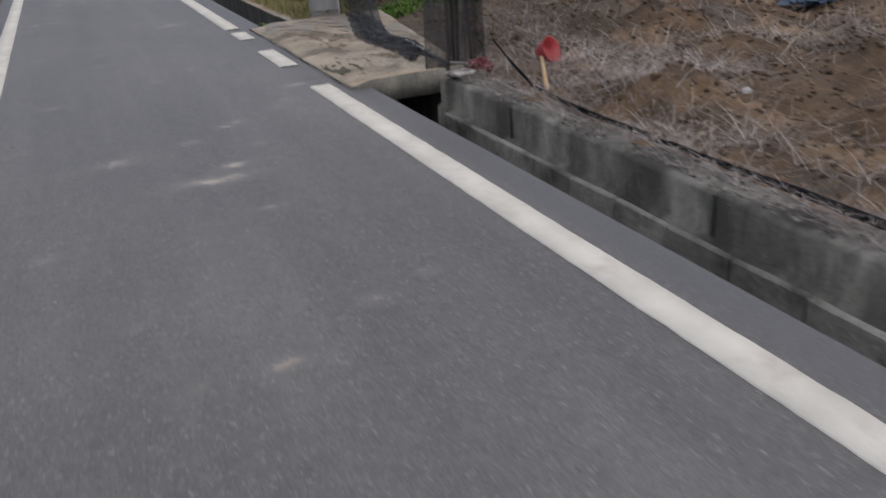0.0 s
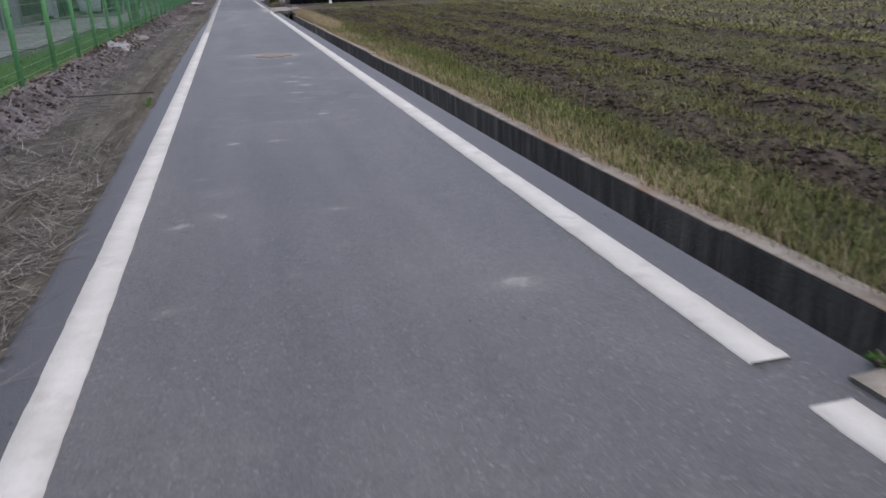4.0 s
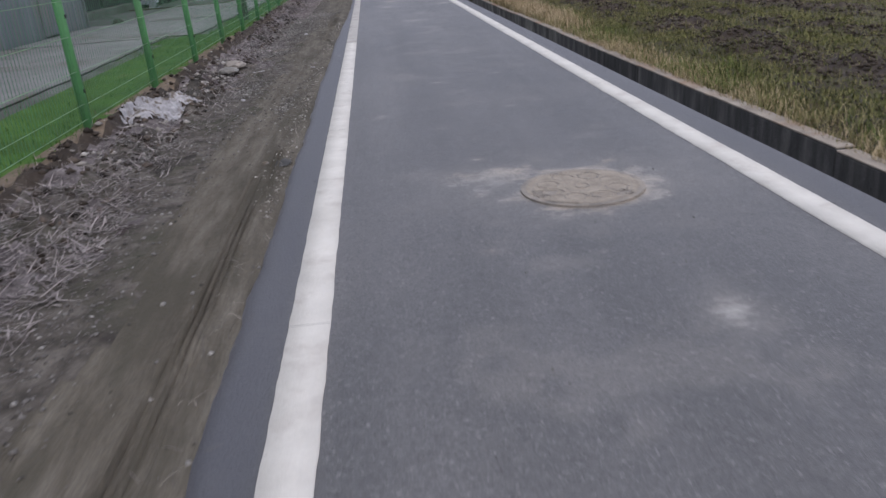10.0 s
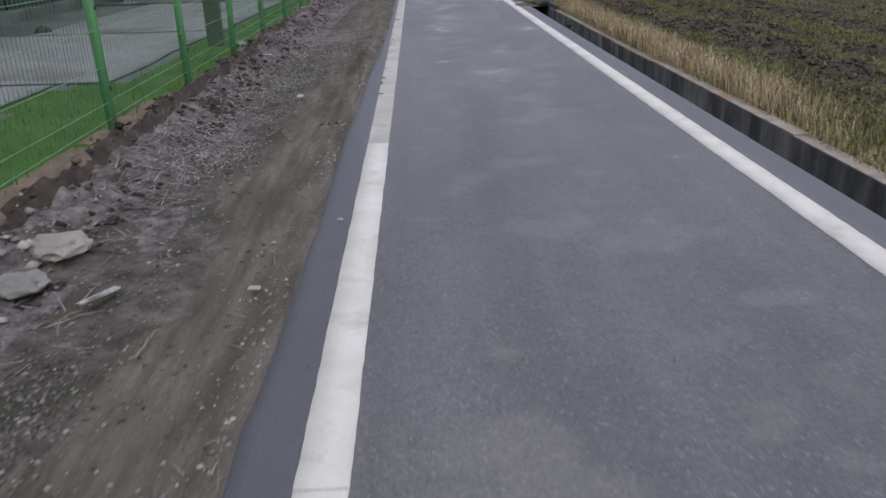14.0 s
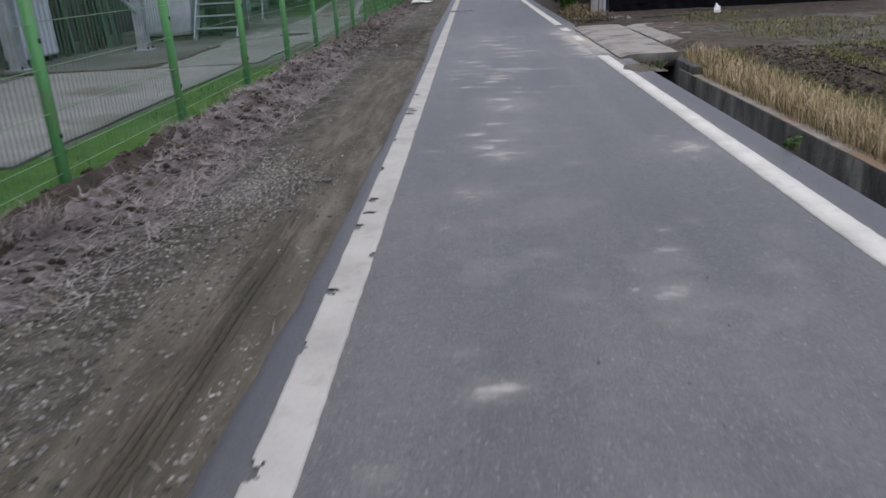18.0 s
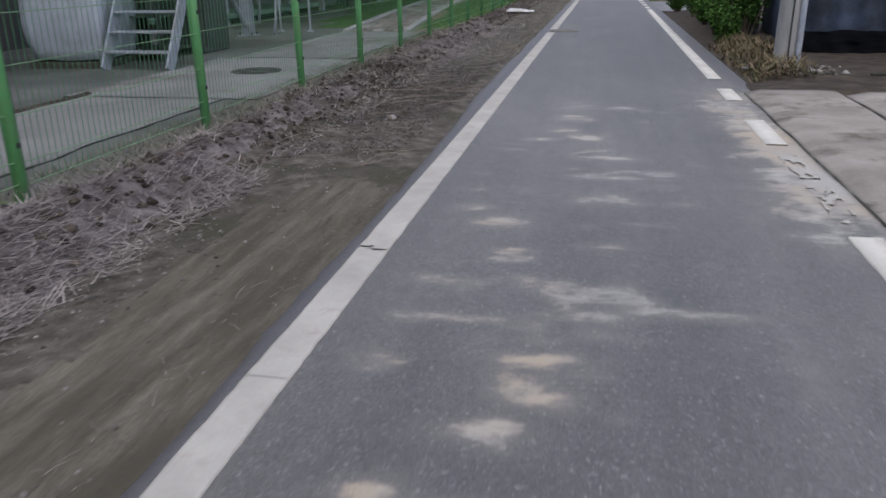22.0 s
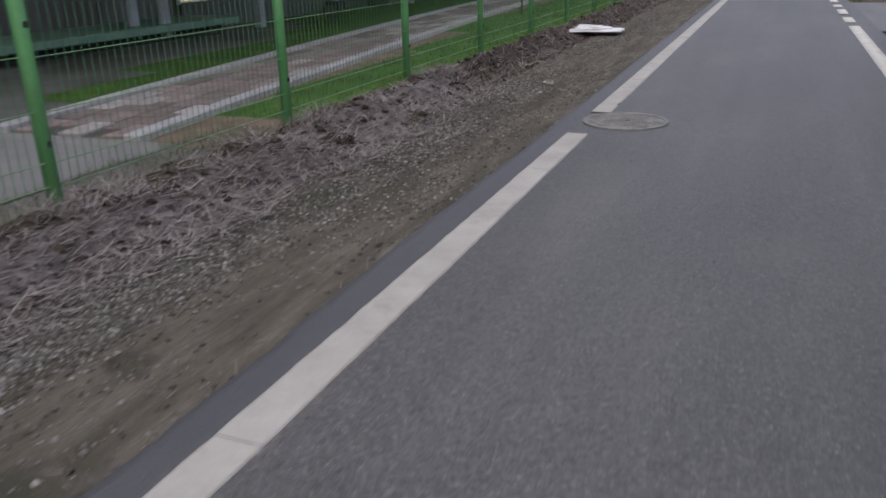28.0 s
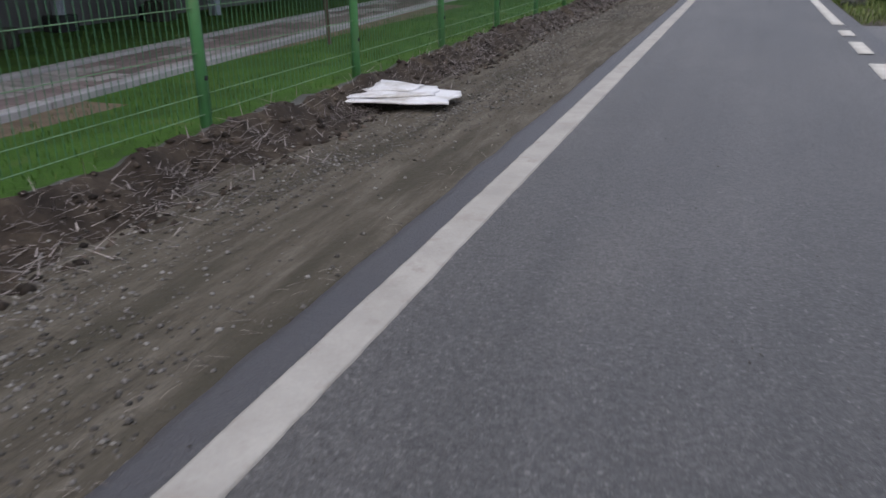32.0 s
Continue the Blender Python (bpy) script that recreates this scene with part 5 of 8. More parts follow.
# ---- utility poles ----
def utility_pole(x, y, z, r, label, plates):
    t = thing("utility_pole", label, "utility pole", pose(x, y, z))
    part("shaft", tube_bm([(0, 0, -0.3), (0, 0, 0), (0, 0, 2.5), (0, 0, 8.5)], [r, r, r * 0.94, r * 0.72], 24), M_POLE, t, smooth=True)
    for zz in (0.95,):
        bm = bmesh.new()
        add_tube(bm, [(math.cos(k * math.tau / 28) * r * 1.0, math.sin(k * math.tau / 28) * r * 1.0, zz) for k in range(29)], 0.006, 5)
        part("band", bm, M_DARK, t)
    if plates:
        part("conduit", rod_bm((r * 0.6, -r * 1.0, 0), (r * 0.6, -r * 0.97, 5), 0.035, seg=10), M_STEEL, t)
        part("junction_box", box_bm((0.02, -r - 0.05, 1.55), (0.16, 0.1, 0.24), bevel=0.01), M_POLE, t)
        part("earth_lead", rod_bm((-0.02, -r - 0.012, 0.02), (-0.02, -r * 0.98, 3.0), 0.009, seg=6), M_DARK, t)
    else:
        part("stencil_mark", box_bm((0.0, -r + 0.003, 0.42), (0.05, 0.01, 0.3), bevel=0.004), M_STAIN, t, "faint dark stain")
        part("cable", rod_bm((r * 1.02, -0.03, 0.0), (r * 0.99, -0.03, 5), 0.012, seg=8), M_DARK, t)
    return t


utility_pole(3.46, 9.1, -0.04, 0.175, "grey concrete utility pole at the end of the culvert slab", False)
pole_b = utility_pole(3.22, 47.35, 0.03, 0.15, "grey concrete utility pole with conduit beside the black shed", True)
rub = np.array([[3.22 + rnd(-0.5, 0.6), 46.95 + rnd(-0.35, 0.5), 0.05] for i in range(70)])
tagged(stones("rubble", rub, np.random.RandomState(3).uniform(0.015, 0.06, 70), M_GRAVEL), "pale rubble around the foot of the pole", "rubble", kind="stuff")

# ---- black netting at the first field entrance ----
def curtain(name, line, z0, z1, folds, amp, mat, parent, flare=0.0, nz=26):
    """Hanging cloth along a floor line of two points, gathered in folds."""
    (xa, ya), (xb, yb) = line
    n = 60
    V, F = [], []
    for j in range(nz + 1):
        h = j / nz
        for i in range(n + 1):
            u = i / n
            w = 1 + flare * (1 - h) ** 2
            px, py = xa + (xb - xa) * (0.5 + (u - 0.5) * w), ya + (yb - ya) * (0.5 + (u - 0.5) * w)
            nx, ny = -(yb - ya), xb - xa
            l = math.hypot(nx, ny) or 1
            a = amp * (math.sin(u * folds * math.tau + 1.5 * math.sin(h * 3)) + 0.4 * math.sin(u * folds * 2.7 * math.tau + h * 5))
            V.append((px + nx / l * a, py + ny / l * a, z0 + (z1 - z0) * h + 0.03 * math.sin(u * 9) * (1 - h)))
    for j in range(nz):
        for i in range(n):
            k = j * (n + 1) + i
            F.append((k, k + 1, k + n + 2, k + n + 1))
    return link_mesh(name, raw_mesh(name, V, F, True), mat, parent)


net_a = thing("shade_net", "black net tied to the pole and spilling over the slab", "net", pose(0, 0, 0))
# hanging sheet beside the pole, widening into a tail that trails over the slab
V, F = [], []
nu, nv = 30, 44
for j in range(nv + 1):
    k = j / nv
    for i in range(nu + 1):
        u = i / nu
        top = Vector((3.645 + 0.145 * u, 8.98 - 0.1 * u, 3.6))
        foot = Vector((3.66 - 0.3 * u, 8.9 - 2.0 * u, 0.07))
        w = k ** (5 - 1.2 * u)
        ripple = (0.02 + 0.03 * u) * math.sin(u * 15 + k * 4) + 0.012 * math.sin(u * 37 - k * 9)
        V.append((top.x + (foot.x - top.x) * w + ripple, top.y + (foot.y - top.y) * w + 0.6 * ripple, top.z + (foot.z - top.z) * k))
for j in range(nv):
    for i in range(nu):
        k = j * (nu + 1) + i
        F.append((k, k + 1, k + nu + 2, k + nu + 1))
link_mesh("cloth", raw_mesh("cloth", V, F, True), M_NET, net_a)


def trail(name, line, lift, mat, label):
    """Net trailing over the slab between an inner and an outer edge: rows of (y, x inner, x outer)."""
    V, F = [], []
    nu, nv = 26, 80
    for j in range(nv + 1):
        f = j / nv * (len(line) - 1.001)
        a, w = int(f), f - int(f)
        yy, xa, xb = [line[a][q] * (1 - w) + line[a + 1][q] * w for q in range(3)]
        for i in range(nu + 1):
            u = i / nu
            body = math.sin(u * math.pi) ** 0.7 * lift * min(1.0, (xb - xa) / 0.12)
            fold = lift * (0.28 * math.sin(u * 17 + f * 1.9) + 0.16 * math.sin(u * 31 - f * 4.3))
            ragged = 0.012 * math.sin(f * 9 + 4 * u) + 0.008 * math.sin(f * 23)
            V.append((xa + (xb - xa) * u + ragged, yy - 0.25 * (u - 0.5) * (xb - xa) + 0.01 * math.sin(u * 9 + f), 0.054 + max(0.0, body + fold)))
    for j in range(nv):
        for i in range(nu):
            k = j * (nu + 1) + i
            F.append((k, k + 1, k + nu + 2, k + nu + 1))
    return link_mesh(name, raw_mesh(name, V, F, True), mat, net_a, label)


trail("trailing_net", ((8.5, 3.52, 3.6), (8.1, 3.42, 3.66), (7.6, 3.28, 3.58), (7.2, 3.17, 3.47), (6.9, 3.1, 3.42), (6.55, 3.1, 3.4), (6.3, 3.13, 3.42), (6.0, 3.12, 3.33), (5.8, 3.1, 3.2), (5.66, 3.09, 3.12)), 0.035, M_NET, "thin see-through net spread over the slab")
trail("gathered_tail", ((8.2, 3.47, 3.52), (7.6, 3.34, 3.44), (7.1, 3.2, 3.35), (6.7, 3.14, 3.31), (6.3, 3.18, 3.38), (6.05, 3.23, 3.34), (5.8, 3.26, 3.31), (5.62, 3.27, 3.29)), 0.055, M_NET_DENSE, "dense gathered tail of the net")
part("cord", tube_bm([(3.3, 6.25, 0.11), (3.29, 6.0, 0.1), (3.28, 5.75, 0.085), (3.27, 5.55, 0.075), (3.26, 5.36, 0.07), (3.3, 5.1, 0.1)], 0.012, 6), M_CURB_PALE, net_a, "grey cord in the end of the net")

net_b = thing("net_post", "steel post wrapped in black netting at the ditch wall", "post", pose(0, 0, 0))
part("pipe", rod_bm((3.33, 5.38, -0.1), (3.35, 5.38, 3.2), 0.016, seg=10), M_DARK, net_b)
bm = bmesh.new()
for q in range(3):
    a = q * 2.1
    pts = [(3.33 + (0.03 + 0.02 * math.sin(s * 6 + q)) * math.cos(a + s), 5.38 + (0.03 + 0.02 * math.sin(s * 5 + q)) * math.sin(a + s), 0.02 + 3.1 * s) for s in [i / 12 for i in range(13)]]
    add_tube(bm, pts, 0.012, 6)
part("bundled_net", bm, M_NET, net_b)
curtain("loose_net", ((3.2, 5.34), (3.5, 5.44)), -0.12, 3.2, 2.5, 0.05, M_NET, net_b, flare=0.9)

# ---- ladle, pots, litter by the ditch wall ----
ladle = thing("ladle", "red plastic ladle with a wooden handle on dead weeds", "ladle", look((0, 0, 0), (0, 1, 0)))
ladle.matrix_world = Matrix.Identity(4)
h0, h1 = Vector((3.5, 4.33, 0.0)), Vector((4.02, 5.26, 0.03))
part("handle", rod_bm(h0, h1, 0.016, 0.014, 10), M_WOOD, ladle, "pale wooden handle", True)
axis = (h1 - h0).normalized()
up = Vector((0.35, -0.8, 0.4)).normalized()
bm = bmesh.new()
prof = [(0.0, 0.0), (0.055, 0.0), (0.075, 0.045), (0.09, 0.1), (0.097, 0.105), (0.088, 0.1), (0.07, 0.045), (0.05, 0.008), (0.0, 0.008)]
q = up.to_track_quat("Z", "Y")
rings = [[bm.verts.new(h1 + axis * 0.06 + q @ Vector((1.1 * r * math.cos(k * math.tau / 20), 1.1 * r * math.sin(k * math.tau / 20), 1.1 * z))) for k in range(20)] for r, z in prof]
for a, b in zip(rings, rings[1:]):
    for k in range(20):
        bm.faces.new((a[k], a[(k + 1) % 20], b[(k + 1) % 20], b[k]))
bmesh.ops.remove_doubles(bm, verts=bm.verts, dist=0.0005)
part("cup", bm, M_RED, ladle, "red plastic cup", True)


def crumple(size, seed, flat=0.35, rough=1.0):
    """A lump: rough 1 for crumpled sheet, less for stones."""
    bm = bmesh.new()
    bmesh.ops.create_icosphere(bm, subdivisions=4 if rough > 0.6 else 3, radius=1)
    for v in bm.verts:
        d = rough * (noise.fractal(v.co * 2.2 * (0.5 + 0.5 * rough) + Vector((seed, 0, 0)), 0.9, 2.1, 4) * 0.55 + noise.noise(v.co * 7 + Vector((0, seed, 0))) * 0.12)
        v.co = Vector((v.co.x * size[0], v.co.y * size[1], v.co.z * size[2])) * (1 + d)
        if v.co.z < -size[2] * flat:
            v.co.z = -size[2] * flat
    return bm


def litter(name, x, y, z, size, mat, label, category, seed, turn=0):
    ob = part(name, crumple(size, seed, rough={"stone": 0.3, "rock": 0.4, "plaster_debris": 0.5, "paint_splash": 0.4}.get(name, 1.0)), mat)
    ob.matrix_world = pose(x, y, z, 0, 0, turn)
    return tagged(ob, label, category)


litter("plastic_sheet", 6.75, 8.3, 0.12, (0.36, 0.22, 0.12), M_RUBBLE, "crumpled pale plastic sheet on the soil", "plastic sheet", 1.3, 10)
litter("plastic_bag", 6.88, 6.7, 0.2, (0.14, 0.1, 0.07), M_WHITE_BAG, "white plastic bag on a soil mound", "plastic bag", 4.1, 30)
litter("plastic_bag", 6.62, 6.84, 0.22, (0.15, 0.1, 0.07), M_NET_SOLID, "black plastic bag on a soil mound", "plastic bag", 6.7, -20)
litter("plastic_bag", 7.75, 6.85, 0.16, (0.22, 0.14, 0.09), M_WHITE_BAG, "torn white plastic bag on bare soil", "plastic bag", 8.2, 60)
litter("plastic_bag", 8.0, 6.4, 0.16, (0.25, 0.14, 0.09), M_WHITE_BAG, "torn white plastic bag on bare soil", "plastic bag", 9.9, 15)
litter("plastic_bag", 6.95, 5.35, 0.14, (0.24, 0.2, 0.09), M_TARP, "dark grey plastic sheeting on bare soil", "plastic bag", 12.4, 0)
litter("flower_pot", 3.52, 5.32, 0.0, (0.09, 0.08, 0.07), M_DARKRED, "dark red plant pot lying by the net post", "plant pot", 14.0)
part_b = part("tile", box_bm((0, 0, 0), (0.22, 0.13, 0.03), bevel=0.008), M_RUBBLE)
part_b.matrix_world = pose(3.27, 5.14, 0.03, 0, 4, 25)
tagged(part_b, "thin pale concrete tile on top of the ditch wall", "tile")
litter("plastic_sheet", 3.42, 4.75, -0.01, (0.06, 0.05, 0.03), M_CURB_PALE, "scrap of white plastic among dead weeds", "plastic scrap", 3.3)

hose = part("black_pipe", tube_bm([(4.05, 6.1, 0.04), (3.75, 5.3, 0.04), (3.49, 4.5, 0.02), (3.43, 4.0, 0.01), (3.4, 3.6, 0.02), (3.42, 3.2, 0.005), (3.4, 2.7, 0.015), (3.43, 2.2, 0.005), (3.4, 1.2, 0.01), (3.44, -0.6, 0.01), (3.42, -3.0, 0.01)], [0.007, 0.009, 0.012, 0.02, 0.016, 0.022, 0.016, 0.022, 0.02, 0.02, 0.02], 8), M_NET_SOLID, None, "", True)
tagged(hose, "black plastic pipe lying behind the ditch wall", "pipe")
litter("stone", 4.27, 3.38, 0.08, (0.032, 0.026, 0.026), M_RUBBLE, "pale stone among dead weeds", "stone", 97)

# ---- litter on the verge ----
sack = thing("plastic_sack", "flat folded white woven sacks beside the fence", "sack", pose(-1.29, 59.75, 0.03, 0, 0, 8))
for i, (dx, dy, sx, sy, rz) in enumerate(((0.0, 0, 0.88, 0.78, -6), (-0.08, 0.06, 0.7, 0.62, 7), (-0.14, 0.14, 0.52, 0.44, -12))):
    n = 22
    u = np.linspace(-0.5, 0.5, n)
    U, W2 = np.meshgrid(u, u)
    Z = 0.02 + 0.02 * i + 0.035 * fbm(U * 4 + i * 7, W2 * 4, 5 + i, 4) * (1 - 1.2 * np.maximum(abs(U), abs(W2)))
    a = math.radians(rz)
    X, Y = U * sx * (1 + 0.05 * np.sin(W2 * 9 + i)), W2 * sy * (0.85 - 0.5 * U) * (1 + 0.06 * np.sin(U * 8 + i))
    V = np.stack([(X * math.cos(a) - Y * math.sin(a) + dx).ravel(), (X * math.sin(a) + Y * math.cos(a) + dy).ravel(), Z.ravel()], 1)
    idx = np.arange(n * n).reshape(n, n)
    q = np.stack([idx[:-1, :-1], idx[:-1, 1:], idx[1:, 1:], idx[1:, :-1]], -1).reshape(-1, 4)
    V = np.concatenate([V, V - [0, 0, 0.012]])
    ring = np.concatenate([idx[0, :], idx[1:, -1], idx[-1, -2::-1], idx[-2:0:-1, 0]])
    nxt = np.roll(ring, -1)
    link_mesh("fold", raw_mesh("fold", V, np.concatenate([q, q[:, ::-1] + n * n, np.stack([ring, ring + n * n, nxt + n * n, nxt], -1)]), True), M_WHITE_BAG, sack)

def crumbled_sheet(x, yy, rx, ry, turn, seed):
    """Low ragged spill of broken plaster."""
    U, W2 = np.meshgrid(np.linspace(-1, 1, 40), np.linspace(-1, 1, 64))
    R = np.sqrt(U ** 2 + W2 ** 2) + 1.1 * (fbm(U * 3 + seed, W2 * 4, seed, 4) - 0.5)
    Z = 0.018 * step(1.0, 0.75, R) + 0.05 * np.clip(fbm(U * 7, W2 * 11, seed + 2, 4) - 0.38, 0, 1) + 0.012 * (vnoise(U * 30, W2 * 44, seed) - 0.5)
    idx = np.arange(U.size).reshape(U.shape)
    q = np.stack([idx[:-1, :-1], idx[:-1, 1:], idx[1:, 1:], idx[1:, :-1]], -1).reshape(-1, 4)
    q = q[(R.ravel()[q] < 0.95).all(1)]
    a = math.radians(turn)
    X, Y = x + U * rx * math.cos(a) - W2 * ry * math.sin(a), yy + U * rx * math.sin(a) + W2 * ry * math.cos(a)
    Z = Z + ground_height(X.ravel(), Y.ravel()).reshape(X.shape)
    ob = link_mesh("plaster_debris", raw_mesh("plaster_debris", np.stack([X.ravel(), Y.ravel(), Z.ravel()], 1), q), M_RUBBLE)
    return tagged(ob, "flat spill of broken white plaster on the dirt ridge", "debris")


crumbled_sheet(-1.48, 23.85, 0.16, 0.55, -10, 3)
crumbled_sheet(-1.4, 24.45, 0.1, 0.26, -25, 6)
litter("plaster_debris", -1.3, 26.85, 0.06, (.15, .13, .06), M_SLAB_DULL, "lump of tan plaster rubble on the dirt verge", "debris", 27, 10)
litter("plaster_debris", -1.3, 26.45, 0.05, (.1, .11, .045), M_CURB_PALE, "lump of dirty white plaster rubble on the dirt verge", "debris", 28, 70)
for x, yy, l, w, turn in ((-0.95, 26.38, .2, .035, 62), (-0.33, 26.4, .05, .03, 0), (-1.37, 32.78, .12, .04, 25), (-0.05, 27.2, .03, .02, 0)):
    strip = part("plastic_strip", box_bm((0, 0, 0), (l, w, 0.008), bevel=0.003), M_RUBBLE)
    strip.matrix_world = pose(x, yy, 0.02 if x > -1.2 else 0.1, 3, 2, turn)
    tagged(strip, "dirty white plastic strip lying on the dirt verge", "plastic scrap")
card = part("cardboard_piece", box_bm((0, 0, 0), (0.16, 0.11, 0.012), bevel=0.003), M_CURB_TOP)
card.matrix_world = pose(-1.52, 47.6, 0.12, 8, -6, 30)
tagged(card, "pale piece of cardboard beside a fence post", "cardboard")
hx = np.linspace(-0.26, 0.26, 30)
U, W2 = np.meshgrid(hx, hx * 1.3)
R = np.sqrt((U / 0.22) ** 2 + (W2 / 0.3) ** 2) + 0.5 * (fbm(U * 12, W2 * 12, 4, 3) - 0.5)
Z = 0.05 * np.clip(1 - R, 0, 1) ** 0.8 + 0.012 * (fbm(U * 40, W2 * 40, 6, 3) - 0.5) - 0.008
idx = np.arange(900).reshape(30, 30)
heap = link_mesh("soil_heap", raw_mesh("soil_heap", np.stack([U.ravel(), W2.ravel(), Z.ravel()], 1), np.stack([idx[:-1, :-1], idx[:-1, 1:], idx[1:, 1:], idx[1:, :-1]], -1).reshape(-1, 4), True), M_DIRT)
heap.matrix_world = pose(2.52, 39.62, 0.004, 0, 0, 0)
tagged(heap, "low heap of washed-in soil at the culvert mouth", "soil heap")
for x, yy, r, s in ((-0.67, 54.92, 0.06, 1), (-0.6, 54.4, 0.024, 3), (-1.55, 47.55, 0.07, 4), (-0.36, 22.05, 0.022, 9), (-0.7, 30.57, 0.034, 10), (-0.67, 43.67, 0.05, 11), (-0.86, 24.53, 0.025, 13)):
    litter("stone", x, yy, 0.015 if x > -1.1 else 0.1, (r, r * 0.75, r * 0.55), M_RUBBLE, "pale stone lying on the dirt verge", "stone", 30 + s, s * 40)
litter("stone", -0.31, 35.1, 0.002, (0.034, 0.026, 0.014), M_CURB_PALE, "dull flat stone beside the asphalt edge", "stone", 42, 30)
litter("paint_splash", -0.26, 22.1, -0.006, (0.055, 0.1, 0.01), M_KERBFACE, "dark blue-grey blot on the dirt verge", "blot", 44)


def stick(x, yy, length, turn, r=0.008, mat=None, bend=0.05, z=0.012):
    pts = [(length * (i / 8 - 0.5), bend * math.sin(i / 8 * 3.0 + turn), r * 0.6 + 0.012 * math.sin(i * 1.3 + turn) ** 2) for i in range(9)]
    ob = part("stick", tube_bm(pts, [r * (1 - 0.06 * i) for i in range(9)], 5), mat or M_STICK)
    ob.matrix_world = pose(x, yy, z, 0, 0, turn)
    return tagged(ob, "thin dry stick on the dirt verge", "stick", "verge sticks")


for x, yy, l, a in ((-0.63, 25.95, 0.2, 55), (-0.97, 26.15, 0.2, 75), (-1.17, 27.0, 0.26, 52), (-1.1, 25.2, 0.3, 25), (-0.37, 44.4, 0.4, 50), (-0.4, 44.56, 0.3, 8), (-0.75, 44.5, 0.35, 30), (-0.83, 44.8, 0.35, 60), (-0.8, 45.42, 0.3, 12), (-0.2, 45.7, 0.22, 60), (-0.45, 45.3, 0.3, 55), (-0.75, 45.9, 0.4, 30), (-1.0, 45.2, 0.6, 20),
                    (-0.85, 44.6, 0.5, 70), (-1.1, 44.1, 0.45, -20), (-0.6, 44.9, 0.4, 40), (-0.9, 46.4, 0.45, 15), (-0.7, 29.2, 0.3, 55), (-0.85, 28.5, 0.35, 40), (-0.95, 27.6, 0.25, 65), (-0.5, 12.2, 0.4, 40), (-1.1, 48.6, 0.35, 20), (-0.9, 51.5, 0.4, 60)):
    stick(x, yy, l, a, rnd(0.003, 0.006))
for x, yy, l, a in ((-0.37, 42.1, 0.26, 60), (-0.3, 42.38, 0.33, 36), (-0.27, 42.29, 0.2, 85), (-0.4, 42.23, 0.27, 68), (-0.46, 42.45, 0.24, 15), (-0.5, 42.2, 0.18, 120), (-0.36, 43.39, 0.2, -48)):
    stick(x, yy, l, a, 0.0035, None, 0.02)
rk = random.Random(12)
for k in range(48):
    stick(rk.uniform(-1.3, -0.26), rk.gauss(45.0, 0.9), rk.uniform(0.1, 0.42), rk.choice((rk.uniform(-20, 70), rk.uniform(0, 180))), rk.uniform(0.0015, 0.0045), rk.choice((None, M_STICK_DARK, M_STICK_DARK)), rk.uniform(0.0, 0.035))
cable = part("cable", tube_bm([(-1.25 + 0.1 * i, 16.97 - 0.012 * i + 0.01 * math.sin(i * 1.7), 0.012) for i in range(11)], 0.006, 6), M_DARK)
tagged(cable, "thin dark cable lying across the dirt verge", "cable")

# ---- dark earth edge where the lawn was cut ----
ye = np.arange(26.2, 35.8, 0.05)
taper = step(26.2, 27.2, ye) * step(35.8, 34.8, ye)
xe = -1.575 + 0.035 * (fbm(ye * 1.2, ye * 0, 23, 4) - 0.5)
rows = [(xe + 0.055, 0.0 * ye + 0.03), (xe + 0.035, 0.06 + 0.03 * taper), (xe, 0.09 + (0.05 + 0.03 * fbm(ye * 4, ye * 0, 29, 3)) * taper), (xe - 0.05, 0.09 + 0.045 * taper), (xe - 0.1, 0.05 + 0 * ye)]
V = np.concatenate([np.stack([a + 0.02 * (fbm(ye * 9, ye * 0 + k, 24, 2) - 0.5), ye, b], 1) for k, (a, b) in enumerate(rows)])
n = len(ye)
F = [[k * n + i, k * n + i + 1, (k + 1) * n + i + 1, (k + 1) * n + i] for k in range(len(rows) - 1) for i in range(n - 1)]
tagged(link_mesh("earth_edge", raw_mesh("earth_edge", V, F), M_PLOUGH), "dark earth edge cut along the lawn", "earth edge", kind="structure")

# ---- dark post behind the fence ----
dark_post = thing("wooden_post", "dark weathered square post behind the mesh fence", "post", pose(-2.12, 33.52, 0.1, 0, 0, 8))
part("shaft", box_bm((0, 0, 1.15), (0.19, 0.19, 2.3), bevel=0.012), M_DARKPOST, dark_post)
part("label_plate", box_bm((0.075, 0, 0.12), (0.008, 0.05, 0.06)), M_WHITE_BAG, dark_post)
plank = part("board", box_bm((0, 0, 0), (0.12, 0.42, 0.025), bevel=0.006), M_STAIN)
plank.matrix_world = pose(-1.84, 33.62, 0.14, 0, 3, 20)
tagged(plank, "short grey board lying in the grass by the fence", "board")
stake = tagged(part("stake", tube_bm([(-3.07, 61.98, 0.05), (-3.09, 61.98, 0.6), (-3.06, 61.97, 1.2), (-3.12, 61.98, 1.7)], [0.03, 0.026, 0.02, 0.012], 8), M_BARK), "thin bare sapling stem in the lawn", "sapling")


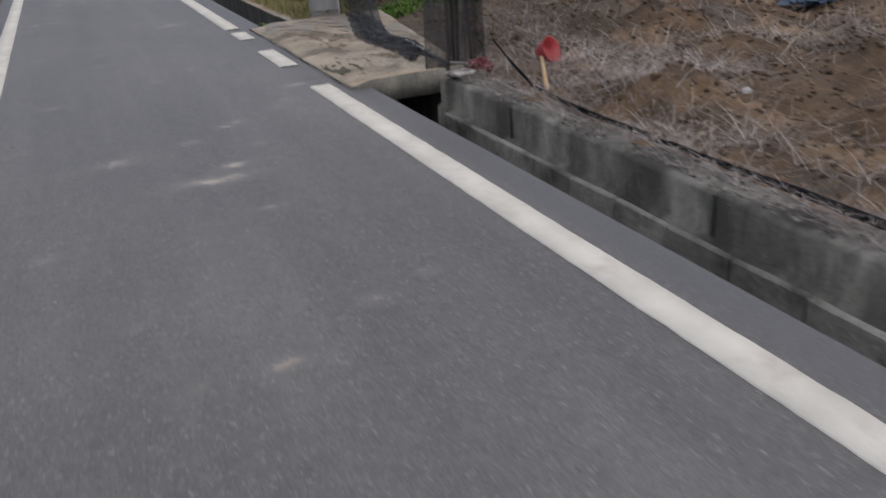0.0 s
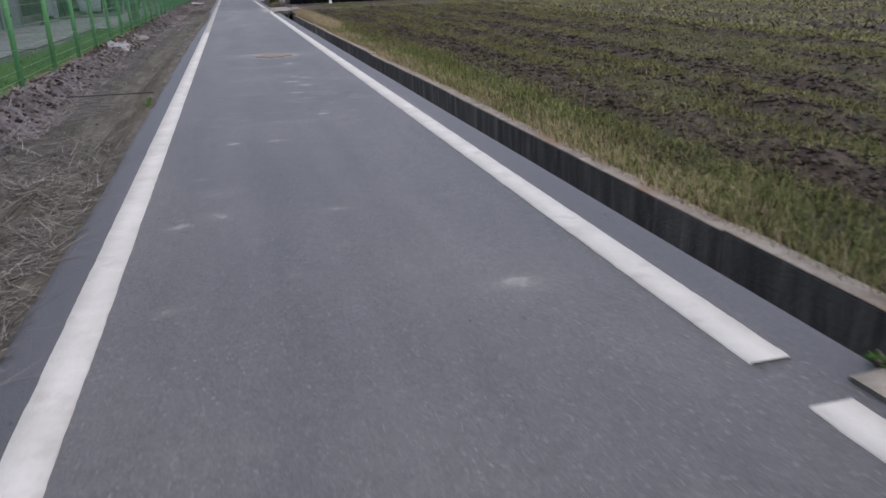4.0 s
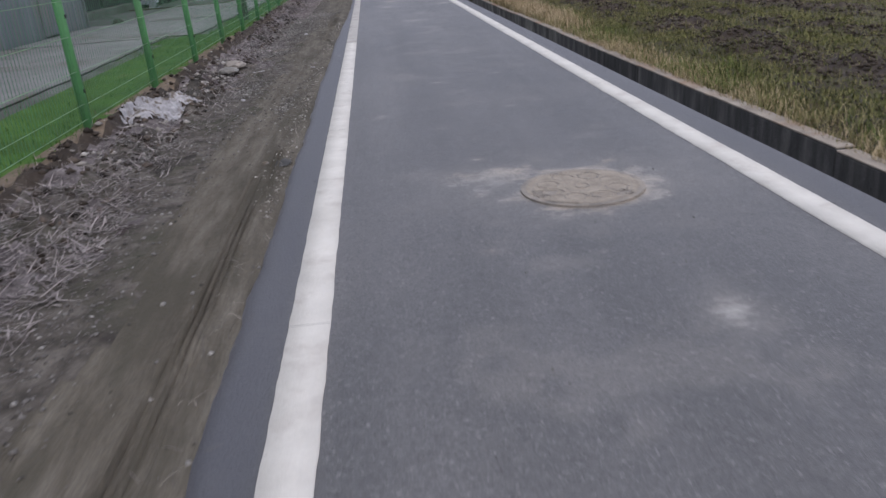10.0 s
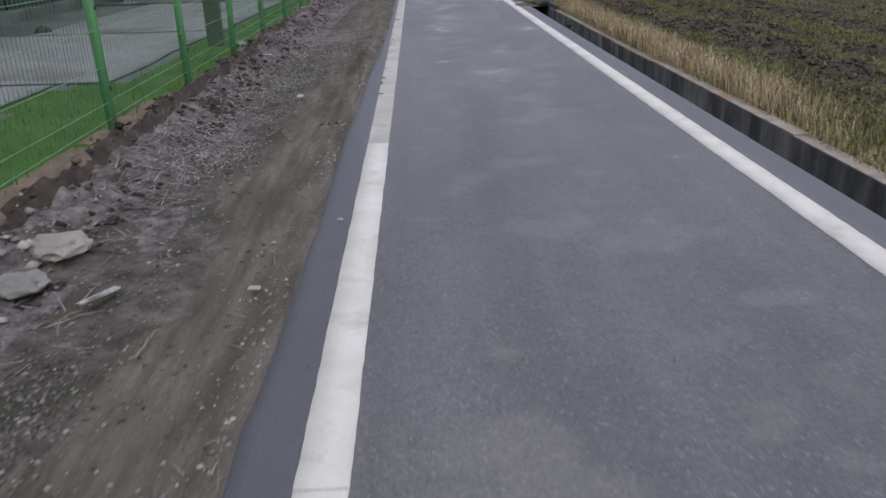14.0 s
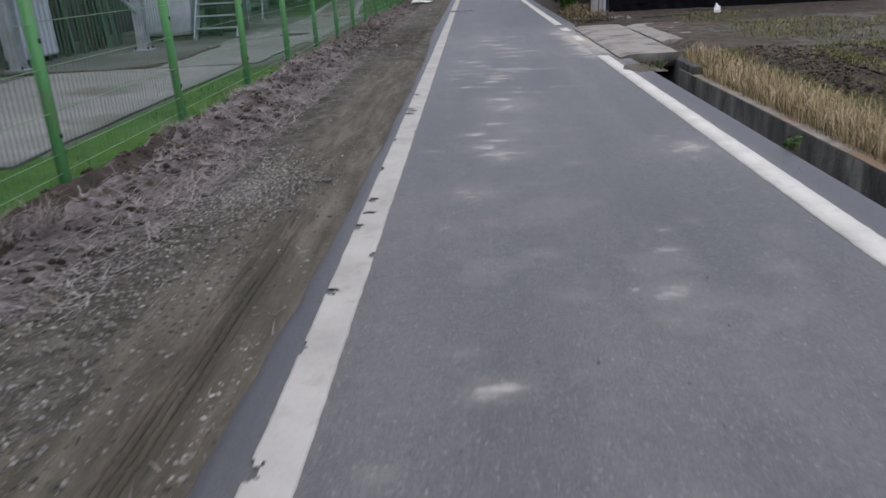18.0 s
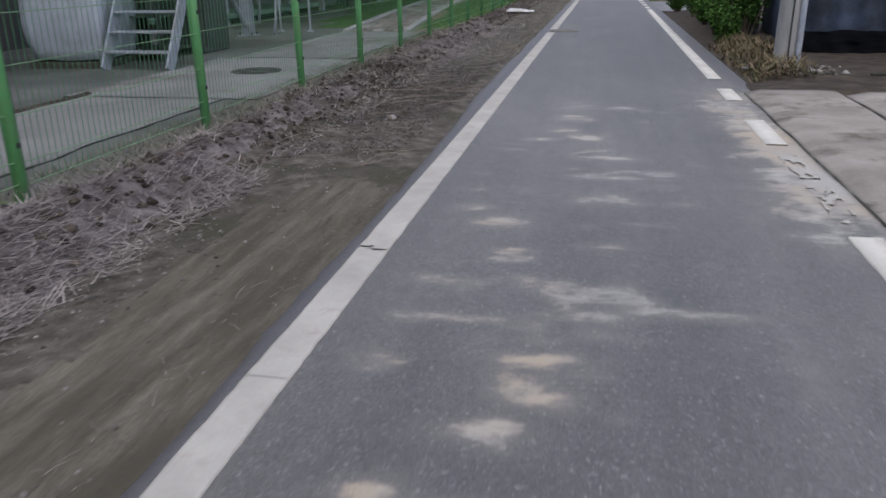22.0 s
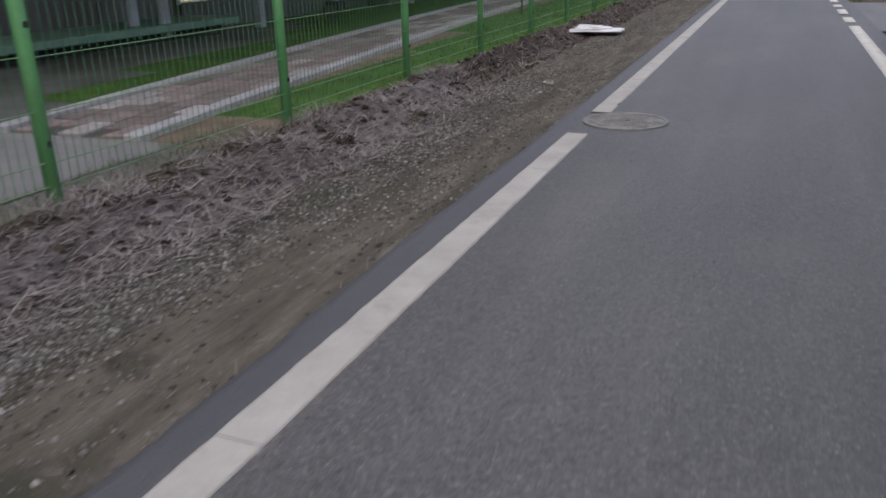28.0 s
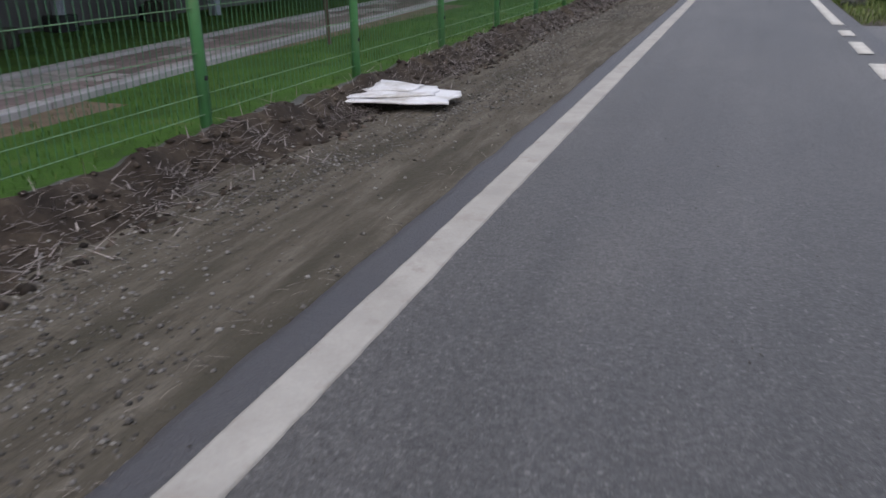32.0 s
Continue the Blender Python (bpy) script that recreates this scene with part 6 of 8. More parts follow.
# ---- sheds and steel frame beyond the fence ----
def ribbed_wall(name, x, y0, y1, z0, z1, mat, parent, pitch=0.2):
    """Sheet wall facing +x with trapezoid ribs."""
    pts = []
    y = y0
    while y < y1:
        pts += [(y, 0.0), (y + pitch * 0.55, 0.0), (y + pitch * 0.65, 0.007), (y + pitch * 0.9, 0.007)]
        y += pitch
    pts.append((y1, 0.0))
    V = [(x + d, yy, z) for yy, d in pts for z in (z0, z1)] + [(x - 0.12, yy, z) for yy, d in pts for z in (z0, z1)]
    n = len(pts)
    F = [(2 * i, 2 * i + 2, 2 * i + 3, 2 * i + 1) for i in range(n - 1)]
    F += [(2 * n + 2 * i + 1, 2 * n + 2 * i + 3, 2 * n + 2 * i + 2, 2 * n + 2 * i) for i in range(n - 1)]
    F += [(2 * i + 1, 2 * i + 3, 2 * n + 2 * i + 3, 2 * n + 2 * i + 1) for i in range(n - 1)]
    return link_mesh(name, raw_mesh(name, V, F), mat, parent)


def window(parent, x, y, z, w, h, lit=False):
    f = bmesh.new()
    t = 0.05
    for c, s in (((0, 0, h / 2), (0.06, w + t, t)), ((0, 0, -h / 2), (0.06, w + t, t)), ((0, w / 2, 0), (0.06, t, h)), ((0, -w / 2, 0), (0.06, t, h)), ((0, 0, 0), (0.05, t * 0.7, h))):
        add_box(f, (x + c[0], y + c[1], z + c[2]), s, bevel=0.004)
    fr = part("window_frame", f, M_WINDOW_FRAME if lit else M_STEEL, parent)
    for k in (-1, 1):
        part("pane", box_bm((x - 0.012, y + k * w / 4, z), (0.012, w / 2 - t * 0.6, h - t * 0.6)), M_LIT if lit else M_GLASS, fr)


works = thing("factory_building", "long grey metal-clad factory with lit windows behind the fence", "factory")
# walls before y 53 carry the dim open shed's shade in their darker colour
ribbed_wall("wall", -6.75, 8.0, 42.0, 0.05, 5.2, M_CLADDING, works)
ribbed_wall("wall", -7.75, 42.0, 53.0, 0.05, 5.2, M_CLADDING, works)
ribbed_wall("wall", -7.75, 53.0, 96.0, 0.05, 5.2, M_RENDERED, works)
part("wall", box_bm((-7.25, 42.0, 2.6), (1.0, 0.12, 5.1)), M_CLADDING, works)
part("roof", box_bm((-12.0, 52, 5.3), (11.2, 90, 0.18), bevel=0.03), M_ROOF, works)
part("ledge", box_bm((-7.1, 54.7, 0.32), (1.2, 7.0, 0.1), bevel=0.015), M_LEDGE, works, "green painted concrete ledge")
# dark block stands for the shaded gap below the ledge
part("ledge_shade", box_bm((-7.25, 54.7, 0.16), (0.85, 6.9, 0.24)), M_DARK, works)
part("wall_base", box_bm((-7.62, 68, 0.3), (0.14, 19.5, 0.5), bevel=0.02), M_RENDERED, works)
part("plinth", box_bm((-6.6, 25, 0.16), (0.3, 33.5, 0.3), bevel=0.02), M_YARD, works)
for yy, z, lit in ((58.6, 0.8, True), (61.2, 0.8, True), (64.6, 0.8, False), (67.6, 0.8, False), (70.5, 0.8, True), (54.2, 1.0, False)):
    window(works, -7.7, yy, z, 0.68, 0.5, lit)
for xx, yy in ((-6.9, 56.35), (-6.75, 56.8), (-7.2, 62.4), (-7.2, 64.2), (-7.2, 68.6)):
    part("downpipe", rod_bm((xx, yy, 0.2), (xx, yy, 5.1), 0.085, seg=12), M_STEEL, works)
    if yy > 60:
        part("pipe_foot", box_bm((xx, yy, 0.22), (0.3, 0.34, 0.22), bevel=0.02), M_DARK, works)
# flat dark sheets stand for the shaded inside of open bays
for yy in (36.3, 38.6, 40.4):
    part("dark_bay_sheet", box_bm((-6.71, yy, 1.2), (0.04, 1.5, 2.3)), M_DARK, works)
part("yellow_board", box_bm((-6.66, 29.9, 1.42), (0.05, 0.62, 0.5), bevel=0.01), M_YELLOW, works)
part("yellow_board", box_bm((-6.66, 31.0, 1.42), (0.05, 0.62, 0.5), bevel=0.01), M_YELLOW, works)
part("yellow_board", box_bm((-6.66, 36.4, 1.5), (0.05, 0.35, 0.5), bevel=0.01), M_YELLOW, works)

shed = thing("storage_shed", "pale grey sheet-metal shed with a closed door", "shed")
ribbed_wall("wall", -5.75, 30.9, 35.3, 0.1, 2.7, M_SHED, shed, 0.26)
part("gable", box_bm((-6.2, 30.88, 1.4), (1.0, 0.06, 2.6)), M_SHED, shed)
part("gable", box_bm((-6.2, 35.32, 1.4), (1.0, 0.06, 2.6)), M_SHED, shed)
part("roof", box_bm((-6.2, 33.1, 2.76), (1.3, 4.8, 0.1), bevel=0.02), M_ROOF, shed)
dr = part("door", box_bm((-5.715, 33.4, 1.15), (0.05, 1.0, 2.0), bevel=0.01), M_SHED, shed)
part("door_handle", box_bm((-5.68, 33.75, 1.1), (0.04, 0.03, 0.12), bevel=0.005), M_DARK, dr)
part("notice", box_bm((-5.685, 33.3, 1.7), (0.008, 0.2, 0.28)), M_WHITE_BAG, dr)
litter("stone", -5.2, 35.7, 0.15, (0.12, 0.1, 0.08), M_DARKPOST, "dark stone beside the metal shed", "stone", 61)


def steel_column(x, yy, h, label):
    t = thing("steel_column", label, "column", pose(x, yy, 0.1), "frame columns")
    bm = bmesh.new()
    add_box(bm, (0, 0, h / 2), (0.012, 0.17, h))
    for k in (-1, 1):
        add_box(bm, (0, k * 0.085, h / 2), (0.17, 0.014, h))
    part("profile", bm, M_STEEL, t)
    part("base_plate", box_bm((0, 0, 0.03), (0.3, 0.3, 0.025), bevel=0.004), M_STEEL, t)
    for a in (-1, 1):
        for b in (-1, 1):
            part("anchor_bolt", rod_bm((a * 0.11, b * 0.11, 0.04), (a * 0.11, b * 0.11, 0.08), 0.014, seg=6), M_DARK, t)
    return t


for x, yy in ((-5.05, 44.05), (-5.1, 50.6), (-5.9, 41.6), (-5.2, 57.0), (-5.2, 63.5), (-5.2, 70.0), (-5.2, 76.5), (-5.2, 83)):
    if yy < 52:
        steel_column(x, yy, 3.3, "galvanised steel H-column of the canopy")
brace = thing("bracing", "diagonal galvanised brace between steel columns", "brace")
part("rod", rod_bm((-5.05, 43.95, 0.75), (-5.6, 41.7, 2.6), 0.035, seg=10), M_STEEL, brace)
part("rod", rod_bm((-5.1, 50.5, 0.3), (-5.1, 48.6, 2.4), 0.04, seg=10), M_STEEL, brace)
part("rod", rod_bm((-5.05, 44.1, 1.0), (-5.05, 46.3, 2.6), 0.02, seg=8), M_STEEL, brace)
canopy = thing("canopy", "orange-edged canopy over the factory yard", "canopy")
part("roof_sheet", box_bm((-5.7, 71.5, 3.5), (4.2, 39, 0.1), bevel=0.02), M_ROOF, canopy)
part("fascia", box_bm((-3.56, 66, 3.25), (0.08, 50, 0.85), bevel=0.02), M_ORANGE, canopy, "orange fascia")
for i in range(9):
    part("column", box_bm((-6.7, 43.5 + 6.0 * i + 9.5, 1.75), (0.14, 0.14, 3.4), bevel=0.01), M_STEEL, canopy)
for i in range(12):
    part("bracket", box_bm((-3.7, 43 + 4.2 * i, 2.72), (0.09, 0.09, 0.4), bevel=0.008), M_STEEL, canopy)
part("pipe_run", rod_bm((-3.75, 42, 2.6), (-3.75, 90, 2.6), 0.07, seg=12), M_STEEL, canopy)
part("pipe_run", rod_bm((-3.95, 42, 2.2), (-3.95, 90, 2.2), 0.05, seg=12), M_STEEL, canopy)

loop_pipe = tagged(part("pipe_hoop", tube_bm([(-4.75, 50.9, 0.12), (-4.73, 51.0, 0.4)] + [(-4.73 - 0.16 + 0.16 * math.cos(a), 51.05, 0.75 + 0.0 * a + 0.3 * math.sin(a)) for a in [i * math.pi / 10 for i in range(11)]] + [(-5.05, 51.0, 0.3)], 0.025, 8), M_STEEL, None, "", True), "bent galvanised pipe hoop beside the column", "pipe")
for x, yy in ((-4.86, 51.5), (-4.26, 51.45)):
    t = thing("thin_post", "thin grey steel post standing on the yard edge", "post", pose(x, yy, 0.1), "thin posts")
    part("tube", rod_bm((0, 0, 0), (0, 0, 1.9), 0.022, seg=8), M_STEEL, t)
    part("foot", rod_bm((0, 0, 0), (0, 0, 0.05), 0.06, seg=10), M_STEEL, t)

panel_board = thing("metal_cabinet", "pale blue-grey metal cabinet on short feet beside the steel frame", "cabinet", pose(-6.25, 42.65, 0.08))
part("body", box_bm((0, 0, 0.6), (0.3, 1.1, 0.95), bevel=0.03), M_BULK, panel_board)
for k in (-1, 1):
    part("foot", box_bm((0, k * 0.3, 0.15), (0.2, 0.06, 0.32), bevel=0.006), M_DARK, panel_board)

bulk = thing("bulk_bag", "full pale blue-grey woven bulk bag on a pallet", "bulk bag", pose(-5.35, 46.3, 0.05, 0, 0, 8))
bm = bmesh.new()
add_box(bm, (0, 0, 0.72), (0.85, 0.9, 1.1))
bmesh.ops.subdivide_edges(bm, edges=bm.edges[:], cuts=9, use_grid_fill=True)
for v in bm.verts:
    h = (v.co.z - 0.22) / 1.0
    bulge = 1 + 0.16 * math.sin(max(0, min(1, h)) * math.pi) - 0.12 * max(0, h - 0.8) * 4
    v.co.x *= bulge
    v.co.y *= bulge
    v.co += Vector((1, 1, 0.3)) * 0.03 * noise.noise(v.co * 3.2)
part("bag", bm, M_BULK, bulk, smooth=True)
for a in (-1, 1):
    for b in (-1, 1):
        part("loop", tube_bm([(a * 0.36, b * 0.38, 1.12), (a * 0.33, b * 0.35, 1.45), (a * 0.1, b * 0.1, 1.85)], 0.022, 6), M_TARP, bulk)
part("pallet", box_bm((0, 0, 0.08), (0.95, 0.95, 0.13), bevel=0.01), M_DARKPOST, bulk)

stairs = thing("steel_stairs", "grey steel stair flight up to the canopy platform", "stairs", pose(-4.3, 45.72, 0.12, 0, 0, 0))
for k in (-0.42, 0.42):
    bm = bmesh.new()
    ang = math.atan2(2.0, 1.25)
    add_box(bm, (k, 0.625, 1.0), (0.03, 2.36, 0.17), Matrix.Rotation(ang, 3, "X"), 0.004)
    part("stringer", bm, M_STEEL, stairs)
for i in range(9):
    part("tread", box_bm((0, 0.13 + 0.139 * i, 0.2 + 0.222 * i), (0.8, 0.2, 0.025), bevel=0.004), M_STEEL, stairs)

rack = thing("wire_rack", "dark wire-sided rack standing under the canopy", "rack", pose(-4.5, 46.65, 0.12))
for a in (0.0, -0.7):
    for b in (0.0, 0.88):
        part("upright", box_bm((a, b, 0.95), (0.05, 0.05, 1.9), bevel=0.006), M_RACK, rack)
for z in (0.12, 0.55, 1.0, 1.45, 1.88):
    part("shelf", box_bm((-0.35, 0.44, z), (0.68, 0.84, 0.025), bevel=0.004), M_RACK, rack)
for i in range(13):
    part("bar", rod_bm((0.03, 0.06 + i * 0.063, 0.1), (0.03, 0.06 + i * 0.063, 1.88), 0.006, seg=6), M_RACK, rack)
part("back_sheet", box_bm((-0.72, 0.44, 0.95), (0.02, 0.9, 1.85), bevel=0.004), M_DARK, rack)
cab = thing("grey_cabinet", "dark grey-green metal cabinet under the canopy", "cabinet", pose(-4.75, 48.0, 0.12))
part("body", box_bm((0, 0, 0.95), (0.7, 0.8, 1.9), bevel=0.02), M_RACK, cab)
dr = part("door", box_bm((0.36, 0, 0.95), (0.025, 0.7, 1.7), bevel=0.008), M_RACK, cab)
part("door_handle", box_bm((0.385, 0.26, 1.0), (0.03, 0.025, 0.14), bevel=0.005), M_STEEL, dr)
pipes = thing("pipe_stack", "upright grey and green pipes leaning in a dark row", "pipe stack", pose(-6.3, 43.4, 0.1))
rq = random.Random(9)
for i in range(22):
    x0, y0 = rq.uniform(-0.2, 0.25), 0.105 * i
    part("pipe", rod_bm((x0, y0, 0.0), (x0 - 0.2, y0 + rq.uniform(-0.12, 0.12), rq.uniform(1.9, 2.8)), rq.uniform(0.025, 0.05), seg=8), rq.choice((M_RACK, M_CLADDING, M_LEDGE_DARK, M_DARK)), pipes)
for x, yy, s, n in ((-6.9, 64.0, 0.3, 1), (-6.4, 60.8, 0.22, 2), (-6.9, 58.0, 0.25, 3)):
    b = part("concrete_block", box_bm((0, 0, s / 2), (s, s * 1.6, s), bevel=0.02), M_DARKPOST)
    b.matrix_world = pose(x, yy, 0.11, 0, 0, n * 17)
    tagged(b, "dark square block at the foot of the factory wall", "block")

# ---- black shed by the second culvert ----
hut = thing("farm_shed", "low farm shed wrapped in black shade cloth and blue tarp", "shed", pose(3.75, 49.2, 0.03, 0, 0, -3))


def draped(name, x0, x1, z1, mat, seed, y=0.0, billow=0.08):
    n, m = 46, 26
    u, v = np.linspace(0, 1, n), np.linspace(0, 1, m)
    U, W2 = np.meshgrid(u, v)
    X = x0 + (x1 - x0) * U
    top = z1 + 0.12 * (fbm(U * 5, U * 0, seed, 3) - 0.5)
    Z = W2 * top
    Y = y - billow * fbm(U * 6, W2 * 3, seed, 4) + 0.04 * np.sin(U * 40 + 3 * W2) * (1 - W2) * 0.6
    V = np.stack([X.ravel(), Y.ravel(), Z.ravel()], 1)
    V = np.concatenate([V, V + [0, 0.05, 0]])
    idx = np.arange(n * m).reshape(m, n)
    q = np.stack([idx[:-1, :-1], idx[:-1, 1:], idx[1:, 1:], idx[1:, :-1]], -1).reshape(-1, 4)
    return link_mesh(name, raw_mesh(name, V, np.concatenate([q, q[:, ::-1] + n * m]), True), mat, hut)


draped("tarp", 0.0, 1.95, 2.3, M_TARP, 5)
draped("ground_skirt", -0.02, 2.0, 0.3, M_NET_SOLID, 15, -0.08, 0.06)
draped("black_cloth", 1.85, 5.6, 2.42, M_NET_SOLID, 9, -0.06, 0.14)
part("side_wall", box_bm((0.02, 2.0, 1.15), (0.05, 4.0, 2.25)), M_TARP, hut)
part("side_wall", box_bm((5.55, 2.0, 1.15), (0.05, 4.0, 2.25)), M_NET_SOLID, hut)
part("back_wall", box_bm((2.8, 4.0, 1.15), (5.5, 0.05, 2.25)), M_NET_SOLID, hut)
bm = bmesh.new()
prof = [(0, 2.2), (1.8, 2.3), (1.9, 2.42), (2.6, 2.62), (3.8, 2.72), (5.0, 2.55), (5.65, 2.3)]
va = [bm.verts.new((x, -0.15, z)) for x, z in prof]
vb = [bm.verts.new((x, 4.1, z + 0.1)) for x, z in prof]
vc = [bm.verts.new((x, -0.15, z - 0.12)) for x, z in prof]
for i in range(len(prof) - 1):
    bm.faces.new((va[i], va[i + 1], vb[i + 1], vb[i]))
    bm.faces.new((vc[i], vc[i + 1], va[i + 1], va[i]))
part("roof", bm, M_NET_SOLID, hut)
part("roof_tarp", crumple((0.75, 0.25, 0.16), 71), M_WHITE_BAG, hut, "bunched white sheet").matrix_local = pose(3.3, -0.05, 2.72)
part("roof_tarp", crumple((0.35, 0.2, 0.12), 73), M_BLUE, hut, "blue sheet").matrix_local = pose(0.9, -0.05, 2.38)
wf = bmesh.new()
for c, s in (((0.62, 0, 1.82), (0.85, 0.07, 0.05)), ((0.62, 0, 1.12), (0.85, 0.07, 0.05)), ((0.2, 0, 1.47), (0.05, 0.07, 0.7)), ((1.04, 0, 1.47), (0.05, 0.07, 0.7)), ((0.62, 0, 1.47), (0.035, 0.06, 0.7))):
    add_box(wf, (c[0], -0.15, c[2]), s, bevel=0.005)
fr = part("window_frame", wf, M_WINDOW_FRAME, hut)
for k in (0.41, 0.83):
    part("pane", box_bm((k, -0.135, 1.47), (0.38, 0.01, 0.66)), M_GLASS, fr)
sheet = thing("tool_store", "narrow grey sheet-metal store behind the farm shed", "shed", pose(3.44, 52.25, 0.0, 0, 0, -1))
part("side_panel", box_bm((0.01, 1.5, 1.1), (0.03, 3.0, 2.1), bevel=0.004), M_SHED, sheet)
part("front_panel", box_bm((0.16, 0, 1.1), (0.28, 0.03, 2.1), bevel=0.004), M_SHED, sheet)
part("roof", box_bm((0.14, 1.5, 2.18), (0.4, 3.2, 0.05), bevel=0.01), M_ROOF, sheet)
litter("plastic_scrap", 5.5, 46.85, 0.1, (0.06, 0.05, 0.1), M_WHITE_BAG, "white plastic scrap on the dark soil by the shed", "plastic scrap", 88)
for i, (x, yy, l, a) in enumerate(((4.2, 46.6, 0.5, 3), (4.7, 46.7, 0.45, -4), (5.6, 47.9, 0.8, 6))):
    b = part("plank", box_bm((0, 0, 0.02), (l, 0.045, 0.025), bevel=0.004), M_DARKPOST)
    b.matrix_world = pose(x, yy, 0.045, 0, 0, a)
    tagged(b, "weathered plank on the bare soil before the shed", "plank", "planks by the shed")

# crates, tarp-covered cart and small things beyond the shed
crate = thing("wooden_crate", "pale pinkish wooden slatted crate on the field edge", "crate", pose(10.2, 51.4, 0.05, 0, 0, 6))
for z in (0.12, 0.36, 0.6, 0.84):
    part("slat", box_bm((0, -0.3, z), (1.1, 0.03, 0.12), bevel=0.006), M_WOOD, crate)
    part("slat", box_bm((0, 0.3, z), (1.1, 0.03, 0.12), bevel=0.006), M_WOOD, crate)
for a in (-0.52, 0.52):
    for b in (-0.32, 0.32):
        part("corner_post", box_bm((a, b, 0.45), (0.06, 0.06, 0.9)), M_WOOD, crate)
cart = thing("handcart", "handcart covered with a blue tarpaulin", "cart", pose(12.2, 52.2, 0.05))
part("cover", crumple((0.75, 0.4, 0.3), 81), M_BLUE, cart).matrix_local = pose(0, 0, 0.95)
part("bed", box_bm((0, 0, 0.6), (1.3, 0.7, 0.12), bevel=0.02), M_DARK, cart)
for a in (-0.5, 0.5):
    part("wheel", rod_bm((a, -0.38, 0.28), (a, 0.38, 0.28), 0.28, seg=18), M_TYRE, cart)
for x, yy, s, lab, mt in ((13.2, 52.6, (0.3, 0.25, 0.22), "white feed sack beside the cart", M_WHITE_BAG), (14.6, 53.3, (0.45, 0.25, 0.14), "pale plastic sheet on the field edge", M_WHITE_BAG), (20.0, 55.6, (0.35, 0.3, 0.25), "blue plastic barrel lying on its side", M_BLUE)):
    litter("sack" if mt is M_WHITE_BAG else "barrel", x, yy, 0.2, s, mt, lab, "sack" if mt is M_WHITE_BAG else "barrel", x)
board = thing("sign_board", "small white board on two legs before the trees", "board", pose(23.4, 59.8, 0.05))
part("face", box_bm((0, 0, 0.95), (0.75, 0.04, 0.75), bevel=0.006), M_WINDOW_FRAME, board)
for a in (-0.25, 0.25):
    part("leg", box_bm((a, 0, 0.3), (0.05, 0.05, 0.6)), M_STEEL, board)
for i in range(5):
    b = part("plank", box_bm((0, 0, 0.03), (1.6, 0.12, 0.04), bevel=0.005), M_CURB_TOP)
    b.matrix_world = pose(11.5 + i * 1.4, 51.6 + 0.35 * i, 0.06, 0, 0, 10 + 4 * i)
    tagged(b, "pale plank lying along the field edge", "plank", "field planks")


# ---- trees and shrubs ----
def leaf_cloud(centres, radii, count, size, seed, squash=0.8):
    """Small bent leaves scattered through uneven clumps."""
    rs = np.random.RandomState(seed)
    k = rs.randint(0, len(centres), count)
    d = rs.normal(size=(count, 3))
    d /= np.linalg.norm(d, axis=1)[:, None]
    r = rs.uniform(0.35, 1.0, count) ** 0.5
    c = np.asarray(centres)[k] + d * (np.asarray(radii)[k] * r)[:, None] * [1, 1, squash]
    a, b = rs.normal(size=(count, 3)), rs.normal(size=(count, 3))
    a[:, 2] *= 0.6
    a /= np.linalg.norm(a, axis=1)[:, None]
    b -= (a * b).sum(1)[:, None] * a
    b /= np.linalg.norm(b, axis=1)[:, None]
    s = (size * rs.uniform(0.6, 1.3, count))[:, None]
    V = np.stack([c - a * s, c + b * s * 0.42, c + a * s, c - b * s * 0.42], 1).reshape(-1, 3)
    F = np.arange(count * 4).reshape(-1, 4)
    return V, F


def tree(x, yy, h, seed, label):
    rs = random.Random(seed)
    t = thing("orchard_tree", label, "tree", pose(x, yy, 0.0), "orchard trees")
    bm = bmesh.new()
    add_tube(bm, [(0, 0, -0.1), (0.03, 0, 0.4), (0.0, 0.05, h * 0.4), (0.06, 0.0, h * 0.75)], [0.11, 0.09, 0.07, 0.03], 8)
    cs, rr = [], []
    for i in range(9):
        a, z = rs.uniform(0, 6.28), h * rs.uniform(0.12, 0.62)
        l = h * rs.uniform(0.25, 0.42)
        tip = Vector((math.cos(a) * l, math.sin(a) * l, z + l * rs.uniform(0.4, 0.9)))
        add_tube(bm, [(0, 0, z), tip * 0.5 + Vector((0, 0, z * 0.5)), tip], [0.05, 0.03, 0.012], 5)
        for q in (0.55, 0.8, 1.0):
            cs.append(tip * q + Vector((rs.uniform(-0.3, 0.3), rs.uniform(-0.3, 0.3), z * (1 - q) + rs.uniform(-0.2, 0.25))))
            rr.append(h * rs.uniform(0.1, 0.19))
    part("trunk", bm, M_BARK, t)
    V, F = leaf_cloud(cs, rr, 3000, 0.095, seed)
    link_mesh("crown", raw_mesh("crown", V, F), M_LEAF, t)
    return t


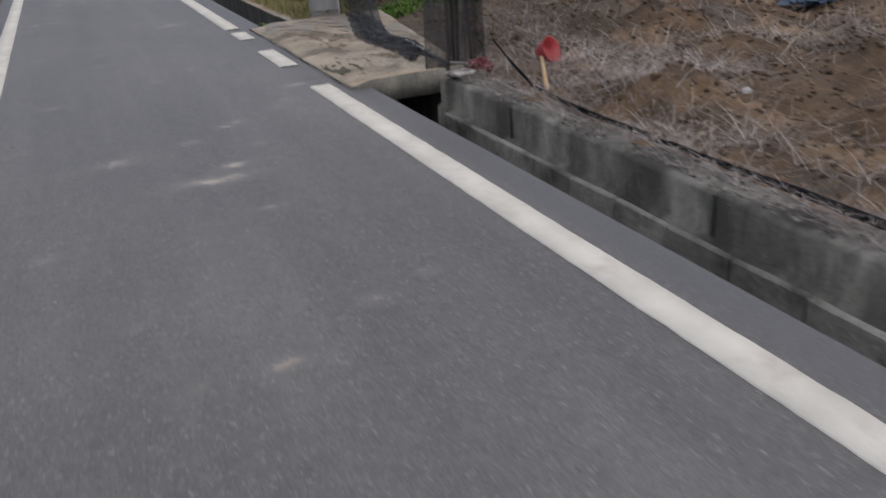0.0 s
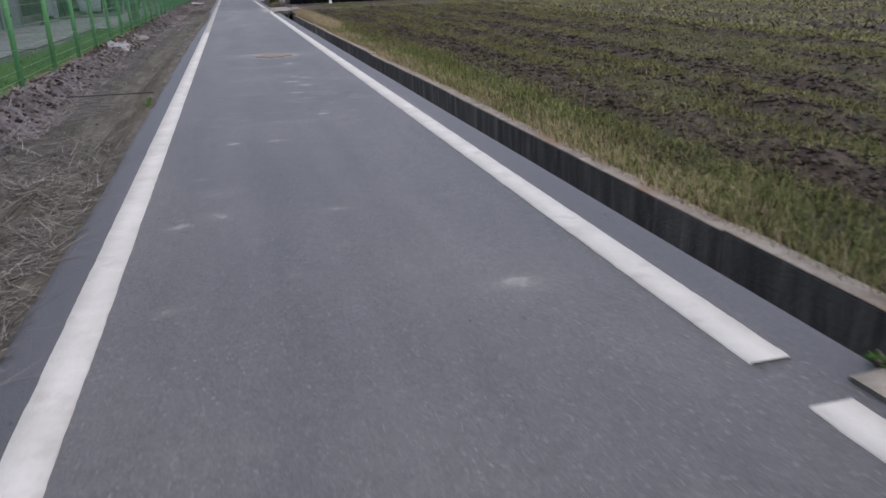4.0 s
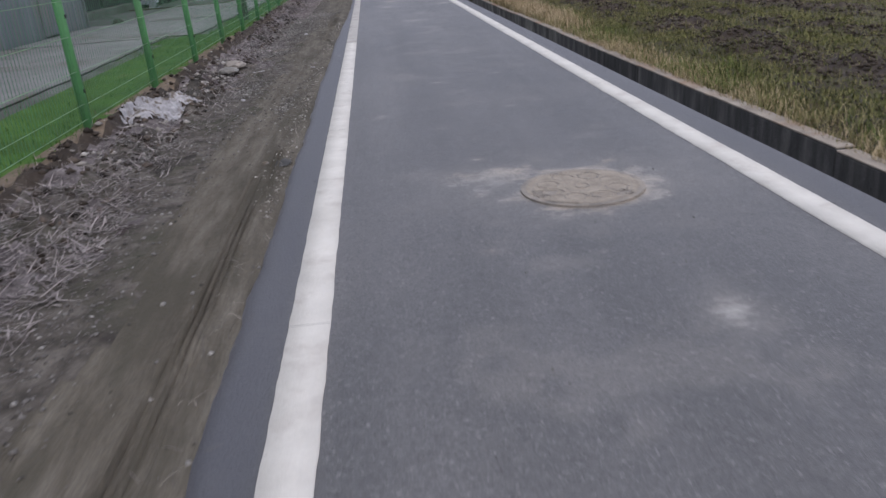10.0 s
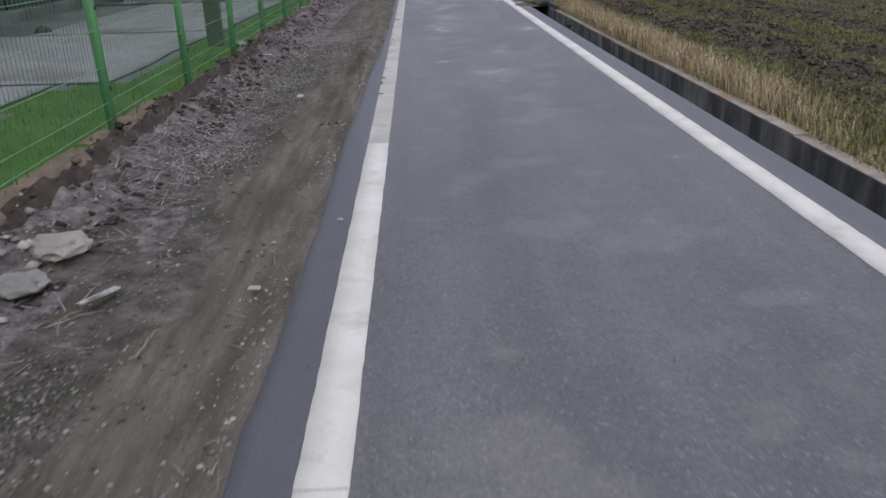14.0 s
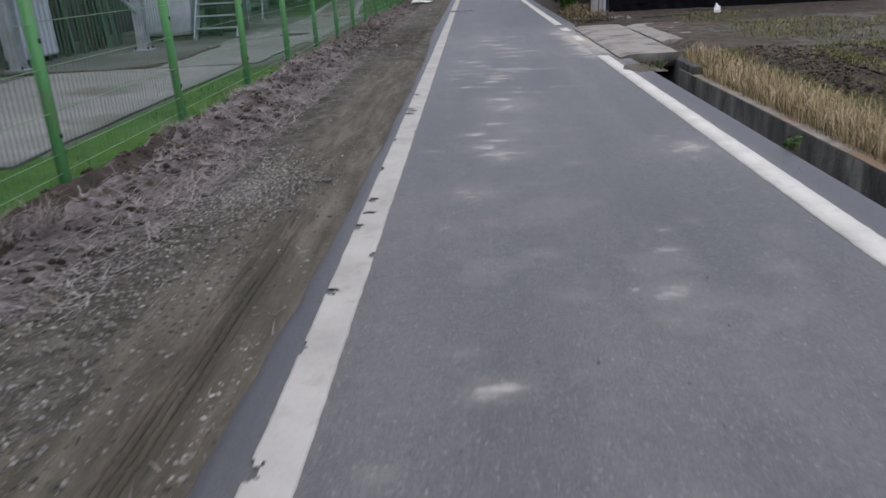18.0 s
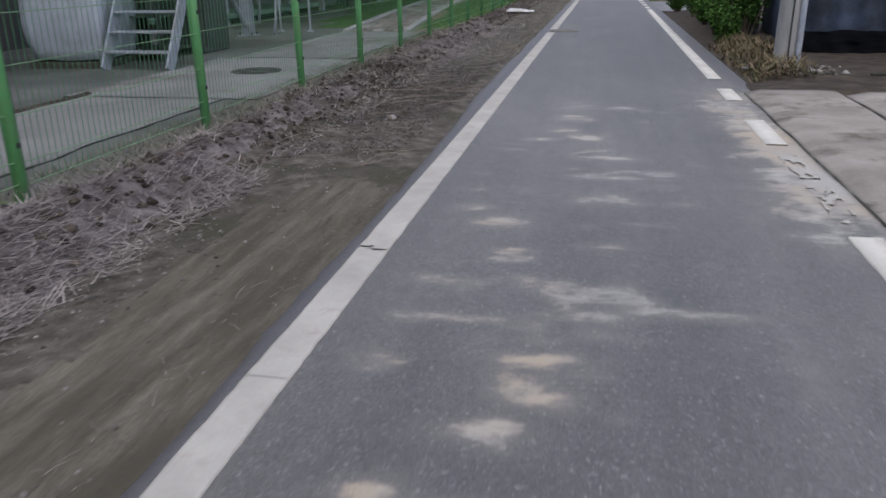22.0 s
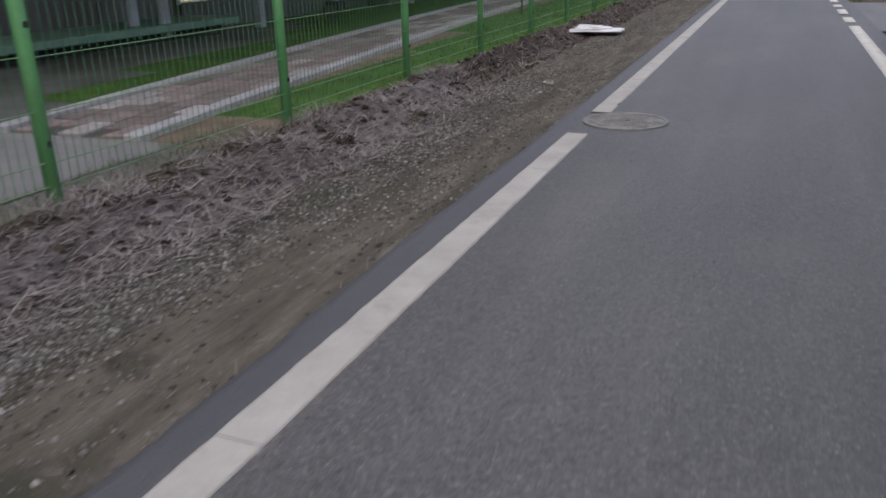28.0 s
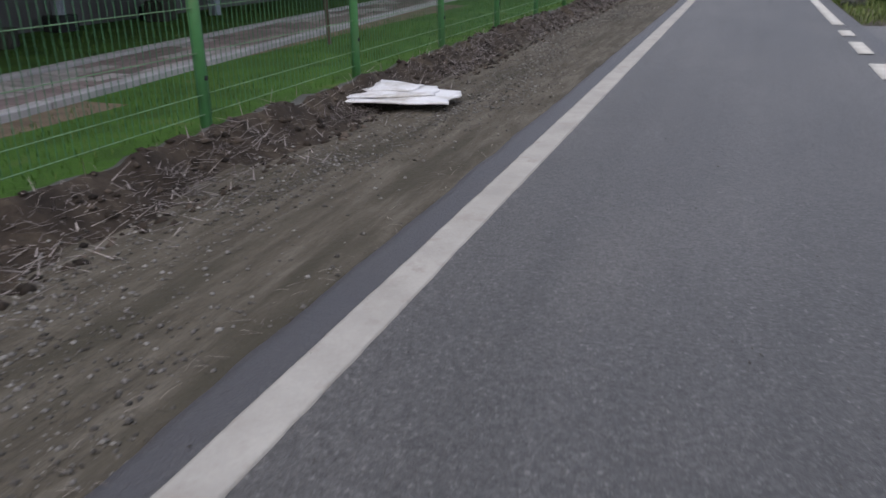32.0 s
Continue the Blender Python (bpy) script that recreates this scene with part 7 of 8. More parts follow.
def bush(x, yy, w, h, seed, label, count=2200, size=0.035, cat="shrub", name="shrub"):
    rs = random.Random(seed)
    t = thing(name, label, cat, pose(x, yy, 0.0))
    bm = bmesh.new()
    cs, rr = [], []
    for i in range(8):
        a = rs.uniform(0, 6.28)
        tip = Vector((math.cos(a) * w * rs.uniform(0.2, 0.8), math.sin(a) * w * rs.uniform(0.2, 0.8), h * rs.uniform(0.45, 0.95)))
        add_tube(bm, [(tip.x * 0.2, tip.y * 0.2, 0), tip * 0.6, tip], [0.02, 0.014, 0.006], 5)
        for q in (0.45, 0.75, 1.0):
            cs.append(tip * q)
            rr.append(w * rs.uniform(0.22, 0.42))
    part("woody_stem", bm, M_BARK, t)
    V, F = leaf_cloud(cs, rr, count, size, seed, 0.9)
    V[:, 2] = np.maximum(V[:, 2], 0.01)
    link_mesh("foliage", raw_mesh("leaves", V, F), M_SHRUB, t)
    return t


rt = random.Random(5)
i = 0
for rowy, x0, x1, st in ((59, 10.5, 64, 2.2), (62, 9.5, 76, 2.6), (66, 8, 90, 3.2)):
    x = x0
    while x < x1:
        tree(x + rt.uniform(-0.6, 0.6), rowy + 0.1 * (x - 10) + rt.uniform(-0.8, 0.8), rt.uniform(2.6, 3.6), 100 + i, "leafy green orchard tree behind the field")
        x += st
        i += 1
for k, (x, yy, w, h) in enumerate(((2.95, 50.5, 0.35, 0.6), (3.05, 51.4, 0.4, 0.9), (3.05, 52.3, 0.42, 1.0), (3.15, 53.4, 0.45, 1.1), (3.1, 54.6, 0.4, 0.8), (3.2, 55.8, 0.5, 1.2), (3.15, 57.1, 0.45, 1.0), (3.25, 58.5, 0.5, 1.1), (3.5, 52.0, 0.5, 1.5), (3.6, 55.0, 0.6, 1.7), (3.7, 57.8, 0.6, 1.6), (2.98, 59.75, 0.4, 0.75))):
    bush(x, yy, w, h, 300 + k, "dense dark green shrub at the road edge", 2000)
cs = [(9 + 66 * rt.random(), 0, rt.uniform(0.3, 2.1)) for k in range(900)]
cs = np.array([(a, 60.5 + 0.1 * (a - 10) + rt.uniform(-2.0, 2.5), c) for a, b, c in cs])
V, F = leaf_cloud(cs, np.full(900, 0.55), 60000, 0.12, 77)
V[:, 2] = np.maximum(V[:, 2], 0.02)
tagged(link_mesh("undergrowth", raw_mesh("undergrowth", V, F), M_LEAF), "green undergrowth between the orchard trees", "undergrowth", kind="stuff")
for k in range(9):
    bush(-1.9 - 0.25 * (k % 2), 75.5 + k * 1.6, 0.7, 1.7, 340 + k, "dark green hedge shrub past the end of the fence", 1500, 0.06, "hedge", "hedge")
for k, (x, yy, w, h) in enumerate(((3.4, 70, 0.5, 0.7), (4.6, 69, 0.7, 1.0), (3.0, 74, 0.6, 1.2), (4.2, 76, 0.9, 1.6), (3.2, 80, 0.8, 1.7), (3.6, 86, 0.9, 2.0), (5.5, 73, 0.8, 1.0), (6.5, 70, 0.8, 0.9), (2.9, 90, 0.8, 1.6))):
    bush(x, yy, w, h, 360 + k, "green wayside shrub beyond the driveway", 1500, 0.06)
bush(2.72, 39.5, 0.08, 0.08, 390, "small weed growing from the ditch mouth", 80, 0.022, "weed", "weed")
bush(2.66, 35.4, 0.07, 0.07, 391, "small green weed at the foot of the kerb", 90, 0.018, "weed", "weed")
bush(2.62, 8.62, 0.08, 0.05, 392, "small green weed at the slab corner", 90, 0.018, "weed", "weed")
barrel = thing("black_tub", "black rubber tub lying in the grass", "tub", pose(4.1, 72.0, 0.25, 80, 0, 20))
part("shell", tube_bm([(0, 0, -0.2), (0, 0, 0.2), (0, 0, 0.22), (0, 0, 0.1)], [0.26, 0.3, 0.27, 0.22], 18), M_TYRE, barrel)
# added dark lump imitates a shadowed hollow in the grass edge
rock = litter("rock", 2.86, 70.2, 0.06, (0.2, 0.45, 0.16), M_DARKPOST, "dark lump in place of a shadowed hollow at the road edge", "rock", 95)
ua, va_ = np.meshgrid(np.linspace(0, 1, 30), np.linspace(0, 1, 60))
ya = 60.5 + 6.1 * va_
xr = 3.95 - 0.62 * va_ - 0.5 * step(0.12, 0.0, va_) + 0.35 * (fbm(ya * 1.1, ya * 0, 47, 4) - 0.5)
apron_v = np.stack([(2.612 + (xr - 2.612) * ua).ravel(), ya.ravel(), (-0.006 - 0.03 * step(0.95, 1.0, ua)).ravel()], 1)
ia = np.arange(1800).reshape(60, 30)
apron = link_mesh("driveway", raw_mesh("driveway", apron_v, np.stack([ia[:-1, :-1], ia[:-1, 1:], ia[1:, 1:], ia[1:, :-1]], -1).reshape(-1, 4), True), M_ROAD)
tagged(apron, "grey asphalt driveway joining the road", "driveway", kind="structure")
stub = thing("concrete_post", "short grey concrete post at the driveway edge", "post", pose(3.65, 67.6, 0.0, 0, 3, 12))
part("shaft", box_bm((0, 0, 0.2), (0.17, 0.15, 0.5), bevel=0.02), M_POLE, stub)
stake_b = tagged(part("stake", rod_bm((3.87, 67.75, 0.0), (3.9, 67.75, 1.0), 0.014, 0.012, 8), M_WINDOW_FRAME), "thin white plastic stake in the grass", "stake")
flag = part("flagstone", box_bm((0, 0, 0), (0.42, 0.26, 0.06), bevel=0.02), M_SLAB)
flag.matrix_world = pose(4.05, 67.35, 0.06, 0, 3, 10)
tagged(flag, "pale flat stone on the soil by the concrete post", "stone")

# ---- the far end of the road ----
cross = part("road", box_bm((0, 102, -0.03), (120, 9, 0.05)), M_ROAD)
tagged(cross, "far cross street of grey asphalt", "road", kind="structure")
cone = thing("traffic_cone", "orange traffic cone at the far end of the road", "traffic cone", pose(0.3, 95.5, 0))
part("base", box_bm((0, 0, 0.02), (0.4, 0.4, 0.04), bevel=0.01), M_CONE, cone)
part("cone", rod_bm((0, 0, 0.03), (0, 0, 0.72), 0.17, 0.03, 14), M_CONE, cone)


def parked_car(x, yy, turn):
    t = thing("parked_car", "white van parked at the far end of the road", "car", pose(x, yy, 0, 0, 0, turn))
    bm = bmesh.new()
    side = [(-2.1, 0.35), (-2.15, 0.8), (-1.9, 1.0), (-1.3, 1.15), (-0.9, 1.75), (1.9, 1.85), (2.1, 1.6), (2.15, 0.4)]
    a = [bm.verts.new((0.82, p, z)) for p, z in side]
    b = [bm.verts.new((-0.82, p, z)) for p, z in side]
    bm.faces.new(a)
    bm.faces.new(b[::-1])
    for i in range(len(side)):
        j = (i + 1) % len(side)
        bm.faces.new((a[i], b[i], b[j], a[j]))
    bmesh.ops.bevel(bm, geom=bm.edges[:], offset=0.06, segments=2, affect="EDGES")
    part("body", bm, M_CAR, t)
    part("windscreen", box_bm((0, -1.12, 1.45), (1.4, 0.03, 0.55), Matrix.Rotation(math.radians(-33), 3, "X")), M_GLASS, t)
    for k in (-0.55, 0.55):
        part("headlight", box_bm((k, -2.13, 0.82), (0.3, 0.08, 0.16), bevel=0.02), M_WINDOW_FRAME, t)
    part("bumper", box_bm((0, -2.16, 0.45), (1.6, 0.12, 0.2), bevel=0.04), M_DARK, t)
    for p in (-1.4, 1.35):
        for k in (-0.76, 0.76):
            w = part("wheel", rod_bm((k - 0.1, p, 0.32), (k + 0.1, p, 0.32), 0.32, seg=20), M_TYRE, t)
            part("rim", rod_bm((k - 0.11, p, 0.32), (k + 0.11, p, 0.32), 0.2, seg=14), M_STEEL, w)
    return t


parked_car(0.5, 148.0, 8)


def block(name, x0, x1, yy, depth, h, storey, mat, label, bays, win=M_GLASS, sill=0.9):
    t = thing(name, label, "building", pose(0, 0, 0))
    part("wall", box_bm(((x0 + x1) / 2, yy + depth / 2, h / 2), (x1 - x0, depth, h), bevel=0.05), mat, t)
    part("roof", box_bm(((x0 + x1) / 2, yy + depth / 2, h + 0.15), (x1 - x0 + 0.6, depth + 0.6, 0.3), bevel=0.05), M_ROOF, t)
    n = int(h // storey)
    bw = (x1 - x0) / bays
    for f in range(n):
        for b in range(bays):
            w = part("window", box_bm((x0 + bw * (b + 0.5), yy - 0.02, f * storey + sill + 0.6), (bw * 0.62, 0.12, 1.3), bevel=0.02), M_WINDOW_FRAME, t)
            part("pane", box_bm((x0 + bw * (b + 0.5), yy - 0.09, f * storey + sill + 0.6), (bw * 0.56, 0.03, 1.16)), win, w)
    return t


block("dark_building", -4.0, 3.2, 156, 10, 9.0, 3.3, M_FAR_DARK, "dark two-storey building at the end of the road", 3, M_WINDOW_FRAME, 1.9)
block("apartment_building", -14, 22, 190, 14, 30, 3.0, M_FAR_BLUE, "tall blue-grey apartment building far behind the road", 12)
block("warehouse", 4.5, 17, 118, 12, 5.2, 4.8, M_FAR_PALE, "pale low warehouse beyond the road end", 4)
block("warehouse", 38, 66, 185, 14, 10, 3.4, M_FAR_PALE, "long pale warehouse behind the orchard", 8)
block("brick_building", 30, 38, 176, 14, 9, 3.2, M_FAR_BRICK, "red building behind the orchard", 3)
part("sign_band", box_bm((24.5, 175.8, 4.6), (10.5, 0.2, 1.1), bevel=0.03), M_FAR_YELLOW, block("shop_building", 19, 30, 176, 12, 5.4, 5, M_FAR_PALE, "low shop with a long yellow band behind the orchard", 4))
block("warehouse", 80, 130, 190, 16, 8, 3.8, M_FAR_BLUE, "long blue-grey warehouse behind the orchard", 9)
house = thing("farmhouse", "small pale house with a grey hipped roof beyond the shrubs", "house", pose(7.0, 92, 0))
part("wall", box_bm((0, 0, 1.2), (6.0, 5.0, 2.4), bevel=0.03), M_FAR_PALE, house)
bm = bmesh.new()
va = [bm.verts.new(p) for p in ((-3.4, -2.9, 2.3), (3.4, -2.9, 2.3), (3.4, 2.9, 2.3), (-3.4, 2.9, 2.3), (-2.2, 0, 3.7), (2.2, 0, 3.7))]
for f in ((0, 1, 5, 4), (1, 2, 5), (2, 3, 4, 5), (3, 0, 4), (3, 2, 1, 0)):
    bm.faces.new([va[k] for k in f])
part("roof", bm, M_ROOF, house)
for k in (-1.5, 1.2):
    part("window", box_bm((k, -2.52, 1.4), (1.1, 0.06, 0.9), bevel=0.01), M_GLASS, house)
banner = thing("banner_sign", "tall light-blue banner sign beside the road end", "sign", pose(3.0, 84.0, 0))
part("cloth", box_bm((0, 0, 1.9), (0.7, 0.03, 2.6), bevel=0.005), M_BLUE, banner)
part("mast", rod_bm((0.37, 0, 0), (0.37, 0, 3.6), 0.03, seg=8), M_STEEL, banner)
for x, yy in ((-0.9, 97.0), (2.6, 97.5)):
    utility_pole(x - 0.5, yy, 0, 0.14, "grey concrete utility pole at the far end of the road", False)

# ---- plants, gravel and clods that nobody could count ----
rs = np.random.RandomState(11)


def scatter(n, x0, x1, y0, y1, keep=None):
    x, y = rs.uniform(x0, x1, n), rs.uniform(y0, y1, n)
    if keep is not None:
        ok = rs.uniform(0, 1, n) < keep(x, y)
        x, y = x[ok], y[ok]
    return np.stack([x, y, ground_height(x, y)], 1)


def between(n, a, b):
    return rs.uniform(a, b, n)


def lie(p, lo=0.9, hi=1.5):
    return between(len(p), lo, hi)


p = scatter(300000, -1.62, -0.98, -2, 76, lambda x, y: np.clip(0.35 + 1.6 * (fbm(x * 3, y * 1.5, 5, 3) - 0.45), 0.05, 1) * (0.6 - 0.25 * step(14.5, 17, y) - 0.25 * step(22, 24, y) + 0.9 * step(33, 35.5, y + 0.8 * (x + 1.3))) * (1 - 0.75 * step(41.5, 43, y) * (1 - step(47, 49, y))) * np.where((x < -1.49) & (y > 20.5) & (y < 37), 0.04, 1) * (1 - 0.92 * step(53, 55.5, y) * step(-1.42, -1.3, x)) * (1 - 0.55 * step(53, 56, y)))
p[:, 2] += 0.008
tagged(short_blades("dead_grass", p, between(len(p), 0.04, 0.17), between(len(p), 0.003, 0.009), lie(p, 1.2, 1.55), M_DEADGRASS), "matted grey dead grass on the ridge under the fence", "dead grass", kind="stuff")
p = scatter(1000, -1.72, -1.5, 0, 76)
tagged(blades("dry_stalks", p, between(len(p), 0.06, 0.16), between(len(p), 0.002, 0.004), lie(p, 0.3, 1.0), M_DEADGRASS, 0.5), "upright dry stalks along the fence foot", "dry stalks", kind="stuff")
p = scatter(46000, -1.5, -0.2, -2, 14.5, lambda x, y: np.clip(2.6 * (fbm(x * 2, y * 1.2, 15, 3) - 0.3), 0, 1) * step(14.5, 12.0, y + 0.8 * x))
p[:, 2] += 0.006
tagged(short_blades("straw", p, between(len(p), 0.05, 0.3), between(len(p), 0.003, 0.009), lie(p, 1.3, 1.56), M_STRAW), "pale straw strewn over the dirt verge", "straw", kind="stuff")
p = scatter(1500, -1.5, -0.2, 42.9, 48, lambda x, y: np.clip(2.4 * (fbm(x * 2, y * 1.5, 25, 3) - 0.42), 0, 1))
p[:, 2] += 0.006
tagged(blades("dry_twigs", p, between(len(p), 0.06, 0.26), between(len(p), 0.002, 0.006), lie(p, 1.35, 1.55), M_STRAW, 0.15), "dry twigs and stems on the dirt verge", "twigs", kind="stuff")


def gravel_density(x, y):
    band = np.exp(-((x + 0.95 + 0.25 * np.sin(y * 0.7)) / 0.28) ** 2)
    stretch = np.clip(step(17, 20, y) * 0.25 + step(27, 30, y) * 0.9 - step(40, 43, y) * 0.7 + step(47.5, 50, y) * 0.7 - step(54.5, 56.5, y) * 0.55, 0.08, 1)
    wide = step(48, 50, y) * step(57, 55.5, y) * step(0.4, 0.6, fbm(x * 2.2, y * 1.1, 39, 3)) * step(-1.15, -1.0, x)
    edge = 0.2 * np.exp(-((x + 0.36) / 0.12) ** 2) * step(22.5, 24, y) * step(28.5, 27, y) * step(0.4, 0.6, fbm(x * 3, y * 2, 33, 3))
    return np.clip(edge + 0.4 * wide + band * stretch * (1.7 - 1.2 * step(35.5, 36.5, y) * step(43, 41, y)) * fbm(x * 4, y * 2.5, 35, 3) + 0.018 + 0.12 * step(-0.65, -0.8, x) * step(16, 19, y) * (1 - 0.7 * step(35.5, 36.5, y) * step(43, 41, y)) * (1 - 0.8 * step(54, 56, y)), 0, 1) * (1 - 0.8 * step(40, 41.5, y) * (1 - step(46.5, 48, y)))


p = scatter(300000, -1.45, -0.12, 2, 70, gravel_density)
p[:, 2] += 0.002
tagged(stones("gravel", p, 0.003 + 0.015 * between(len(p), 0, 1) ** 3.5, M_GRAVEL), "grey gravel scattered on the dirt verge", "gravel", kind="stuff")
patches = [(-0.75, 35.0, .42, .75), (-0.75, 35.0, .3, .6), (-1.1, 31.6, .4, 1.3), (-1.15, 33.6, .3, .9), (-1.0, 49.6, .4, 1.6), (-0.8, 52.6, .3, .8), (-0.85, 54.6, .25, .5), (-0.45, 24.2, .07, .6), (-0.95, 25.4, .2, .6), (-1.25, 22.6, .2, .5), (-1.0, 28.6, .3, .6)]
p = np.concatenate([np.stack([cx + rs.normal(0, 0.5 * rx, int(2600 * rx * ry / 0.3)), cy + rs.normal(0, 0.5 * ry, int(2600 * rx * ry / 0.3)), np.zeros(int(2600 * rx * ry / 0.3))], 1) for cx, cy, rx, ry in patches])
p = p[(p[:, 0] < -0.2) & (p[:, 0] > -1.6)]
p[:, 2] = ground_height(p[:, 0], p[:, 1]) + 0.003
tagged(stones("gravel", p, 0.004 + 0.013 * between(len(p), 0, 1) ** 2.6, M_GRAVEL), "pale crushed gravel lying in patches on the verge", "gravel", kind="stuff")
ye = rs.uniform(21, 33, 1500)
p = np.stack([left_edge(ye) - 0.01 - np.abs(rs.normal(0, 0.06, 1500)), ye, np.zeros(1500)], 1)
p[:, 2] = ground_height(p[:, 0], p[:, 1]) + 0.003
p = p[fbm(p[:, 1] * 1.1, p[:, 1] * 0, 38, 3) > 0.45]
tagged(stones("gravel", p, 0.003 + 0.013 * between(len(p), 0, 1) ** 3, M_PEBBLE), "pale pebbles gathered along the asphalt edge", "gravel", kind="stuff")
ye = rs.uniform(22.0, 27.4, 420)
p = np.stack([-1.42 + rs.normal(0, 0.11, 420), ye, np.zeros(420)], 1)
p[:, 2] = ground_height(p[:, 0], p[:, 1]) + 0.006
tagged(stones("plaster_crumbs", p, 0.006 + 0.04 * between(420, 0, 1) ** 3, M_PEBBLE), "pale crumbs of plaster along the dirt ridge", "rubble", kind="stuff")
p = np.stack([-0.78 + rs.normal(0, 0.2, 2600), 35.05 + rs.normal(0, 0.4, 2600), np.zeros(2600)], 1)
p[:, 2] = ground_height(p[:, 0], p[:, 1]) + 0.003
tagged(stones("gravel", p, 0.003 + 0.009 * between(2600, 0, 1) ** 2.5, M_PEBBLE), "spill of fine pale gravel on the verge", "gravel", kind="stuff")
p = scatter(9000, -1.7, -1.15, -2, 76, lambda x, y: fbm(x * 5, y * 2, 45, 3))
tagged(stones("soil_clods", p, between(len(p), 0.012, 0.05), M_CLOD), "dark soil clods on the ridge under the fence", "soil clods", kind="stuff")


def chip_density(x, y):
    patch = step(0.4, 0.62, fbm(x * 1.8 + 3, y * 0.9, 37, 4))
    return patch * step(-0.55, -0.8, x) * (0.25 + 0.75 * step(18, 21, y)) * (1 - 0.6 * step(49, 52, y))


p = scatter(46000, -1.6, -0.6, 3, 60, chip_density)
p[:, 2] += 0.003
tagged(blades("wood_chips", p, between(len(p), 0.008, 0.03), between(len(p), 0.004, 0.012), lie(p, 1.3, 1.55), M_CHIP, 0.2), "grey splinters and chips trodden into the verge", "wood chips", kind="stuff")
tuft = [(-1.62, 46.55), (-1.6, 48.1), (-1.62, 43.9), (-1.6, 50.3), (-1.58, 37.9), (-1.6, 36.2), (-1.6, 52.3), (-1.6, 54.5), (-1.55, 33.9)]
p = np.concatenate([np.stack([cx + rs.normal(0, 0.07, 420), cy + rs.normal(0, 0.14, 420), np.full(420, 0.13)], 1) for cx, cy in tuft])
tagged(blades("dry_tufts", p, between(len(p), 0.1, 0.26), between(len(p), 0.002, 0.005), lie(p, 0.85, 1.45), M_DEADGRASS, 0.8), "drooping tufts of grey dead grass at the fence posts", "dry grass", kind="stuff")
p = np.concatenate([np.stack([cx + rs.normal(0, 0.018, 70), cy + rs.normal(0, 0.05, 70), np.zeros(70)], 1) for cx, cy in ((-0.25, 16.25), (-0.23, 15.84), (-0.24, 16.05))])
tagged(blades("edge_weeds", p, between(210, 0.015, 0.05), between(210, 0.004, 0.009), lie(p, 0.4, 1.3), M_BLADE, 0.6), "small green weeds at the asphalt edge", "weeds", kind="stuff")
p = scatter(2200, -0.33, -0.12, 8, 60)
p[:, 2] += 0.004
tagged(blades("edge_straw", p, between(len(p), 0.02, 0.09), between(len(p), 0.002, 0.004), lie(p, 1.2, 1.5), M_STRAW, 0.5), "bits of straw along the asphalt edge", "straw", kind="stuff")


def lawn(x, y):
    bald = 0.25 + 0.75 * step(0.35, 0.5, fbm(x * 0.8, y * 0.8, 55, 3))
    return np.where(lawn_cover(x, y), bald, 0.0) * np.where(x < -3.5, 0.6, 1)


p = scatter(90000, -6.8, -1.76, 14, 72, lawn)
tagged(blades("lawn_grass", p, between(len(p), 0.03, 0.075), between(len(p), 0.003, 0.006), lie(p, 0.1, 0.8), M_BLADE, 0.6), "short green lawn grass behind the fence", "grass", kind="stuff")
p = scatter(26000, 3.26, 4.1, 9.1, 36, lambda x, y: step(0.42, 0.6, fbm(x * 1.6, y * 0.7, 66, 3)) * np.clip(1.3 - 1.1 * (x - 3.26), 0.1, 1))
tagged(blades("kerb_grass", p, between(len(p), 0.04, 0.16), between(len(p), 0.004, 0.008), lie(p, 0.1, 0.8), M_KERBGREEN, 0.6), "fresh green grass mixed into the dry grass along the kerb", "grass", kind="stuff")
p = scatter(30000, 3.22, 3.8, 9.1, 40.2, lambda x, y: np.clip(1.3 - 1.4 * (x - 3.24) / 0.56 + 0.8 * (fbm(x * 2, y * 0.8, 65, 3) - 0.3), 0.1, 1))
tagged(blades("dry_grass", p, between(len(p), 0.04, 0.14) * (1 + 1.3 * step(31, 36, p[:, 1])), between(len(p), 0.003, 0.006), lie(p, 0.1, 0.75), M_DRYBLADE, 0.6), "tan dry grass along the kerb", "dry grass", kind="stuff")


def turf(x, y):
    return np.clip(1.15 - 1.05 * furrow(x, y), 0.06, 1) * (0.4 + 0.6 * step(0.4, 0.6, fbm(x * 1.6, y * 1.1, 75, 4)))


p = np.concatenate([scatter(330000, 3.3, 6.2, 8.9, 41, turf), scatter(240000, 6.2, 11, 8.9, 41, turf)])
tagged(short_blades("field_grass", p, between(len(p), 0.02, 0.085) * (0.5 + 0.9 * fbm(p[:, 0] * 3, p[:, 1] * 3, 76, 3)), between(len(p), 0.004, 0.011), lie(p, 0.3, 1.4), M_FIELDBLADE), "olive green weeds on the fallow field", "grass", kind="stuff")
p = scatter(26000, 3.35, 9.5, 8.9, 41)
tagged(stones("soil_crumbs", p, between(len(p), 0.008, 0.03), M_CLOD_FIELD), "small soil crumbs over the fallow field", "soil crumbs", kind="stuff")
p = scatter(170000, 10, 42, 10, 57, lambda x, y: np.clip(0.9 - 0.8 * furrow(x, y), 0.05, 1))
tagged(short_blades("field_grass", p, between(len(p), 0.05, 0.14), between(len(p), 0.02, 0.05), lie(p, 0.8, 1.45), M_FARBLADE), "olive green weeds far out on the fallow field", "grass", kind="stuff")
p = scatter(85000, 3.9, 12, 8.9, 41, lambda x, y: np.clip(furrow(x, y) * 1.3 - 0.25, 0.0, 1))
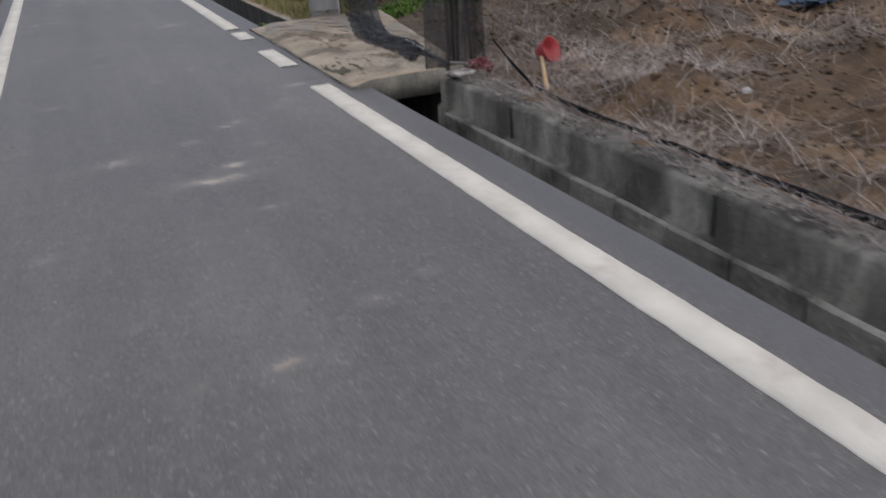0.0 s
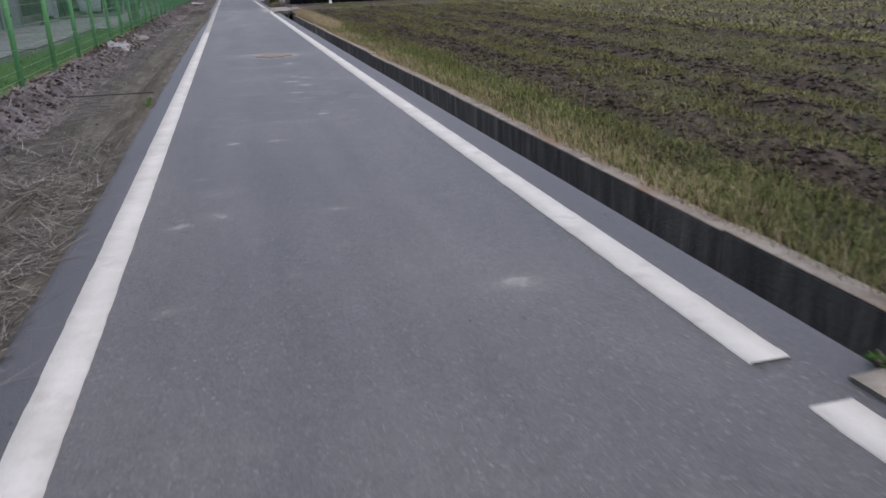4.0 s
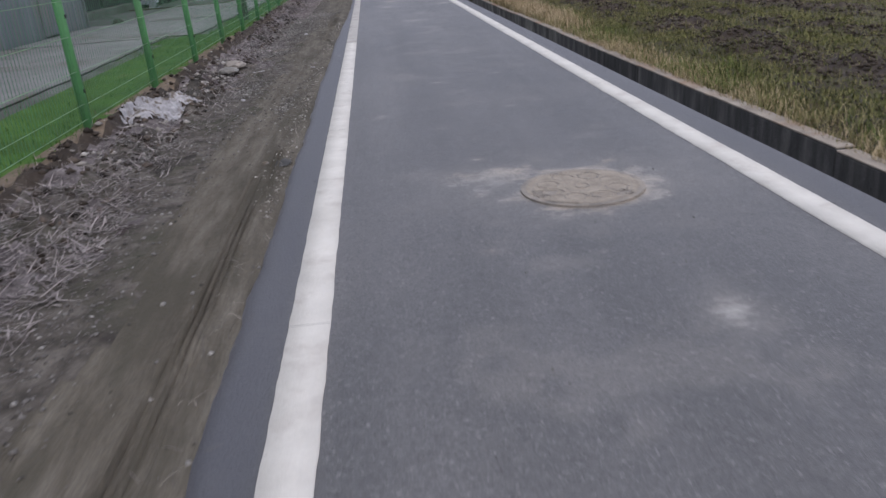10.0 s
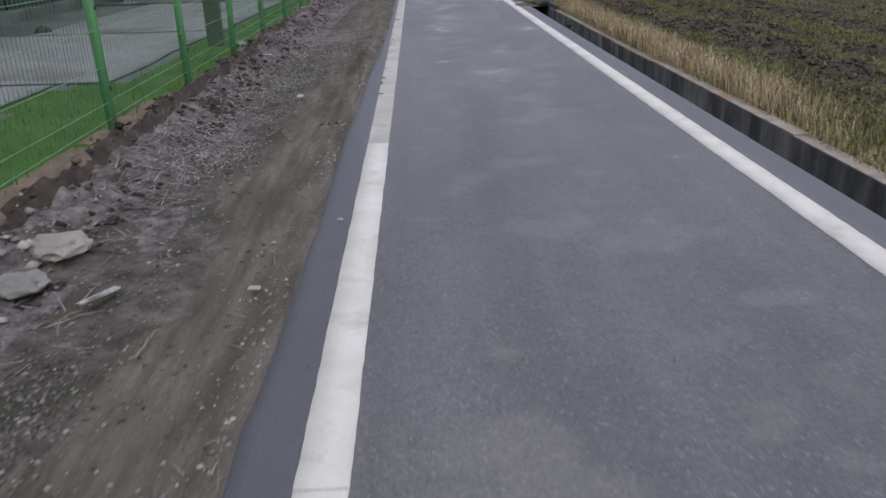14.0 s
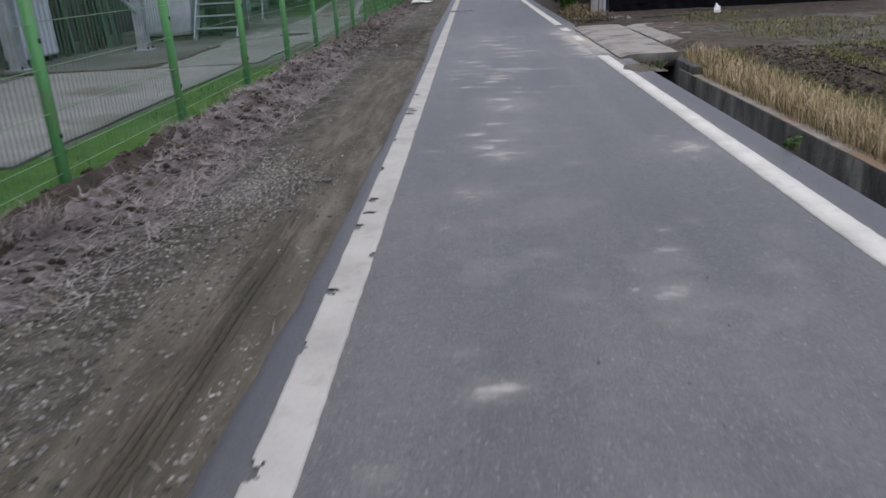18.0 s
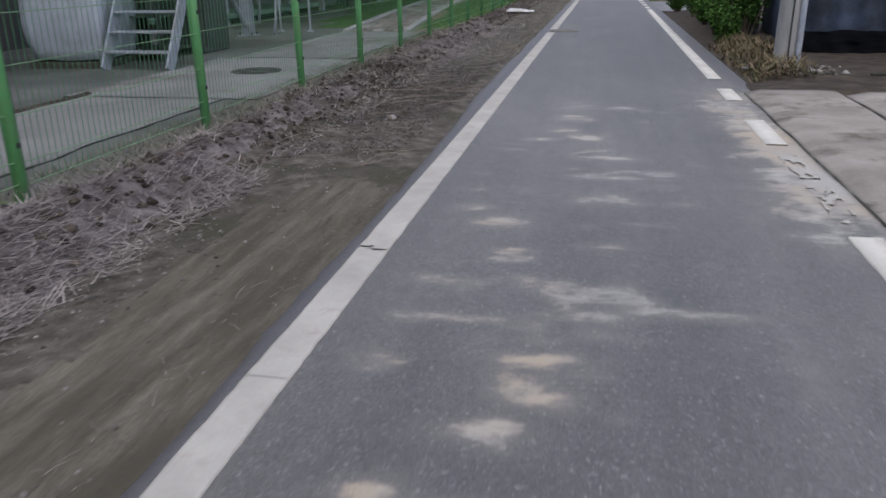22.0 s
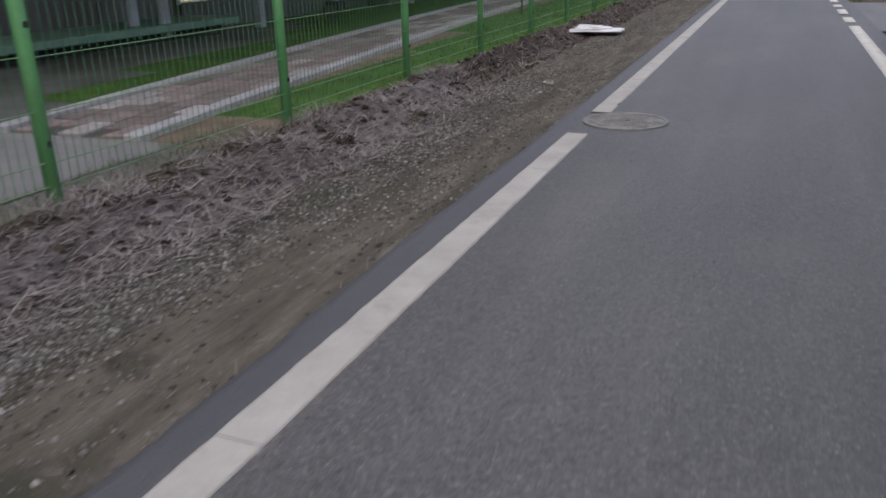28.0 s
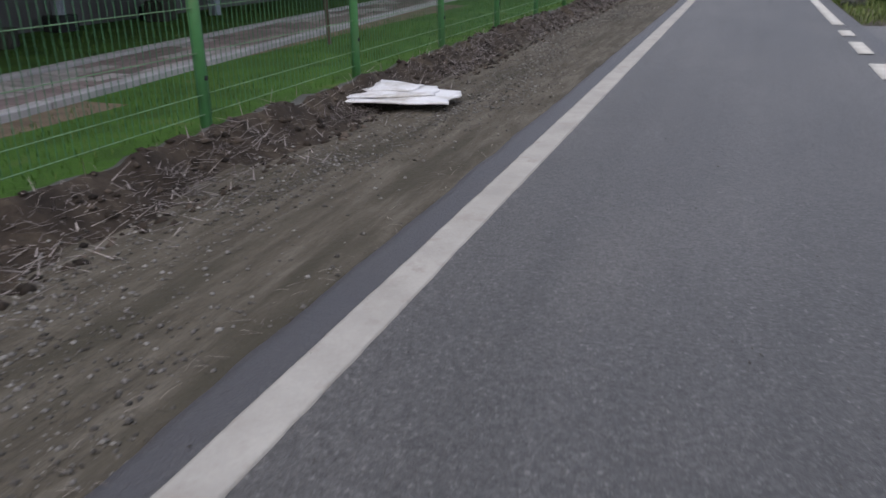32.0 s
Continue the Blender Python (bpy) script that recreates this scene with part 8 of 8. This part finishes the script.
tagged(stones("soil_clods", p, between(len(p), 0.012, 0.05), M_CLOD_FIELD), "dark clods turned up in the ploughed strips", "soil clods", kind="stuff")
p = np.stack([between(3000, 3.2, 3.42), between(3000, -2, 5.2), np.full(3000, 0.012)], 1)
tagged(short_blades("wall_litter", p, between(3000, 0.03, 0.16), between(3000, 0.002, 0.005), lie(p, 1.2, 1.55), M_DEADGRASS), "dead stems fallen over the ditch wall", "dead grass", kind="stuff")
p = scatter(130000, 3.3, 8.5, -4, 8.6, lambda x, y: np.clip(1.9 * (fbm(x * 1.2, y * 1.2, 85, 3) - 0.36), 0.02, 1) * np.where((x < 4.05) & (y > 5.1), 0, 1) * (0.35 + 0.65 * step(5.2, 4.2, x)))
p[:, 2] += 0.008
tagged(short_blades("dead_weeds", p, between(len(p), 0.05, 0.24), between(len(p), 0.002, 0.005), lie(p, 0.8, 1.5), M_DEADGRASS), "tangled grey dead weeds over bare soil", "dead weeds", kind="stuff")
p = scatter(30000, 3.4, 9, -3, 8.7, lambda x, y: fbm(x * 2, y * 2, 87, 3) * np.where((x < 4.05) & (y > 5.1), 0, 1))
tagged(stones("soil_clods", p, between(len(p), 0.008, 0.035), M_CLOD_BROWN), "brown clods on the bare soil", "soil clods", kind="stuff")
p = scatter(11000, 3.95, 9, 8.35, 9.7, lambda x, y: step(0.36, 0.55, fbm(x * 1.3, y * 2, 95, 3)) * step(9.7, 9.1, y) * (0.25 + 0.75 * step(7.0, 6.0, x)))
tagged(blades("green_weeds", p, between(len(p), 0.05, 0.14), between(len(p), 0.01, 0.02), lie(p, 0.2, 1.1), M_BLADE, 0.6), "fresh green weeds at the field edge", "weeds", kind="stuff")
p = scatter(2000, 3.55, 9, 40.5, 46.8, lambda x, y: np.clip(1.8 * (fbm(x * 1.2, y * 1.2, 97, 3) - 0.42), 0, 1))
tagged(blades("dry_weeds", p, between(len(p), 0.04, 0.14), between(len(p), 0.004, 0.008), lie(p, 0.7, 1.45), M_HEAP, 0.7), "dry weeds on the soil before the shed", "dry weeds", kind="stuff")
p = scatter(5000, 2.64, 3.35, 46.3, 50.4, lambda x, y: np.clip(0.2 + 1.4 * fbm(x * 3, y * 3, 96, 2), 0, 1) * step(2.6, 2.85, x))
p[:, 2] += between(len(p), 0.0, 0.14) * step(2.65, 2.95, p[:, 0])
tagged(short_blades("leaf_heap", p, between(len(p), 0.04, 0.16), between(len(p), 0.006, 0.02), lie(p, 0.7, 1.5), M_HEAP), "heap of brown and green weeds beside the pole", "dry weeds", kind="stuff")
p = scatter(60000, 2.62, 9, 66.8, 84, lambda x, y: 0.35 + fbm(x, y, 99, 3))
tagged(blades("roadside_grass", p, between(len(p), 0.05, 0.2), between(len(p), 0.006, 0.013), lie(p, 0.2, 1.0), M_VERGE_GREEN, 0.6), "green roadside grass beyond the driveway", "grass", kind="stuff")
p = np.stack([between(1500, -0.05, 2.55), between(1500, 0, 60), np.full(1500, 0.002)], 1)
tagged(stones("grit", p, between(1500, 0.002, 0.007), M_GRAVEL), "loose grit on the asphalt", "grit", kind="stuff")

cx = rs.normal(0, 0.06, 160)
p = np.stack([2.66 + cx, 39.6 + rs.normal(0, 0.09, 160), np.full(160, 0.03)], 1)
tagged(blades("heap_weeds", p, between(160, 0.02, 0.08), between(160, 0.006, 0.012), lie(p, 0.6, 1.4), M_HEAP, 0.8), "ragged weeds on the soil heap at the culvert", "weeds", kind="stuff")
p = scatter(16000, 3.24, 3.85, 28, 40.4, lambda x, y: step(28, 33, y) * np.clip(1.4 - 1.9 * (x - 3.24), 0.1, 1))
tagged(blades("tall_dry_grass", p, between(len(p), 0.12, 0.34), between(len(p), 0.003, 0.006), lie(p, 0.1, 0.7), M_TALLDRY, 0.7), "tall straw-coloured grass along the ditch wall", "dry grass", kind="stuff")
p = scatter(12000, 4.2, 9, 40.6, 47.2, lambda x, y: step(0.45, 0.6, fbm(x * 0.9, y * 0.9, 98, 3)) * step(4.2, 5.2, x))
tagged(short_blades("soil_weeds", p, between(len(p), 0.03, 0.11), between(len(p), 0.006, 0.014), lie(p, 0.5, 1.4), M_FIELDBLADE), "olive weeds on the soil before the shed", "weeds", kind="stuff")


def tyre_tracks(x0, y0, y1, drift):
    """Fine parallel tread ridges pressed into the dirt."""
    y = np.arange(y0, y1, 0.06)
    n, V, F = len(y), [], []
    for k in range(6):
        x = x0 - k * 0.028 + drift * (y - y0) + 0.006 * np.sin(y * 1.7)
        h = 0.026 * np.clip(2.4 * vnoise(y * 1.3, y * 0 + k, 63) - 0.5, 0, 1)
        base = ground_height(x, y)
        b = len(V) * n
        for dx, up in ((-0.011, -0.003), (0.0, 1.0), (0.011, -0.003)):
            V.append(np.stack([x + dx, y, base + (h if up == 1.0 else up)], 1))
        for r in (0, 1):
            i = np.arange(n - 1) + b + r * n
            F.append(np.stack([i, i + n, i + n + 1, i + 1], 1))
    return raw_mesh("tyre_tracks", np.concatenate(V), np.concatenate(F))


for x0, y0, y1, dr in ((-0.25, 12.6, 22.5, -0.003), (-0.28, 29.5, 34.5, 0.0), (-0.5, 7.0, 12.5, 0.004)):
    tagged(link_mesh("tyre_tracks", tyre_tracks(x0, y0, y1, dr), M_DIRT), "tyre tread marks pressed into the brown dirt", "tyre tracks", kind="stuff")
p = scatter(34000, 3.3, 7.5, -3, 5.6, lambda x, y: np.clip(2.4 * (fbm(x * 0.9, y * 0.9, 89, 3) - 0.36), 0, 1) * step(7.0, 4.8, x))
p[:, 2] += 0.02
tagged(blades("long_dead_stems", p, between(len(p), 0.1, 0.45), between(len(p), 0.002, 0.005), lie(p, 1.1, 1.52), M_PALESTEM, 0.25), "long pale dead stems tangled over the soil", "dead weeds", kind="stuff")
p = scatter(24000, 3.22, 3.7, 9.1, 30, lambda x, y: np.clip(1.3 - 2.4 * (x - 3.22), 0.1, 1) * (0.2 + 0.8 * step(0.4, 0.6, fbm(x * 2, y * 0.9, 68, 3))))
tagged(short_blades("pale_dry_grass", p, between(len(p), 0.03, 0.12), between(len(p), 0.003, 0.006), lie(p, 0.3, 1.2), M_TALLDRY), "pale dry grass on top of the ditch wall", "dry grass", kind="stuff")
p = np.concatenate([np.stack([3.4 + rs.normal(0, 0.16, 700), 8.75 + rs.normal(0, 0.14, 700), np.full(700, 0.058)], 1), np.stack([between(160, 2.6, 3.1), 6.0 + rs.normal(0, 0.35, 160), np.full(160, 0.052)], 1)])
tagged(short_blades("leaf_litter", p, between(860, 0.012, 0.04), between(860, 0.005, 0.012), lie(p, 1.3, 1.55), M_CLOD_BROWN), "brown leaf litter on the tan slab", "leaf litter", kind="stuff")
p = np.stack([between(1100, 3.17, 3.38), between(1100, -3, 5.2), np.zeros(1100)], 1)
p[:, 2] = 0.006
tagged(stones("mortar_crumbs", p, between(1100, 0.004, 0.018), M_GRAVEL), "pale mortar crumbs along the ditch wall top", "rubble", kind="stuff")
p = scatter(9000, 15, 48, 50, 56.5, lambda x, y: step(0.35, 0.6, fbm(x * 0.5, y * 0.8, 103, 3)))
tagged(short_blades("dry_weeds", p, between(len(p), 0.08, 0.28), between(len(p), 0.02, 0.06), lie(p, 0.5, 1.3), M_BROWNWEED), "brown dry weeds along the far field edge", "dry weeds", kind="stuff")
p = scatter(16000, -1.55, -0.3, 42.4, 47.2, lambda x, y: step(0.42, 0.56, fbm(x * 1.8, y * 1.3, 107, 3)))
p[:, 2] += 0.004
tagged(blades("bark_chips", p, between(len(p), 0.01, 0.05), between(len(p), 0.003, 0.01), lie(p, 1.25, 1.55), M_CHIP, 0.2), "grey bark chips and crumbs trodden into dark soil", "bark chips", kind="stuff")
p = scatter(5000, -1.5, -0.3, 42.4, 47.2, lambda x, y: fbm(x * 3, y * 2, 109, 3))
tagged(stones("soil_crumbs", p, between(len(p), 0.004, 0.016), M_CLOD), "dark soil crumbs among the twigs", "soil crumbs", kind="stuff")
p = scatter(30000, -2.1, -1.5, 40.5, 52.0, lambda x, y: np.clip(1.2 - 2.2 * np.abs(x + 1.75), 0.1, 1))
tagged(short_blades("dusty_grass", p, between(len(p), 0.02, 0.09), between(len(p), 0.002, 0.005), lie(p, 0.6, 1.5), M_DUSTYGREEN), "dusty grey-green grass along the fence foot", "grass", kind="stuff")
